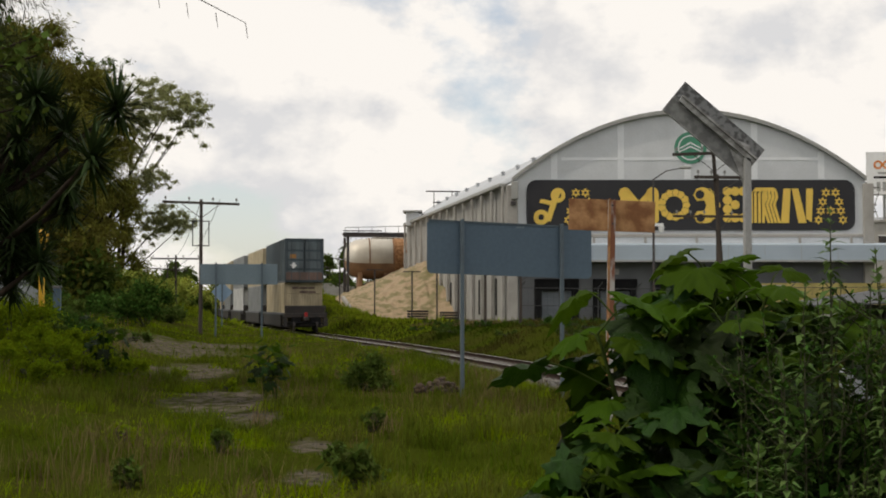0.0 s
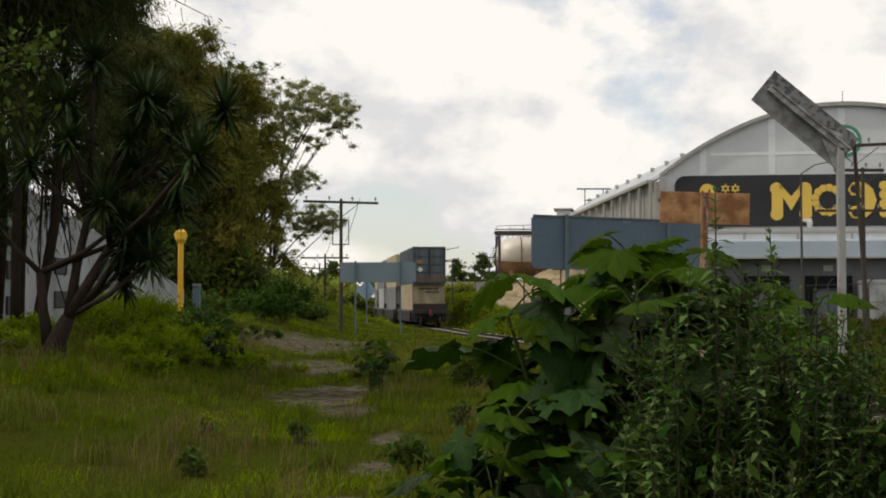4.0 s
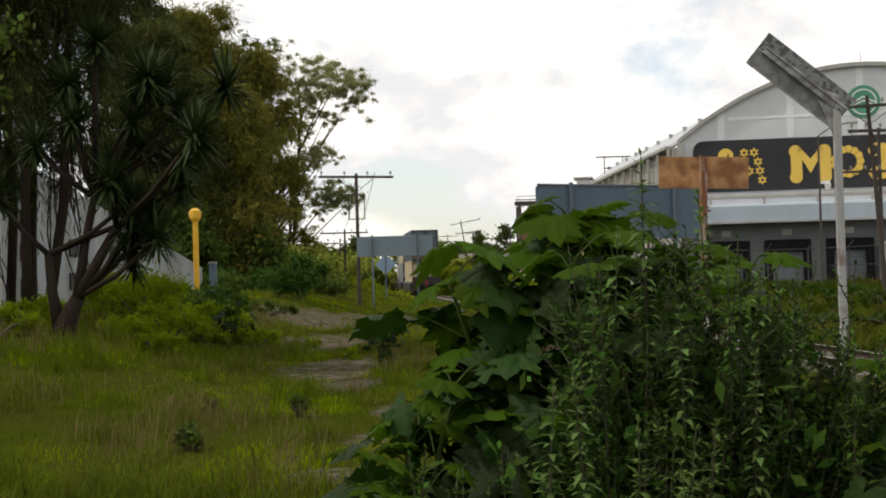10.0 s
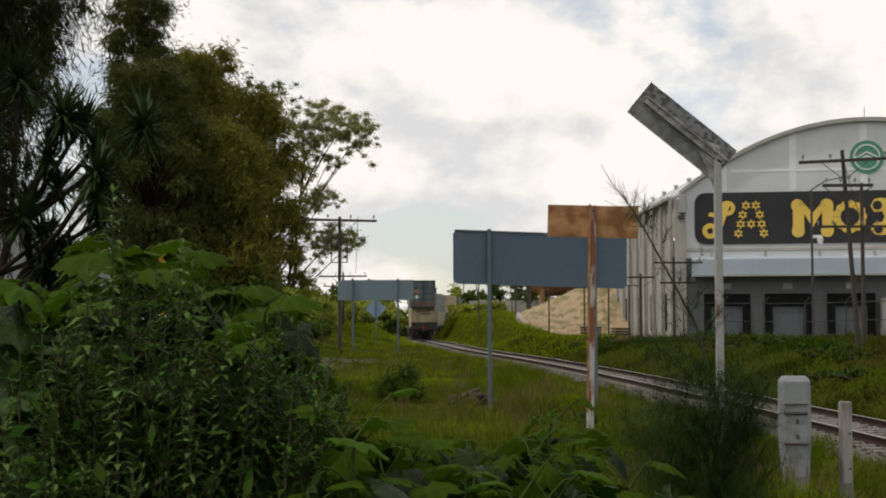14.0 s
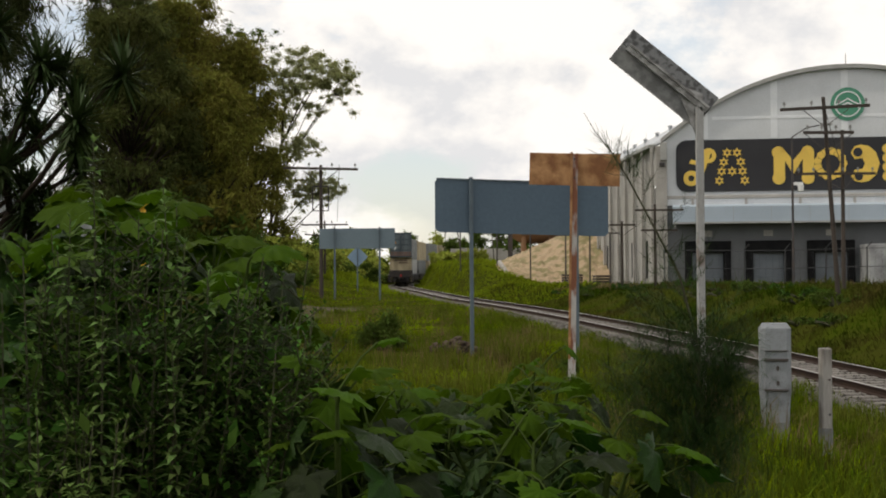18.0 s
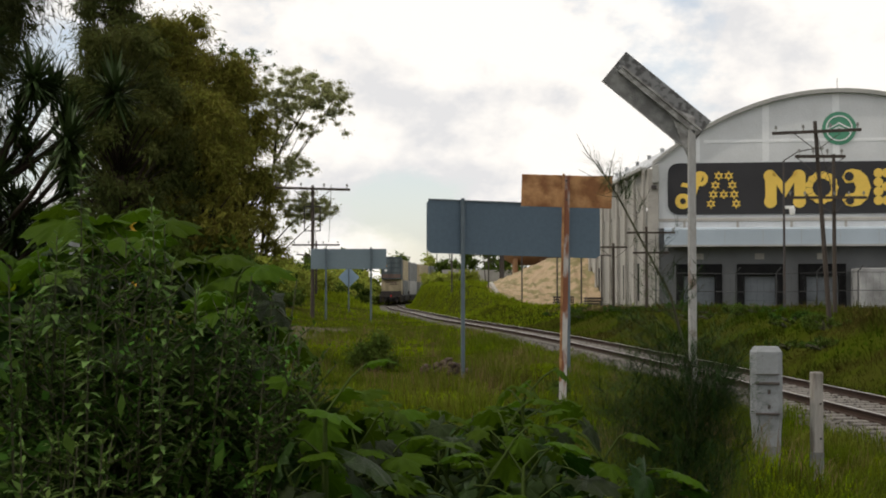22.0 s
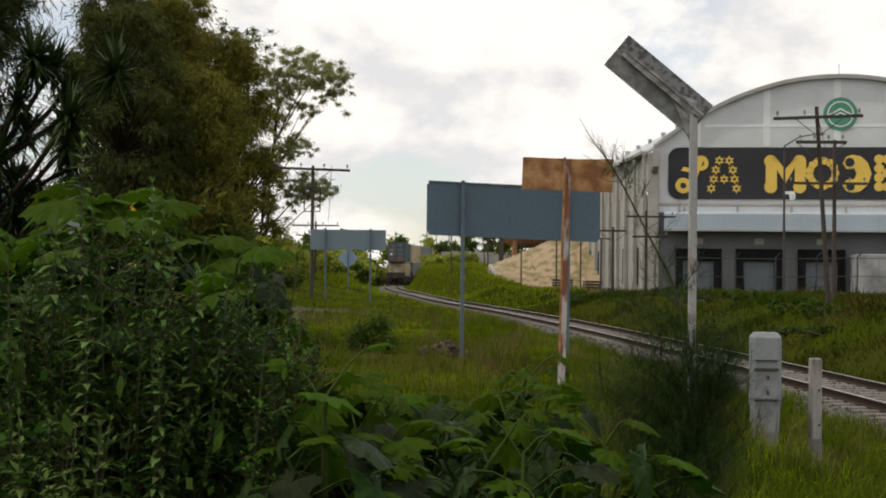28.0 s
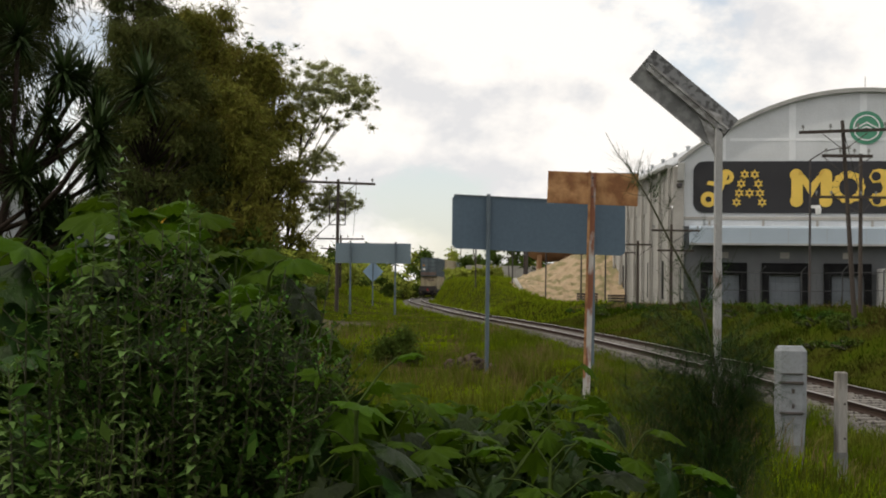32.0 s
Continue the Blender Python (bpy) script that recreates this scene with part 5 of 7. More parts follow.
    part("lattice", merge(*[rodded((-3.5 + 2.2 * k, 0.4, 13.2), (-2.4 + 2.2 * k, 0.4, 16.4), 0.06) for k in range(5)], *[rodded((-3.5 + 2.2 * k, 0.4, 16.4), (-2.4 + 2.2 * k, 0.4, 13.2), 0.06) for k in range(5)], boxed(-4, 8, 0.35, 0.45, 13.1, 13.25)), M_TRIM, hb)
    for x in (-1.5, 2, 5.5):
        part("column", rodded((x, 0.5, -0.5), (x, 0.5, 17), 0.2, 0.2, 8), M_TRIM, hb)
    ho = thing("house", "pale concrete flat-roofed house beyond the yard", "house", (72.6, 170, 1.0), -10)
    part("wall", boxed(-2.8, 3.2, 0, 8, -0.5, 11.6), M_CONCRETE, ho)
    part("roof", boxed(-3.0, 3.4, -0.3, 8.3, 11.6, 11.9), M_CONCRETE, ho)
    for x in (-1.4, 1.7):
        wd = part("window", boxed(x - 0.7, x + 0.7, -0.06, 0.0, 8.4, 9.8), M_STEELDARK, ho)
        part("frame", merge(boxed(x - 0.8, x + 0.8, -0.1, -0.06, 9.8, 9.95), boxed(x - 0.8, x + 0.8, -0.1, -0.06, 8.25, 8.4)), M_WHITE, wd)
    for i, (x, y, top) in enumerate(((54.4, 130, 14.0), (56.2, 134, 13.6), (68.2, 150, 16.8))):
        telegraph_pole(x, y, top, [(top - 0.5, 2.6, 4, 0, 0), (top - 2.2, 2.0, 3, 0, 0)], label="grey utility pole with crossarms and transformer", girth=0.16)
    # pole with wires beside the warehouse wall
    telegraph_pole(9.6, 70, 5.3, [(5.0, 2.4, 4, 0.2, 0), (4.0, 1.8, 3, 0.2, 0)], label="dark utility pole with two crossarms by the wall")
    telegraph_pole(8.4, 74, 4.6, [(4.4, 1.4, 2, 0, 0)], label="short dark pole with a crossarm by the wall")
    # steel frame on the warehouse roof
    fx = thing("roof_frame", "open steel frame on the warehouse roof", "frame", (ROOFFR[0], ROOFFR[1], ROOFFR[2] - 1.1))
    for x in (-0.9, 0.9):
        part("leg", rodded((x, 0, -1.5), (x, 0, 1.0), 0.05, 0.05, 6), M_STEELDARK, fx)
    part("top_bar", boxed(-1.7, 1.7, -0.06, 0.06, 1.0, 1.12), M_STEELDARK, fx)
    part("mid_bar", boxed(-1.0, 1.0, -0.05, 0.05, -0.1, 0.0), M_STEELDARK, fx)


LAMP, LAMP_TOP, ROOFFR = (16.1, 68.5), 8.45, (14.0, 138.0, 13.4)
build_yard()


def build_left_side():
    # white building wall with dark square vents behind the yucca
    w = thing("white_shed", "white rendered shed wall with dark square vents", "shed", (-11.6, 30, 0.8))
    bm = bmesh.new()
    out = [(0, -0.5), (0, 4.4), (24, 1.9), (24, -0.5)]
    a = [bm.verts.new((0.0, y, z)) for y, z in out]
    b = [bm.verts.new((-0.3, y, z)) for y, z in out]
    bm.faces.new(a[::-1])
    bm.faces.new(b)
    for i in range(4):
        j = (i + 1) % 4
        bm.faces.new((a[i], a[j], b[j], b[i]))
    bmesh.ops.recalc_face_normals(bm, faces=bm.faces)
    part("side_wall", bm, M_SHEDWALL, w)
    part("end_wall", boxed(-8, 0.0, -0.3, 0.0, -0.5, 4.4), M_SHEDWALL, w)
    part("corner_pier", boxed(-0.5, 0.12, -0.6, -0.3, -0.5, 4.5, bevel=0.04), M_CONCRETE, w)
    for y, z in ((1.3, 1.1), (1.3, 1.9), (1.3, 2.65), (5.3, 1.25), (5.3, 2.1), (9.5, 1.2), (9.5, 2.0)):
        part("vent", boxed(0.0, 0.05, y, y + 1.15, z, z + 0.42, bevel=0.01), M_DARKTILE, w, "dark square vent")
    d = thing("stake", "short blue-grey concrete stake among the shrubs", "stake", (-9.45, 44, land(-9.45, 44)))
    part("shaft", boxed(-0.11, 0.11, -0.1, 0.1, -0.2, 1.15, bevel=0.02), M_SIGNBACK, d)
    part("cap", boxed(-0.125, 0.125, -0.115, 0.115, 1.15, 1.24, bevel=0.02), M_DULLGREY, d)
    # rubble by the sign
    rng = np.random.default_rng(6)
    h = land(-0.1, 23.6)
    r = thing("rubble_pile", "small pile of brown earth and broken stone", "rubble", (-0.1, 23.7, h))
    for k in range(110):
        bm = bmesh.new()
        bmesh.ops.create_icosphere(bm, subdivisions=1, radius=0.03 + 0.055 * rng.random() ** 2)
        for v in bm.verts:
            v.co *= rng.uniform(0.7, 1.25)
            v.co.z *= 0.7
        a, q = rng.random() * 6.28, rng.random() ** 0.7 * 0.46
        bmesh.ops.translate(bm, vec=(math.cos(a) * q, math.sin(a) * q * 0.7, max(0.02, 0.22 - q * 0.4 + rng.normal() * 0.04)), verts=bm.verts)
        part("stone", bm, M_RUBBLE, r)
    h = land(0.0, 20.6)
    s = thing("broken_slab", "pale broken concrete slab lying in the grass", "slab", (-0.05, 20.8, h))
    part("slab", boxed(-0.3, 0.26, -0.2, 0.15, -0.1, 0.0, bevel=0.02, m=pose(0, 0, 0, 4, 5, 14)), M_RUBBLE, s)
    part("chip", boxed(0.33, 0.5, -0.2, 0.0, -0.05, 0.05, bevel=0.02, m=pose(0, 0, 0, 0, 8, 12)), M_RUBBLE, s)


build_left_side()

# ==== trees and shrubs ====
def leaf_cloud(rng, centres, radii, count, size, droop=0.3, slim=0.45, squash=0.8, shell=0.0):
    """Many small leaves in clumps: each a bent diamond of two triangles."""
    centres, radii = np.asarray(centres, float), np.asarray(radii, float)
    w = radii**2
    pick = rng.choice(len(centres), count, p=w / w.sum())
    d = rng.normal(size=(count, 3))
    d /= np.linalg.norm(d, axis=1)[:, None]
    rad = np.abs(rng.normal(size=count)) * 0.52 if shell == 0 else rng.random(count) ** shell
    p = centres[pick] + d * (radii[pick] * rad)[:, None] * (1, 1, squash)
    a = d + rng.normal(size=(count, 3)) * 0.7
    a[:, 2] -= droop
    a /= np.linalg.norm(a, axis=1)[:, None]
    b = np.cross(a, rng.normal(size=(count, 3)))
    b /= np.linalg.norm(b, axis=1)[:, None] + 1e-9
    s = (size * rng.uniform(0.55, 1.4, count))[:, None]
    v = np.stack([p - a * s, p + b * s * slim, p + a * s, p - b * s * slim], 1).reshape(-1, 3)
    q = np.arange(count)[:, None] * 4
    return v, np.concatenate([q + (0, 1, 2), q + (0, 2, 3)], 1).reshape(-1, 3)


def tree(name, label, x, y, height, r, spread, mat, leaves, size, seed, clumps=60, low=0.18, fat=1.3, slim=0.4, droop=0.3, lean=(0, 0), power=0.7, category="tree", squash=0.8, shell=0.0):
    """A tapered trunk, a limb to every clump of the crown, and leaves in the clumps."""
    rng = np.random.default_rng(seed)
    h = land(x, y)
    t = thing(name, label, category, (x, y, h))
    bm = bmesh.new()
    k = 8
    spine = [Vector((lean[0] * (i / k) ** 1.5 + rng.normal() * 0.1 * (i > 0), lean[1] * (i / k) + rng.normal() * 0.1 * (i > 0), -0.3 + (height * 0.95 + 0.3) * i / k)) for i in range(k + 1)]
    chain(bm, spine, [r * (1.3 if i == 0 else 1) * (1 - 0.85 * i / k) for i in range(k + 1)], 8)
    cs, rad = [], []
    for i in range(clumps):
        f = low + (1 - low) * ((i + rng.random()) / clumps) ** 0.9
        reach = spread * max(0.15, 1 - ((f - low) / (1 - low)) ** 1.6) ** power * (0.45 + 0.55 * min(1, (f - low) * 6 + 0.35))
        a = rng.random() * 6.283
        q = reach * rng.random() ** 0.5
        base = spine[min(int(f * k), k)]
        c = Vector((base.x + math.cos(a) * q, base.y + math.sin(a) * q, f * height + rng.normal() * 0.3))
        cs.append(tuple(c))
        rad.append(fat * rng.uniform(0.6, 1.2))
        if q > 0.5:
            p = spine[max(min(int((f - 0.12) * k), k), 0)]
            mid = p.lerp(c, 0.55) + Vector((0, 0, 0.08 * q))
            r0 = r * (1 - 0.85 * f) * 0.45
            chain(bm, [p, mid, c], [r0, r0 * 0.65, r0 * 0.2], 5)
    part("trunk", bm, M_BARK, t, smooth=True)
    v, f = leaf_cloud(rng, cs, rad, leaves, size, droop, slim, squash, shell)
    v[:, 2] = np.maximum(v[:, 2], 0.05)
    raw("crown", v, f, mat, t)
    return t


def shrub(x, y, w, hgt, mat, leaves, size, seed, label="low leafy green shrub in the grass", lift=0.0):
    rng = np.random.default_rng(seed)
    h = land(x, y)
    t = thing("shrub", label, "shrub", (x, y, h + lift))
    bm = bmesh.new()
    cs = []
    for k in range(12):
        a, q = rng.random() * 6.28, rng.random() ** 0.5 * w * 0.4
        z = hgt * rng.uniform(0.25, 0.82) * (1 - 0.35 * (q / (w * 0.4)) ** 2)
        cs.append((math.cos(a) * q, math.sin(a) * q, z))
        chain(bm, [(0, 0, -0.1), (math.cos(a) * q * 0.5, math.sin(a) * q * 0.5, z * 0.6), cs[-1]], [0.03, 0.02, 0.008], 5)
    part("branching_stem", bm, M_STEM, t)
    v, f = leaf_cloud(rng, cs, rng.uniform(0.2, 0.36, len(cs)) * min(w, hgt), leaves, size, 0.1, 0.4, 0.9)
    v[:, 2] = np.maximum(v[:, 2], 0.0)
    raw("foliage", v, f, mat, t)
    return t


def open_tree(name, label, x, y, clumps, mat, leaves, seed):
    """A bare forked trunk that carries separate, ragged leaf clumps."""
    rng = np.random.default_rng(seed)
    h = land(x, y)
    t = thing(name, label, "tree", (x, y, h))
    bm = bmesh.new()
    top = max(c[1] for c in clumps) - h
    spine = [Vector((0.9 * (i / 6) ** 1.5 + rng.normal() * 0.1, rng.normal() * 0.15, -0.3 + top * 0.93 * i / 6)) for i in range(7)]
    chain(bm, spine, [0.17 * (1 - 0.8 * i / 6) for i in range(7)], 8)
    cs, rad = [], []
    for dx, z, r in clumps:
        c = Vector((dx, rng.uniform(-1.6, 1.6), z - h))
        p = spine[max(1, min(6, int((c.z - abs(dx) * 0.8) / top * 6)))]
        chain(bm, [p, p.lerp(c, 0.5) + Vector((0, 0, 0.1)), c], [0.06, 0.04, 0.018], 5)
        for k in range(26):
            d = Vector((rng.normal(), rng.normal(), rng.normal() * 0.6)) * r * 0.7
            cs.append(tuple(c + d))
            rad.append(r * rng.uniform(0.2, 0.5))
            if k % 3 == 0:
                chain(bm, [c, c + d * 0.5 + Vector((0, 0, 0.05)), c + d], [0.012, 0.008, 0.004], 4)
    part("trunk", bm, M_BARK, t, smooth=True)
    v, f = leaf_cloud(rng, cs, rad, int(leaves * 1.4), 0.08, 0.8, 0.36, 0.7)
    raw("crown", v, f, mat, t)
    return t


def build_trees():
    # Two leaf colours in one row: plain dark, and yellowed for sunlight.
    dark, feathery = "tall dark feathery casuarina tree in a row", "tall casuarina tree with feathery foliage in a sunlit yellow-green"
    rows = [(-20.6, 84, 21.5, 3.3, M_CASUARINA, dark), (-17.2, 88, 17.2, 4.2, M_SUNTREE, feathery), (-14.4, 90, 15.0, 3.4, M_SUNTREE, feathery),
            (-18.6, 78, 14.5, 4.6, M_CASUARINA, dark), (-15.2, 82, 12.0, 3.8, M_SUNTREE, feathery), (-33, 74, 19, 4.4, M_CASUARINA, dark), (-20.0, 96, 19, 4.4, M_SUNTREE, feathery)]
    for i, (x, y, h, s, m, lab) in enumerate(rows):
        tree("casuarina_tree", lab, x, y, h, 0.38, s, m, 68000, 0.2, 10 + i, clumps=170, low=0.05, fat=1.2, slim=0.15, droop=0.9, power=0.42, squash=0.8)
    # open crowns: clumps at the ends of spreading limbs, as (sideways, height, radius)
    open_tree("eucalyptus_tree", "open eucalyptus tree with airy leaf clumps on bare limbs", -13.0, 97, [(1.8, 16.9, 1.25), (3.6, 16.4, 1.4), (4.9, 15.3, 0.95), (4.2, 14.2, 1.1), (2.6, 14.9, 1.4), (0.6, 15.7, 1.25), (0.9, 14.1, 1.1), (2.3, 13.4, 0.95), (0.6, 12.5, 0.9)], M_EUCA, 26000, 21)
    open_tree("eucalyptus_tree", "lower eucalyptus tree reaching out over the poles", -13.4, 95, [(1.8, 10.6, 1.1), (2.8, 10.1, 0.85), (0.9, 9.2, 1.0), (2.1, 8.2, 1.0), (3.6, 8.0, 1.15), (4.6, 7.3, 0.85), (0.9, 6.5, 1.0), (2.9, 7.1, 0.9)], M_EUCA, 20000, 22)
    open_tree("eucalyptus_tree", "slender eucalyptus tree with a tufted top", -14.6, 94, [(0.3, 17.9, 1.2), (-0.3, 16.5, 1.15), (0.5, 15.2, 1.1), (-0.6, 14.0, 1.2)], M_SHRUB, 8000, 23)
    # near casuarina with several thin trunks, hanging over the yucca
    rng = np.random.default_rng(31)
    x, y = -11.0, 25.5
    h = land(x, y)
    t = thing("casuarina_tree", "near casuarina tree with several thin trunks and drooping dark needles", "tree", (x, y, h))
    bm, cs = bmesh.new(), []
    for k in range(11):
        bx, by = -1.3 + 0.31 * k, rng.uniform(-0.8, 0.8)
        tx, ty, tz = bx * 1.5 + rng.normal() * 0.3, by * 2, rng.uniform(8, 13)
        pts = [(bx + (tx - bx) * (i / 5) ** 1.4 + rng.normal() * 0.06, by + (ty - by) * i / 5, -0.3 + tz * i / 5) for i in range(6)]
        chain(bm, pts, [0.11 * (1 - 0.8 * i / 5) for i in range(6)], 7)
        for i in range(12):
            f = rng.uniform(0.5, 1.0)
            p = Vector(pts[min(int(f * 5), 5)])
            a, q = rng.random() * 6.28, rng.uniform(0.4, 1.7)
            c = p + Vector((math.cos(a) * q, math.sin(a) * q, rng.uniform(-0.2, 0.9)))
            chain(bm, [p, p.lerp(c, 0.5) + Vector((0, 0, 0.2)), c], [0.03, 0.02, 0.006], 5)
            cs += [tuple(c), tuple(c + Vector((0, 0, -0.6)))]
    part("trunk", bm, M_BARK, t, smooth=True)
    for k in range(110):
        a, q = rng.random() * 6.28, rng.random() ** 0.5
        cs.append((-0.2 + math.cos(a) * q * 2.7, math.sin(a) * q * 2.2, rng.uniform(3.1, 12.0)))
    for k in range(60):
        cs.append((rng.uniform(-0.5, 2.4), rng.uniform(-1.5, 1.5), rng.uniform(5.0, 9.0)))
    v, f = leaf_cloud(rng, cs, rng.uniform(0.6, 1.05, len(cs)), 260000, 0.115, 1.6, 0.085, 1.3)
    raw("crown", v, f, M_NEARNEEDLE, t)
    # hanging bare roots in front of the wall
    bm = bmesh.new()
    for k in range(26):
        rx, ry, z = rng.uniform(-1.8, 2.2), rng.uniform(-0.7, 0.7), rng.uniform(2.6, 4.4)
        chain(bm, [(rx, ry, z), (rx + rng.normal() * 0.1, ry, z * 0.55), (rx + rng.normal() * 0.2, ry, rng.uniform(0.0, 1.2))], [0.018, 0.016, 0.01], 4)
    part("hanging_growth", bm, M_BARK, t)


build_trees()


def build_yucca():
    rng = np.random.default_rng(5)
    bx, by = -8.05, 22.0
    h = land(bx, by)
    t = thing("yucca_tree", "branching yucca tree with spiky leaf rosettes", "tree", (bx, by, h))
    heads = [(2.7, 0.0, 5.25 - h, 1.0), (2.62, -2.4, 4.22 - h, 0.95), (1.6, 0.4, 5.35 - h, 0.85), (1.25, -0.2, 4.75 - h, 0.8), (1.45, 0.1, 3.15 - h, 0.8), (1.05, 0.3, 2.95 - h, 0.7), (0.8, 0.2, 4.0 - h, 0.8), (-0.4, 0.1, 4.4 - h, 0.8),
             (0.1, 0.3, 5.4 - h, 0.9), (-1.0, 0, 3.6 - h, 0.8), (0.5, 0.5, 6.1 - h, 0.9), (1.9, 0.1, 4.9 - h, 0.8), (0.3, -0.3, 4.7 - h, 0.85),
             (1.3, 0.3, 5.5 - h, 0.9), (1.2, -0.2, 3.45 - h, 0.85), (1.6, -0.3, 2.83 - h, 0.8), (1.95, 0.2, 3.7 - h, 0.8), (1.1, 0.2, 2.5 - h, 0.75), (1.2, 0.4, 4.3 - h, 0.9),
             (1.55, -0.5, 5.35 - h, 0.95), (1.95, 0.0, 4.05 - h, 0.9), (1.15, -0.1, 3.05 - h, 0.9), (0.9, -0.4, 3.75 - h, 0.9)]
    bm = bmesh.new()
    forks = [Vector((0.25, 0, 0.6)), Vector((0.9, 0.0, 1.7)), Vector((-0.2, 0.0, 1.3)), Vector((0.5, 0.2, 2.2))]
    chain(bm, [(0, 0, -0.3), (0.05, 0, 0.2), forks[0]], [0.26, 0.17, 0.11], 9)
    chain(bm, [forks[0], (0.6, 0, 1.2), forks[1]], [0.1, 0.085, 0.075], 8)
    chain(bm, [(-0.05, 0, 0.1), (-0.15, 0, 0.7), forks[2]], [0.11, 0.085, 0.07], 8)
    chain(bm, [forks[0], (0.35, 0.1, 1.4), forks[3]], [0.09, 0.075, 0.065], 8)
    for i, (x, y, z, s) in enumerate(heads):
        c = Vector((x, y, z))
        f = min(forks, key=lambda q: (q - c).length + (5 if q.z > z - 0.7 else 0))
        chain(bm, [f, f.lerp(c, 0.5) + Vector((0, 0, -0.1)), c], [0.05, 0.042, 0.036], 7)
    part("trunk", bm, M_BARK, t, "grey-brown forked trunk", smooth=True)
    for x, y, z, s in heads:
        verts, faces = [], []
        n = 150
        for k in range(n):
            a, e = rng.random() * 6.283, math.asin(rng.uniform(-0.82, 0.98))
            d = Vector((math.cos(a) * math.cos(e), math.sin(a) * math.cos(e), math.sin(e)))
            side = d.cross(Vector((0, 0, 1))).normalized() * 0.028 * s
            ln = s * rng.uniform(0.5, 0.78)
            droop = Vector((0, 0, -0.03 * ln * (1.2 - d.z)))
            o = Vector((x, y, z - 0.12 + 0.2 * rng.random()))
            b = len(verts)
            verts += [tuple(o - side * 0.6), tuple(o + side * 0.6), tuple(o + d * ln * 0.5 + side), tuple(o + d * ln * 0.5 - side), tuple(o + d * ln + droop)]
            faces += [(b, b + 1, b + 2), (b, b + 2, b + 3), (b + 3, b + 2, b + 4)]
        raw("leaf_rosette", verts, faces, M_YUCCA, t)


build_yucca()


def build_shrubs():
    lab = "low leafy green shrub in the grass"
    shrub(-1.36, 23.6, 0.8, 0.72, M_SHRUB, 6500, 0.032, 41, "round dark green shrub in the grass")
    shrub(-5.95, 25.5, 1.0, 0.55, M_SHRUB, 2400, 0.045, 43)
    shrub(-0.15, 11.0, 0.5, 0.35, M_SHRUB, 500, 0.05, 44)
    shrub(-2.2, 12.1, 0.55, 0.42, M_SHRUB, 900, 0.05, 45, "small weedy shrub on bare earth")
    shrub(-7.4, 51, 2.6, 1.9, M_SAGE, 9000, 0.07, 46, "rounded grey-green shrub at the tree line")
    rng = np.random.default_rng(8)
    for k in range(9):
        y = rng.uniform(12, 32)
        shrub(rng.uniform(-3.0 - 0.2 * y, 1.5), y, rng.uniform(0.25, 0.6), rng.uniform(0.2, 0.45), (M_SHRUB, M_LUSH)[k % 2], 420, 0.035, 900 + k, "small broad-leaved weed in the grass")
    for k in range(12):
        shrub(rng.uniform(-9.8, -6.9), rng.uniform(32, 40), rng.uniform(1.4, 2.2), rng.uniform(0.35, 0.85), (M_SHRUB, M_SHRUB, M_SAGE)[k % 3], 4200, 0.05, 60 + k, "dense green shrub below the trees")
    for k, (x, y, w, hh) in enumerate(((-6.9, 24.6, 1.8, 0.85), (-6.2, 25.4, 1.5, 0.55), (-7.6, 25.8, 1.8, 1.4), (-8.3, 27.2, 2.0, 1.5), (-7.0, 27.6, 1.7, 0.8), (-9.2, 24.2, 1.4, 0.6), (-5.7, 27.0, 1.3, 0.4), (-8.9, 29.5, 2.0, 1.1), (-7.3, 23.4, 1.2, 0.45), (-8.8, 20.8, 1.6, 0.5), (-9.6, 21.6, 1.5, 0.5), (-6.6, 22.4, 1.2, 0.4), (-6.9, 29.5, 1.8, 0.7))):
        shrub(x, y, w, hh, M_LUSH, 9000, 0.03, 700 + k, "bright green weeds growing tall below the yucca")
    for k in range(16):
        shrub(rng.uniform(-17, -7.0), rng.uniform(52, 68), rng.uniform(1.6, 3.0), rng.uniform(0.7, 1.5), (M_SHRUB, M_SHRUB, M_SAGE)[k % 3], 5000, 0.075, 80 + k, "dense green shrub below the trees")
    # Most railway bushes take the sunlit-coloured leaves, the rest the darker copy.
    for k in range(26):
        y = rng.uniform(76, 118)
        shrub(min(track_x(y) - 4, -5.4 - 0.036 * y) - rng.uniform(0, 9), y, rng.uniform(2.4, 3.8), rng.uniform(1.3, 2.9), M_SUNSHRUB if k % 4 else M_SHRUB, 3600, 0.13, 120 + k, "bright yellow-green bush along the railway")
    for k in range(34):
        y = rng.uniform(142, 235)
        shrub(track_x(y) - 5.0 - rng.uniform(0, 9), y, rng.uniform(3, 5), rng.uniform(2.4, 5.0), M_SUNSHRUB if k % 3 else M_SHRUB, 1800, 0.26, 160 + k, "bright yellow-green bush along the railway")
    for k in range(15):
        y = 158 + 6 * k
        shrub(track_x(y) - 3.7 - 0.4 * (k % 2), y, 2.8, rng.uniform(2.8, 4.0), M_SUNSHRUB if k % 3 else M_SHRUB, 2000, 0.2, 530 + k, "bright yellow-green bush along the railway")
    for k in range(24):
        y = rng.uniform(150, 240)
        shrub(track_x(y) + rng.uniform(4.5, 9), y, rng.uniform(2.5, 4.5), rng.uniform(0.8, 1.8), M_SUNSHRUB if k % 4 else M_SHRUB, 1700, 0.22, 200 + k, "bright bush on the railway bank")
    for k in range(26):
        y = rng.uniform(40, 90)
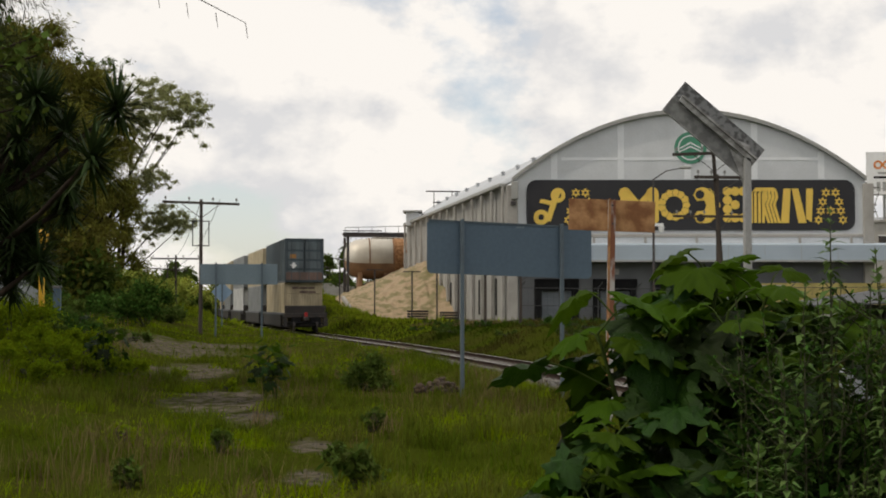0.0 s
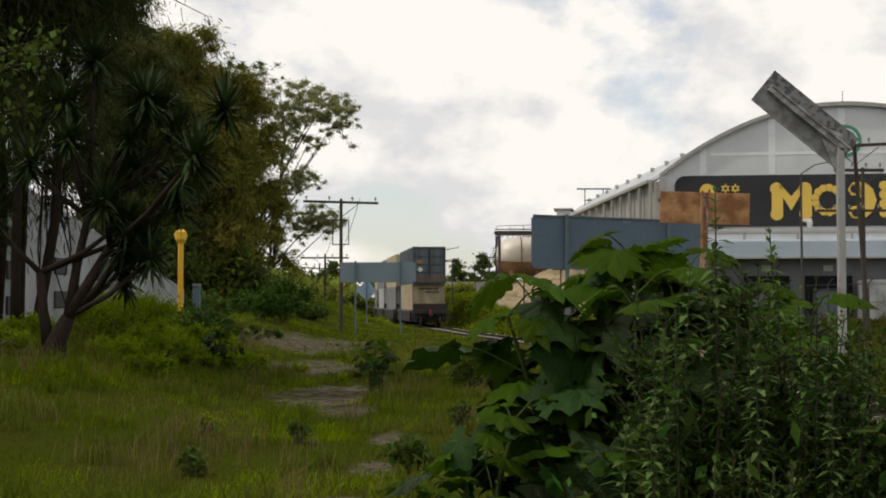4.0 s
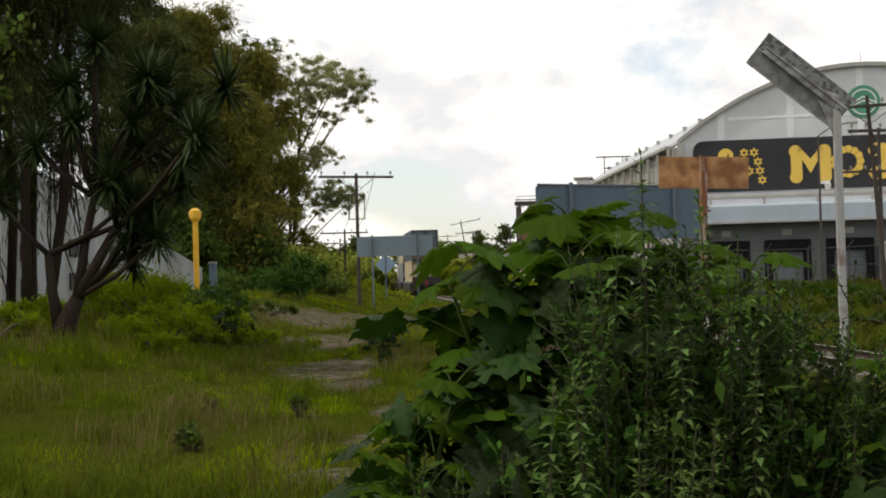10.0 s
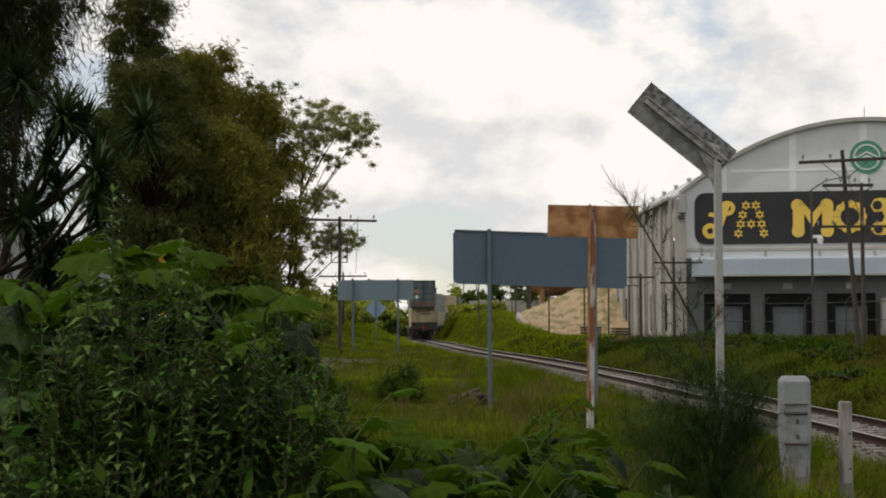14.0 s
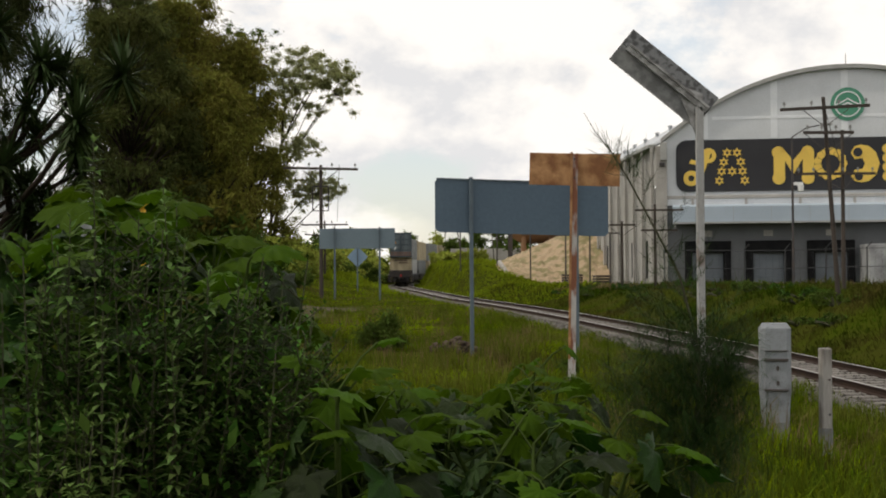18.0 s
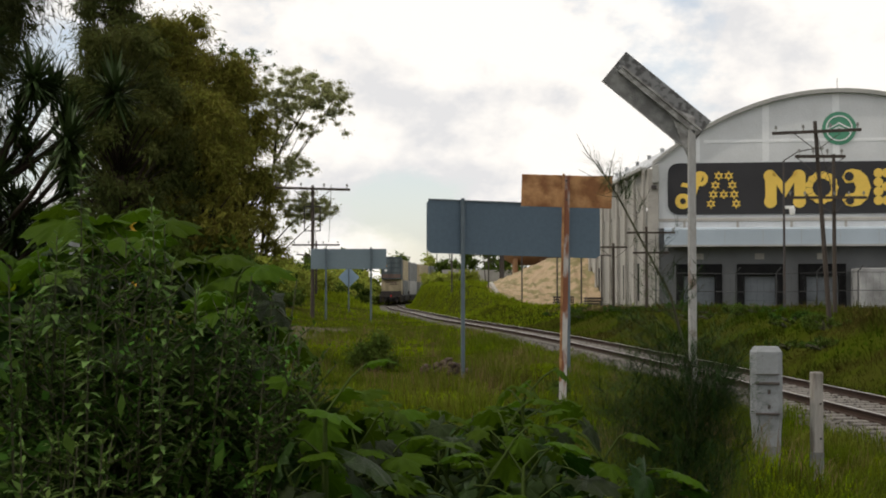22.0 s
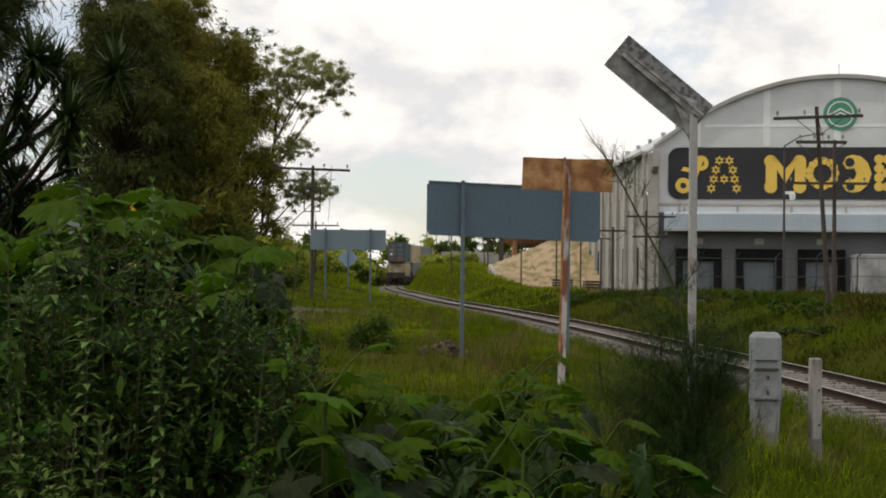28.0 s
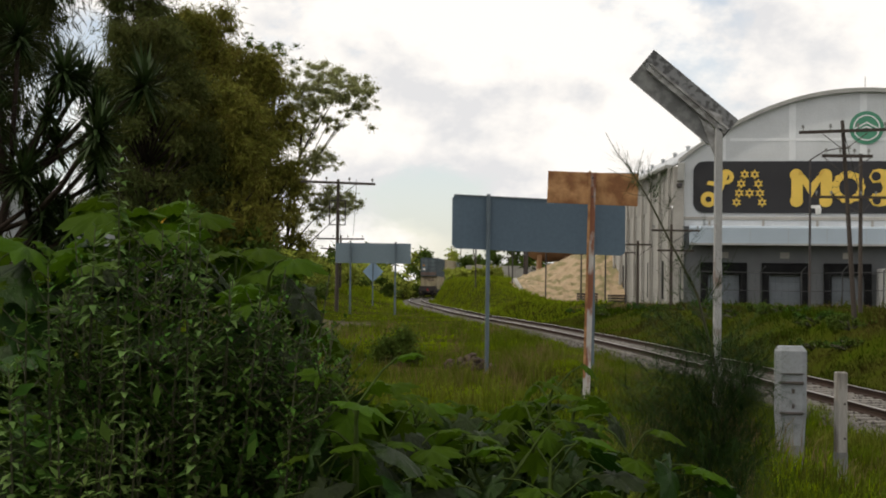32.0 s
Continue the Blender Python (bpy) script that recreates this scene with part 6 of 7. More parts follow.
        shrub(track_x(y) + rng.uniform(4, 8), y, rng.uniform(1.4, 3.2), rng.uniform(0.2, 0.5), M_SHRUB if k % 3 else M_SAGE, 3400, 0.045, 240 + k, "low green shrub on the grassy bank")
    for k in range(12):
        shrub(-27 + 1.25 * k + rng.normal() * 0.5, rng.uniform(72, 82), rng.uniform(3.5, 5), rng.uniform(3.2, 5.5), M_SHRUB if k % 5 else M_SUNTREE, 4200, 0.2, 500 + k, "tall dark bush under the casuarinas")
    # far trees closing the horizon
    for k in range(44):
        a = radians(-62 + 124 * k / 43)
        d = rng.uniform(300, 420)
        x, y = math.sin(a) * d, math.cos(a) * d
        hh = rng.uniform(6, 10)
        tree("far_tree", "distant green tree on the horizon", x, y, hh, 0.3, hh * 0.42, M_SHRUB if k % 3 else M_SUNSHRUB, 1500, 0.6, 300 + k, clumps=18, low=0.15, fat=1.6)
    for k in range(16):
        tree("far_tree", "distant green tree on the horizon", -42 + 5.2 * k + rng.normal(), rng.uniform(300, 335) if k < 9 else rng.uniform(430, 460), rng.uniform(6, 8.5), 0.25, 3.6, M_SUNSHRUB if k % 2 else M_SHRUB, 1800, 0.5, 560 + k, clumps=20, low=0.1, fat=1.7)
    for i, (x, y, hh) in enumerate(((9.5, 225, 8.5), (6.5, 235, 7.0), (13, 230, 7.5), (-2.0, 250, 6.0), (2.5, 240, 6.0))):
        tree("far_tree", "small round tree beyond the railway bank", x, y, hh, 0.2, 2.6, M_SHRUB, 3500, 0.28, 400 + i, clumps=22, low=0.25, fat=1.0)


build_shrubs()


# ==== grass ====
def bare(x, y):
    return min(((x - a) / c) ** 2 + ((y - b) / d) ** 2 for a, b, c, d in DIRT) + 0.9 * noise.noise((x * 0.9, y * 0.45, 5.0)) + 0.6 * noise.noise((x * 2.6, y * 1.3, 5.0))


def blades(name, label, spots, rng, length, width, mat, bend=0.35):
    """One object of many blades; spots: rows of x, y, z and a scale."""
    p = np.asarray(spots)
    n = len(p)
    a = rng.random(n) * 6.283
    d = np.stack([np.cos(a), np.sin(a), np.zeros(n)], 1)
    s = np.stack([-np.sin(a + 0.6), np.cos(a + 0.6), np.zeros(n)], 1)
    ln = (length * rng.uniform(0.5, 1.25, n) * p[:, 3])[:, None]
    lean = rng.uniform(0.1, 1.0, n)[:, None] * bend
    o = p[:, :3]
    up = np.array([0, 0, 1.0])
    w = width * rng.uniform(0.7, 1.3, n)[:, None] * np.sqrt(p[:, 3:4])
    mid = o + up * ln * 0.6 + d * lean * ln * 0.4
    tip = o + up * ln * (1 - 0.35 * lean) + d * lean * ln * 1.1
    v = np.stack([o - s * w, o + s * w, mid + s * w * 0.7, mid - s * w * 0.7, tip], 1).reshape(-1, 3)
    q = np.arange(n)[:, None] * 5
    f = np.concatenate([q + (0, 1, 2), q + (0, 2, 3), q + (3, 2, 4)], 1).reshape(-1, 3)
    ob = raw(name, v, f, mat)
    tagged(ob, label, "grass", kind="stuff")
    return ob


def scatter(rng, n, y0, y1, power, left, right, keep):
    out = []
    while len(out) < n:
        y = y0 + (y1 - y0) * rng.random() ** power
        x = rng.uniform(left(y), right(y))
        s = keep(x, y)
        if s > 0:
            out.append((x, y, land(x, y) - 0.02, s))
    return out


def build_grass():
    rng = np.random.default_rng(9)

    def lawn(x, y):
        if abs(x - track_x(y)) < 1.75:
            return 0
        if bare(x, y) < 0.45 + 0.7 * rng.random():
            return 0.4 if rng.random() < 0.2 else 0
        c = 0.5 + noise.noise((x * 0.5, y * 0.3, 0))
        if rng.random() > 0.5 + c:
            return 0
        return max(0.55, 0.35 + 1.1 * c * c) * (0.6 + 0.9 * rng.random() ** 2)

    def waste(x, y):
        return lawn(x, y) if x < track_x(y) + 2.2 or y > 100 else 0

    def bank(x, y):
        return lawn(x, y) if x > track_x(y) + 1.9 and y < 104 else 0

    left = lambda y: -4.2 - 0.37 * y
    right = lambda y: min(1.5 + 0.5 * y, 40)
    blades("grass", "short green grass on the waste ground", scatter(rng, 140000, 3.0, 36, 1.15, left, right, waste), rng, 0.11, 0.006, M_GRASS, 1.1)
    blades("grass_far", "green grass on the waste ground", scatter(rng, 75000, 30, 100, 1.2, left, right, waste), rng, 0.15, 0.018, M_GRASS, 0.9)
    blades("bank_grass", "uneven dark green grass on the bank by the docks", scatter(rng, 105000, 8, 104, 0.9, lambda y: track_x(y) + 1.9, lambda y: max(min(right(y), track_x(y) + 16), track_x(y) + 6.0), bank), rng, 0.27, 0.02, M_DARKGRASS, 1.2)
    # Sunshine on the far bank comes from the blade colour.
    blades("sunny_bank_grass", "grass on the far railway bank in a sunlit green", scatter(rng, 60000, 80, 190, 1.0, lambda y: track_x(y) - 9, lambda y: track_x(y) + 11, lawn), rng, 0.3, 0.04, M_BANKGRASS, 0.8)

    def seedy(x, y):
        if abs(x - track_x(y)) < 2.0 or bare(x, y) < 0.8 or x > track_x(y) + 2:
            return 0
        c = noise.noise((x * 0.55 + 7, y * 0.33, 2.0))
        return 0.7 + 0.9 * c if c + 0.3 * rng.random() > 0.27 else 0

    def tufts(x, y):
        """Rank grass in clumps, thinning out at their edges."""
        if abs(x - track_x(y)) < 2.0 or bare(x, y) < 0.9 or x > track_x(y):
            return 0
        c = noise.noise((x * 0.8 + 3, y * 0.45, 9.0)) + 0.5 * noise.noise((x * 2.1, y * 1.2, 4.0))
        return 0.45 + 1.2 * c if c > 0.08 + 0.25 * rng.random() else 0

    blades("seeding_grass", "taller brownish grass with seed heads in patches", scatter(rng, 9000, 12, 80, 1.2, left, right, seedy), rng, 0.36, 0.0034, M_DRYGRASS, 0.6)
    blades("tall_grass", "taller dark green grass in clumps", scatter(rng, 40000, 6, 70, 1.35, left, right, tufts), rng, 0.26, 0.0055, M_RANKGRASS, 0.75)

    def tussocks(n, y0, y1, power, wide, tall, per):
        """Rows of x, y, z and scale for blades that stand in separate domed tussocks."""
        out = []
        while len(out) < n * per:
            y = y0 + (y1 - y0) * rng.random() ** power
            x = rng.uniform(left(y), min(right(y), track_x(y) - 2.2))
            if bare(x, y) < 0.75 or noise.noise((x * 0.6, y * 0.4, 12.0)) < -0.15:
                continue
            r, g = wide * rng.uniform(0.4, 1.3), tall * rng.uniform(0.55, 1.25)
            z = land(x, y)
            for q in rng.normal(size=(per, 2)) * 0.45:
                out.append((x + q[0] * r, y + q[1] * r, z - 0.02, g * max(0.3, 1.1 - 0.55 * (q @ q))))
        return out

    blades("grass_tussocks", "dense rank green grass tussocks on the waste ground", tussocks(560, 7, 44, 1.2, 0.42, 1.0, 80), rng, 0.34, 0.0055, M_RANKGRASS, 0.8)
    blades("bright_tussocks", "soft bright green grass tussocks on the waste ground", tussocks(420, 6, 36, 1.2, 0.5, 0.8, 80), rng, 0.24, 0.006, M_GRASS, 1.0)
    blades("seeding_tussocks", "pale pinkish-brown seeding grass tussocks", tussocks(170, 9, 44, 1.1, 0.5, 1.0, 45), rng, 0.38, 0.003, M_DRYGRASS, 0.7)

    def verge(x, y):
        d = track_x(y) - x
        if d < 1.3 + 0.35 * noise.noise((x, y * 0.4, 6.0)):
            return 0
        return (0.65 + 0.6 * rng.random()) * (0.75 + 0.7 * noise.noise((x * 0.7, y * 0.3, 8.0)))

    def dry(x, y):
        return 0.5 + 0.6 * rng.random() if noise.noise((x * 0.5, y * 0.5, 21.0)) > -0.1 else 0

    blades("dry_grass", "dry tan grass along the foot of the loading docks", scatter(rng, 7000, 74, 88, 1.0, lambda y: track_x(y) + 5.5, lambda y: track_x(y) + 20, dry), rng, 0.42, 0.016, M_DRYGRASS, 0.8)
    blades("verge_grass", "tall green grass beside the ballast", scatter(rng, 60000, 8, 98, 1.2, lambda y: track_x(y) - 2.4 - 0.03 * y, lambda y: track_x(y) - 1.2, verge), rng, 0.27, 0.009, M_RANKGRASS, 0.7)

    def near_posts(x, y):
        return 0.6 + 0.6 * rng.random() if abs(x - track_x(y)) > 1.7 and not (2.8 < x < 4.0 and 12.6 < y < 14.4) else 0

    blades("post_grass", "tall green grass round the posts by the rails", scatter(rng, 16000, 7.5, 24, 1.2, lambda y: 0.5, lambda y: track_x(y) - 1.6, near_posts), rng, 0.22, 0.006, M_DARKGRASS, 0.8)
    # loose stones on the trodden ground
    spots = []
    while len(spots) < 900:
        a, b, c, d = DIRT[int(rng.integers(0, len(DIRT)))]
        x, y = a + rng.normal() * c * 0.6, b + rng.normal() * d * 0.6
        if bare(x, y) < 1.0:
            spots.append((x, y, land(x, y)))
    p = np.asarray(spots)
    r = 0.006 + 0.03 * rng.random(len(p)) ** 3
    corners = np.array([(1, 0, 0), (0, 1, 0), (-1, 0, 0), (0, -1, 0), (0, 0, 0.7), (0, 0, -0.5)])
    v = (p[:, None, :] + corners[None] * r[:, None, None] * rng.uniform(0.6, 1.3, (len(p), 6, 1))).reshape(-1, 3)
    q = np.arange(len(p))[:, None] * 6
    f = np.concatenate([q + t for t in ((0, 1, 4), (1, 2, 4), (2, 3, 4), (3, 0, 4), (1, 0, 5), (2, 1, 5), (3, 2, 5), (0, 3, 5))], 1).reshape(-1, 3)
    tagged(raw("loose_stones", v, f, M_PEBBLE), "small grey-brown stones on trodden earth", "stones", kind="stuff")


build_grass()

# ==== plants close to the camera ====
def lobed_leaf(rng, lobes=5):
    """A palmate leaf: petiole at the origin, blade along +y; toothed lobes, waved and drooping towards the edge."""
    outline = (0.68, 0.86, 0.84, 1.1, 0.90, 0.80)
    pts, n = [], lobes * 6
    for k in range(n + 1):
        a = radians(-158 + 316 * k / n)
        r = outline[k % 6] * (1 - 0.3 * (abs(a) / 2.8) ** 1.4) * rng.uniform(0.88, 1.1)
        pts.append((math.sin(a) * r * 0.5, 0.2 + math.cos(a) * r * 0.5))
    m = len(pts)
    tilt, roll = rng.uniform(0.2, 0.9), rng.uniform(-0.35, 0.35)

    def sag(x, y, k, out):
        q = x * x + (y - 0.16) ** 2
        return -0.5 * q * (0.7 + tilt) + roll * x * abs(x) + (0.05 if k % 6 == 3 else -0.045 if k % 6 == 0 else 0.0) * out + rng.normal() * 0.02 * out

    verts = [(0, 0.16, 0.0)]
    for f in (0.4, 0.72, 1.0):
        verts += [(x * f, 0.16 + (y - 0.16) * f, sag(x * f, 0.16 + (y - 0.16) * f, k, f)) for k, (x, y) in enumerate(pts)]
    faces = [(0, 1 + k, 2 + k) for k in range(m - 1)]
    for g in (0, m):
        for k in range(m - 1):
            a = 1 + g + k
            faces += [(a, a + m, a + m + 1), (a, a + m + 1, a + 1)]
    return verts, faces


LEAVES = []


def leaf_meshes():
    rng = np.random.default_rng(77)
    for k in range(5):
        v, f = lobed_leaf(rng, 5 if k < 3 else 7)
        ob = raw("leaf", v, f, M_MALLOW if k < 4 else M_YOUNG, smooth=True)
        LEAVES.append(ob.data)
        bpy.data.objects.remove(ob)


M_YOUNG = material("young_lobed_leaf", (0.045, 0.088, 0.004), 0.6, other=(0.034, 0.070, 0.005), scale=4, fine=60, bump=0.2, per="object", jitter=0.2, translucent=0.4, spec=0.06)
leaf_meshes()


def mallow(x, y, stems, seed, label, size=0.35):
    """stems: rows of (tip x, tip y, tip z, number of leaves), in the plant's own space but for z, which is the height over the sea of grass."""
    rng = np.random.default_rng(seed)
    h = land(x, y)
    t = thing("mallow_plant", label, "plant", (x, y, h))
    for sx, sy, sz, n in stems:
        n = int(n * 1.9)
        top = Vector((sx, sy, sz - h))
        foot = Vector((sx * 0.25 + rng.normal() * 0.05, sy * 0.25, -0.1))
        bow = Vector((sx * 0.45, sy * 0.45, top.z * 0.6))
        pts = [foot, foot.lerp(bow, 0.6), bow, bow.lerp(top, 0.55) + Vector((0, 0, 0.03)), top]
        bm = bmesh.new()
        chain(bm, pts, [0.017, 0.015, 0.013, 0.010, 0.005], 7)
        joints = []
        for k in range(n):
            f = 1.0 - 0.8 * (k / n) ** 1.1
            i = min(int(f * 4), 3)
            p = pts[i].lerp(pts[i + 1], f * 4 - i)
            a = k * 2.4 + rng.normal() * 0.4
            el = rng.uniform(0.1, 0.9) if k > 2 else rng.uniform(0.6, 1.2)
            reach = rng.uniform(0.08, 0.26) * (0.5 if k < 3 else 1)
            q = p + Vector((math.cos(a) * reach, math.sin(a) * reach, reach * el))
            chain(bm, [p, p.lerp(q, 0.6) + Vector((0, 0, 0.015)), q], [0.004, 0.0035, 0.003], 4)
            s = size * rng.uniform(0.7, 1.15) * (0.66 + 0.09 * k if k < 4 else 1.0)
            joints.append((q, a, s, k))
        part("stem", bm, M_GREENSTEM, t)
        for q, a, s, k in joints:
            me = LEAVES[4] if k < 4 else LEAVES[int(rng.integers(0, 4))]
            ob = new("leaf", me)
            ob.parent = t
            tilt = rng.uniform(-72, -5) + (30 if k < 3 else 0)
            ob.matrix_basis = Matrix.Translation(q) @ pose(0, 0, 0, 0, 0, math.degrees(a) - 90) @ pose(0, 0, 0, tilt, rng.uniform(-25, 25), 0) @ Matrix.Diagonal((s, s, s, 1))
    return t


def downy_plant(x, y, stems, seed, label, leaf=0.06, mat=None, fill=(), shoots=0, gap=0.042):
    """Stems set with pointed leaves in crossed pairs; side shoots that each end in a rosette."""
    rng = np.random.default_rng(seed)
    h = land(x, y)
    t = thing("sage_shrub", label, "shrub", (x, y, h))
    bm = bmesh.new()
    verts, faces = [], []

    def blade(p, d, s):
        w = d.cross(Vector((0, 0, 1)))
        if w.length < 0.05:
            w = Vector((1, 0, 0))
        w = w.normalized() * s * 0.17
        up = w.cross(d).normalized() * s
        b = len(verts)
        verts.extend([tuple(p), tuple(p + d * s * 0.42 + w + up * 0.03), tuple(p + d * s * 0.5 - up * 0.02), tuple(p + d * s * 0.42 - w + up * 0.03), tuple(p + d * s - Vector((0, 0, 0.22 * s)))])
        faces.extend([(b, b + 1, b + 2), (b, b + 2, b + 3), (b + 1, b + 4, b + 2), (b + 2, b + 4, b + 3)])

    def shoot(pts, gap, s, bare_foot):
        """Pairs of leaves along a stem, from the tip down, the topmost small and upright."""
        ln = sum((b - a).length for a, b in zip(pts, pts[1:]))
        nodes = max(4, int(ln * (1 - bare_foot) / gap))
        for k in range(nodes):
            f = (1 - k * gap / ln) * (len(pts) - 1)
            i = max(0, min(int(f), len(pts) - 2))
            p = pts[i].lerp(pts[i + 1], f - i)
            turn = k * 1.57 + rng.normal() * 0.25
            big = min(1.0, 0.55 + k * 0.12)
            for e in range(5 if k > 1 else 3):
                a = turn + e * (1.257 if k > 1 else 2.09) + rng.normal() * 0.2
                el = max(0.05, 1.0 - 0.2 * k) + rng.normal() * 0.22
                blade(p, Vector((math.cos(a) * math.cos(el), math.sin(a) * math.cos(el), math.sin(el))), s * big * rng.uniform(0.7, 1.2))

    for sx, sy, sz, ox, oy in stems:
        top = Vector((sx, sy, sz - h))
        foot = Vector((ox, oy, -0.1))
        mid = foot.lerp(top, 0.5) + Vector((rng.normal() * 0.05 + (top.x - foot.x) * 0.22, rng.normal() * 0.05, -0.02))
        pts = [foot, foot.lerp(mid, 0.5), mid, mid.lerp(top, 0.5), top]
        chain(bm, pts, [0.007, 0.006, 0.005, 0.004, 0.002], 5)
        shoot(pts, gap, leaf, 0.25)
        for k in range(shoots):
            f = 0.45 + 0.5 * rng.random()
            i = min(int(f * 4), 3)
            p = pts[i].lerp(pts[i + 1], f * 4 - i)
            a, ln = rng.random() * 6.28, rng.uniform(0.09, 0.24) * (1.25 - 0.6 * f)
            q = p + Vector((math.cos(a), math.sin(a), rng.uniform(0.5, 1.1))) * ln
            arm = [p, p.lerp(q, 0.5) - Vector((0, 0, 0.01)), q]
            chain(bm, arm, [0.003, 0.0025, 0.0015], 4)
            shoot(arm, 0.036, leaf * 0.85, 0.1)
    part("branching_stem", bm, M_STEM, t)
    raw("foliage", verts, faces, mat or M_SAGE, t, smooth=True)
    if fill:
        v, f = leaf_cloud(rng, [c for c, r in fill], [r for c, r in fill], 22000, 0.036, 0.2, 0.42, 1.0)
        raw("inner_foliage", v, f, M_SAGE, t)
    return t


def build_front():
    rng = np.random.default_rng(12)
    # big lobed plants behind the downy shrub
    mallow(-1.5, 5.0, [(0.16, -0.2, 2.18, 6), (0.3, 0.15, 2.22, 6), (-0.3, -0.1, 2.1, 7), (-0.2, 0.05, 2.2, 7), (-0.06, -0.05, 2.05, 10), (0.06, 0.1, 2.24, 12), (0.22, 0.1, 2.3, 12), (0.36, -0.05, 2.24, 10), (-0.12, -0.15, 1.8, 10), (0.1, -0.25, 1.9, 10), (-0.26, -0.2, 1.55, 9), (-0.38, -0.15, 1.35, 9), (0.05, -0.35, 1.6, 9), (0.3, -0.25, 1.75, 9)], 1, "large mallow plant with broad lobed green leaves")
    mallow(-0.93, 5.05, [(0.2, -0.35, 2.12, 5), (0.02, 0.0, 2.18, 9), (0.1, 0.1, 2.13, 9), (-0.14, 0.2, 2.1, 8), (0.08, -0.1, 1.85, 7), (-0.06, -0.2, 1.9, 8)], 2, "large mallow plant with broad lobed green leaves")
    mallow(-2.0, 4.6, [(0.05, 0.0, 1.62, 7), (0.22, 0.1, 1.75, 7), (-0.1, -0.05, 1.48, 7), (-0.22, -0.1, 1.36, 6), (0.1, -0.2, 1.4, 6)], 3, "low mallow plant with lobed leaves", 0.3)
    # loose leafy plants far out in the grass
    mallow(-3.0, 22.8, [(0.0, 0.0, 1.5, 7), (0.22, 0.0, 1.42, 6), (-0.2, 0.05, 1.3, 6), (0.1, -0.1, 1.15, 5)], 60, "loose leafy plant with drooping leaves in the grass", 0.26)
    mallow(-5.9, 25.3, [(0.0, 0.0, 1.95, 6), (0.2, 0.0, 1.7, 6), (-0.15, 0.0, 1.6, 5)], 61, "loose leafy plant with drooping leaves in the grass", 0.26)
    # low patch beside it
    for k in range(30):
        x, y = rng.uniform(-0.55, 0.45), rng.uniform(4.0, 6.8)
        z = 2.1 - (rng.uniform(215, 330)) / 2487 * (y + 0.1) - 0.06 * max(x, 0)
        mallow(x, y, [(rng.normal() * 0.12, rng.normal() * 0.1, z, 8), (rng.normal() * 0.15, rng.normal() * 0.12, z - 0.12, 7)], 20 + k, "low mallow plant with lobed leaves", 0.23)
    mallow(0.27, 5.2, [(0.0, 0.0, 1.68, 9), (0.1, 0.05, 1.64, 8), (-0.12, 0.0, 1.6, 7)], 50, "young mallow plant with bright top leaves", 0.2)
    # downy shrub in several clumps
    def crest(x):
        """Height of the shrub's outline across it."""
        return 2.3 - 0.55 * abs(x - 0.12) ** 1.25

    stems = []
    for k in range(72):
        x = rng.uniform(-0.26, 0.76)
        deep = rng.random() ** 1.2
        y = -0.3 + 0.6 * rng.random()
        z = crest(x) + 0.05 * rng.normal() - 0.8 * deep * (1 if y < 0.1 else 0.4)
        stems.append((x, y, z, 0.1 + (x - 0.1) * 0.35 + rng.normal() * 0.07, y * 0.4 + rng.normal() * 0.06))
    downy_plant(-1.17, 4.33, stems, 4, "dense upright shrub with small downy green leaves", 0.052, shoots=11, fill=[((0.0, 0.15, 0.75), 0.42), ((0.3, 0.15, 0.75), 0.42), ((0.1, 0.15, 0.35), 0.5), ((0.5, 0.15, 0.4), 0.4)])
    tall = [(0.0, 0.0, 2.5, 0.02, 0.0), (0.2, 0.1, 2.37, 0.16, 0.08), (-0.08, 0.02, 2.26, -0.05, 0.02), (0.28, 0.05, 2.18, 0.24, 0.05), (0.37, 0.0, 2.1, 0.33, 0.0), (0.45, 0.05, 2.03, 0.4, 0.05), (0.53, 0.1, 1.96, 0.48, 0.1), (-0.17, 0.0, 2.05, -0.14, 0.0), (0.08, -0.2, 2.0, 0.06, -0.16), (0.62, 0.0, 1.88, 0.56, 0.0), (-0.26, -0.25, 1.82, -0.24, -0.2), (-0.32, -0.2, 1.78, -0.3, -0.2), (0.3, -0.25, 1.85, 0.28, -0.2)]
    downy_plant(-1.16, 4.3, tall, 7, "tall leafy flower spikes above the shrub", 0.07, M_SPIKE, shoots=2, gap=0.03)
    stems = [(rng.normal() * 0.09, rng.normal() * 0.07, 1.72 - 0.12 * rng.random(), rng.normal() * 0.05, rng.normal() * 0.04) for k in range(12)]
    downy_plant(-1.1, 4.05, stems, 5, "pale tuft of downy leaves low in the shrub", 0.062, M_PALESAGE, shoots=2)
    stems = [(rng.uniform(-0.25, 0.2), rng.uniform(-0.2, 0.2), rng.uniform(1.2, 1.6), rng.uniform(-0.2, 0.15), rng.uniform(-0.15, 0.15)) for k in range(16)]
    downy_plant(-1.75, 4.2, stems, 6, "low shrub with small downy green leaves", 0.055, shoots=3)
    # feathery casuarina sapling
    t = thing("casuarina_sapling", "thin casuarina sapling with long feathery needles", "sapling", (0.98, 6.0, land(0.98, 6.0)))
    h = land(0.98, 6.0)
    bm = bmesh.new()
    spine = [Vector(p) for p in ((0.0, 0, -0.1), (0.02, 0, 0.7), (0.06, 0, 1.15), (-0.03, 0, 1.5), (-0.25, 0, 1.92), (-0.325, 0, 2.04), (-0.39, 0.01, 2.125), (-0.435, 0.01, 2.205))]
    chain(bm, spine, [0.009, 0.008, 0.007, 0.006, 0.004, 0.003, 0.002, 0.001], 6)
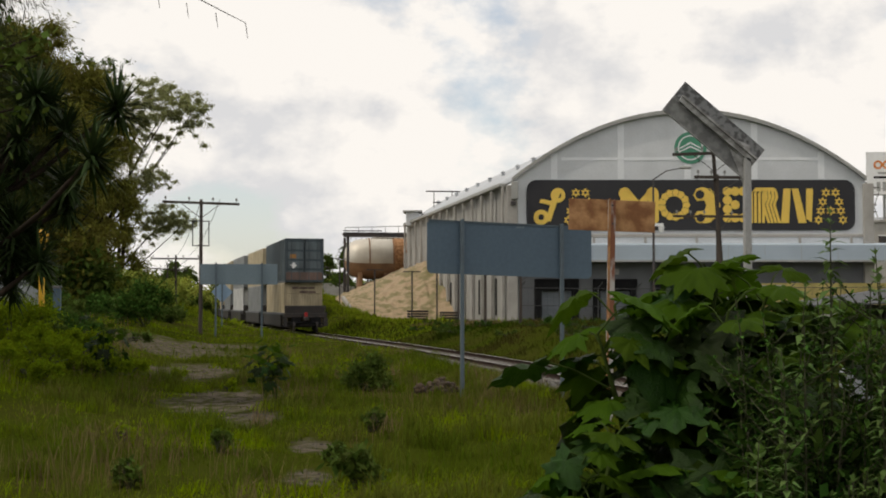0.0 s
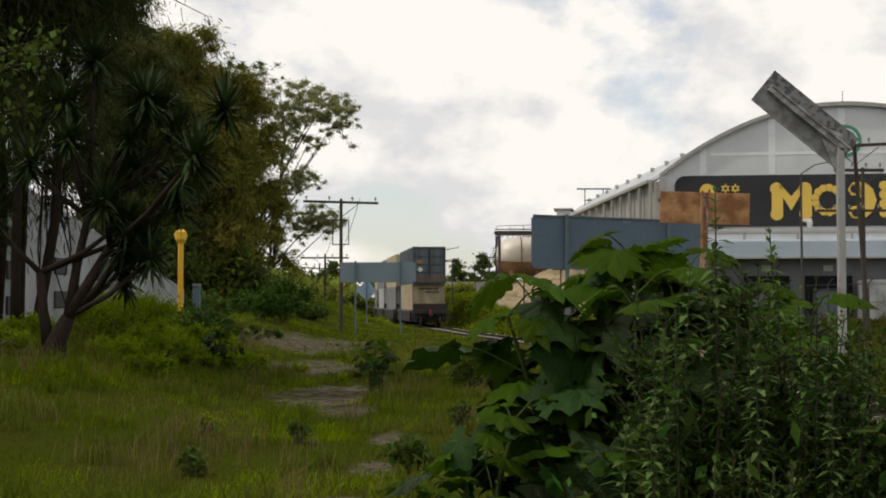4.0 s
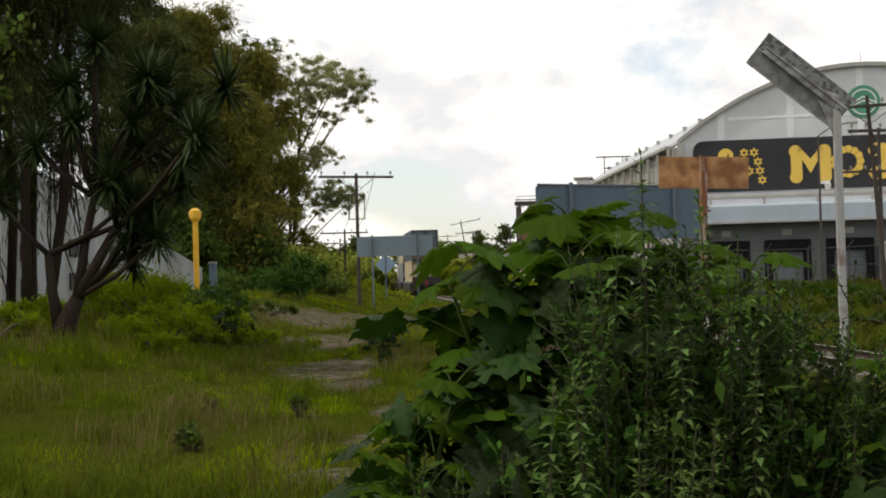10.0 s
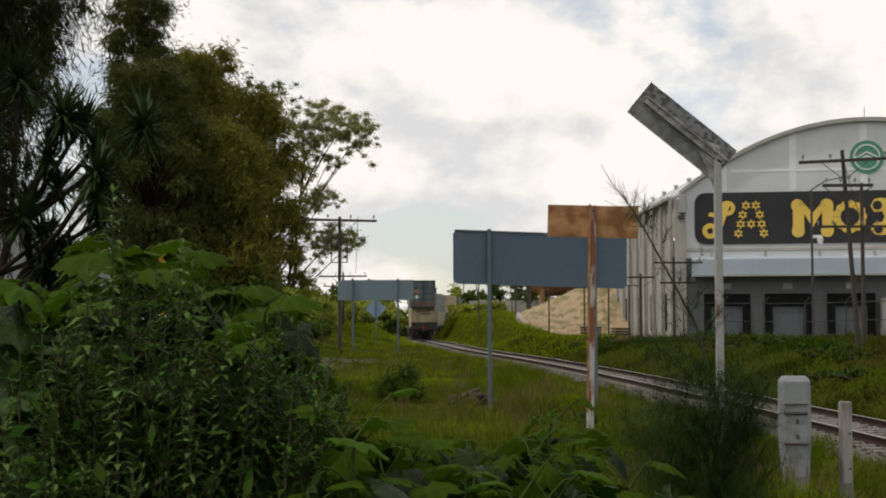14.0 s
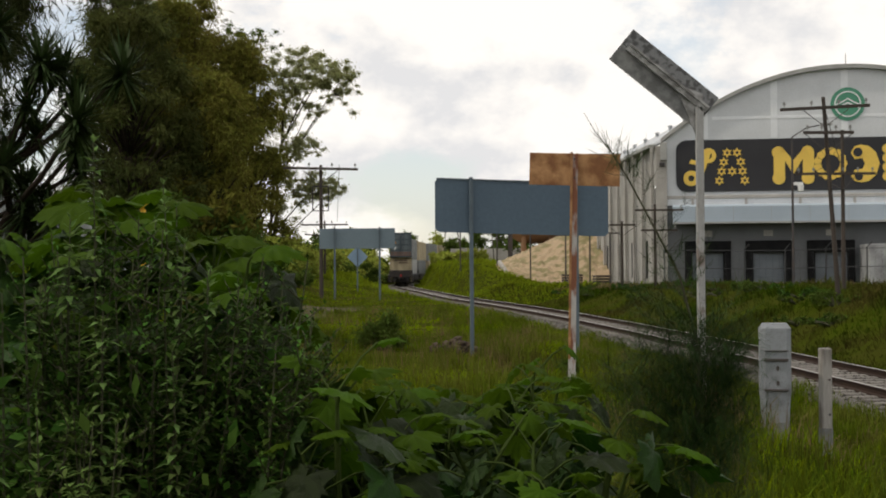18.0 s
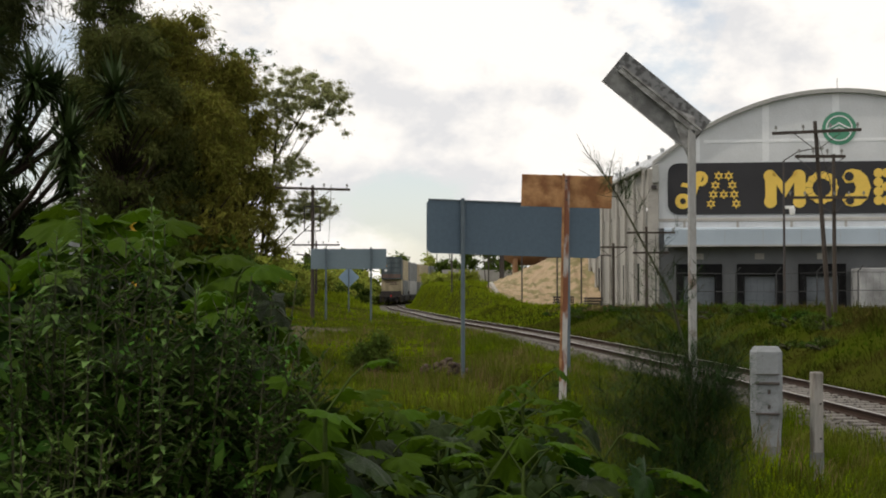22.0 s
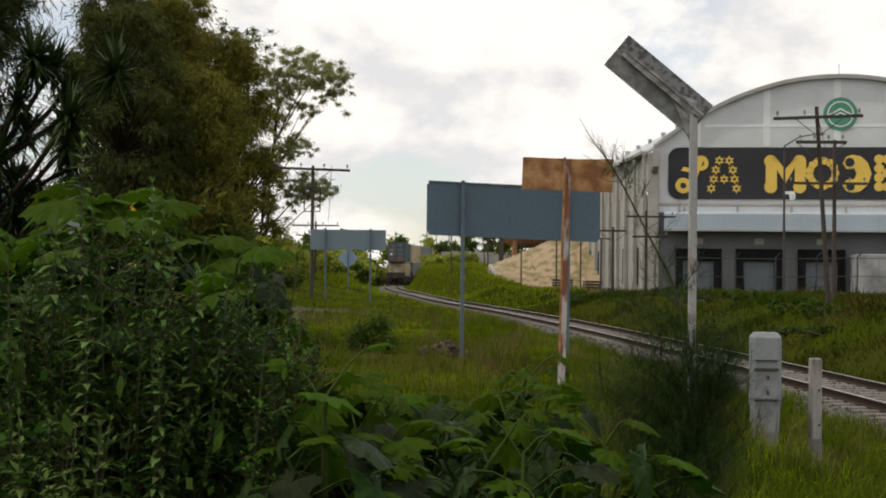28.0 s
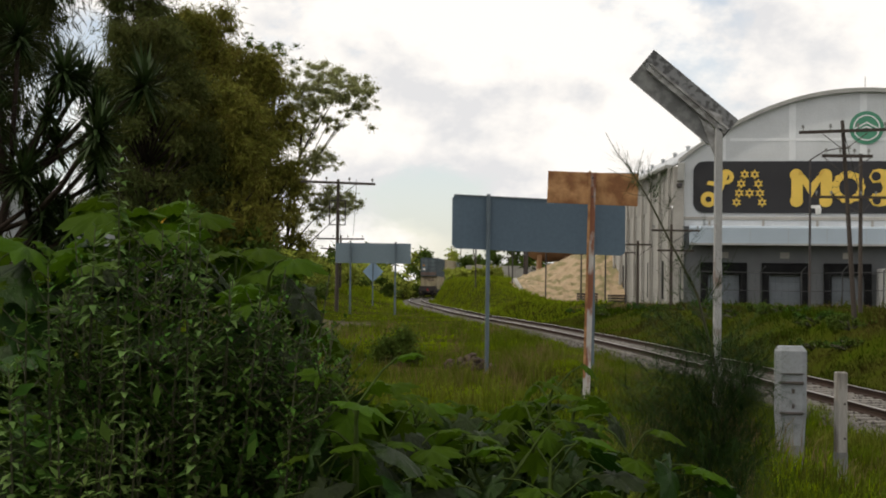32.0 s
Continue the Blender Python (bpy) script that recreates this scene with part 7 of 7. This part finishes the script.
    # bare twigs at the tip
    for f, dx, dz in ((0.05, -0.10, 0.02), (0.15, -0.03, 0.11), (0.3, 0.02, 0.10), (0.4, -0.12, 0.05), (0.55, -0.01, 0.09), (0.7, 0.01, 0.07), (0.8, -0.05, 0.05), (0.9, -0.01, 0.06)):
        p = spine[4].lerp(spine[6], f)
        q = p + Vector((dx, 0.02, dz))
        chain(bm, [p, p.lerp(q, 0.5) + Vector((0.008 if dx > -0.06 else 0, 0, -0.008)), q], [0.0016, 0.0012, 0.0006], 4)
    verts, faces = [], []
    for k in range(320):
        f = 0.04 + (0.37 if k % 4 else 0.9) * rng.random()
        i = min(int(f * 5), 4)
        p = spine[i].lerp(spine[i + 1], f * 5 - i)
        a = rng.random() * 6.28
        ln = (0.45 - 0.3 * f) * rng.uniform(0.6, 1.15) * (1 if f < 0.5 else 0.6)
        q = p + Vector((math.cos(a) * ln * (0.72 if math.cos(a) > 0 else 1.05), math.sin(a) * ln, ln * (rng.uniform(0.2, 0.9) if f < 0.5 else rng.uniform(0.3, 1.3))))
        chain(bm, [p, p.lerp(q, 0.5) + Vector((0, 0, 0.02)), q], [0.0012, 0.001, 0.0006], 3)
        for j in range(62 if f < 0.5 else 24):
            g = rng.uniform(0.25, 1.0)
            o = p.lerp(q, g)
            d = ((q - p).normalized() + Vector((rng.normal() * 0.5, rng.normal() * 0.5, rng.normal() * 0.4 - (0.35 if f < 0.5 else 0.0)))).normalized()
            l2 = rng.uniform(0.12, 0.26) * (1 if f < 0.5 else 0.6)
            w = Vector((-d.y, d.x, 0)).normalized() * 0.0013
            b = len(verts)
            verts += [tuple(o - w), tuple(o + w), tuple(o + d * l2 + Vector((0, 0, -0.03)))]
            faces.append((b, b + 1, b + 2))
    tagged(part("branching_stem", bm, M_STEM, t), kind="stuff")
    tagged(raw("needle_foliage", verts, faces, M_NEEDLE, t), kind="stuff")
    # bougainvillea hanging in from the side, with a bare twig
    x, y = -5.6, 8.2
    h = land(x, y)
    t = thing("bougainvillea", "overhanging flowering shrub with round leaves and red blossoms", "shrub", (x, y, h))
    bm = bmesh.new()
    ends = []
    for k in range(16):
        tip = Vector((rng.uniform(0.3, 1.35), rng.uniform(-0.6, 0.6), rng.uniform(2.3, 4.2)))
        pts = [Vector((0, 0, -0.2)), Vector((0.1, tip.y * 0.2, 1.6)), Vector((tip.x * 0.5, tip.y * 0.6, tip.z * 0.8 + 0.4)), tip]
        chain(bm, pts, [0.06, 0.04, 0.02, 0.005], 6)
        ends += [tuple(pts[2].lerp(tip, g)) for g in (0.3, 0.6, 0.8, 1.0)]
    tw = [Vector((px - x, py - y, pz - h)) for px, py, pz in ((-4.7, 7.4, 3.95), (-3.9, 6.5, 3.78), (-3.43, 6.2, 3.63), (-3.1, 6.17, 3.46))]
    chain(bm, [(tw[0].x - 0.6, tw[0].y + 0.5, tw[0].z - 0.25), *tw], [0.014, 0.010, 0.006, 0.0035, 0.0015], 5)
    for k in range(7):
        p = tw[1].lerp(tw[3], k / 6)
        rod(bm, p, p + Vector((0.01, 0, -0.07)), 0.002, 0.001, 4)
    part("branching_frame", bm, M_BARK, t)
    v, f = leaf_cloud(rng, ends, [0.2] * len(ends), 1500, 0.027, 0.3, 0.7, 1.0)
    raw("foliage", v, f, M_SHRUB, t)
    v, f = leaf_cloud(rng, [(1.25, 0.0, 3.55), (1.15, -0.1, 3.45), (0.9, 0.2, 3.8)], [0.06, 0.05, 0.06], 90, 0.035, 0, 0.8, 1.0)
    raw("blossom", v, f, M_RED, t)


M_SPIKE = material("spike_leaf", (0.115, 0.18, 0.055), 0.8, other=(0.07, 0.12, 0.03), scale=5, fine=60, bump=0.2, per="island", jitter=0.3, translucent=0.3, spec=0.06)
M_PALESAGE = material("pale_downy_leaf", (0.10, 0.155, 0.04), 0.8, other=(0.07, 0.115, 0.028), scale=5, fine=60, bump=0.2, per="island", jitter=0.3, translucent=0.25, spec=0.06)
M_NEEDLE = material("dark_needles", (0.026, 0.052, 0.014), 0.8, bump=0, per="island", jitter=0.4, translucent=0.2, spec=0.04)
build_front()

motions()
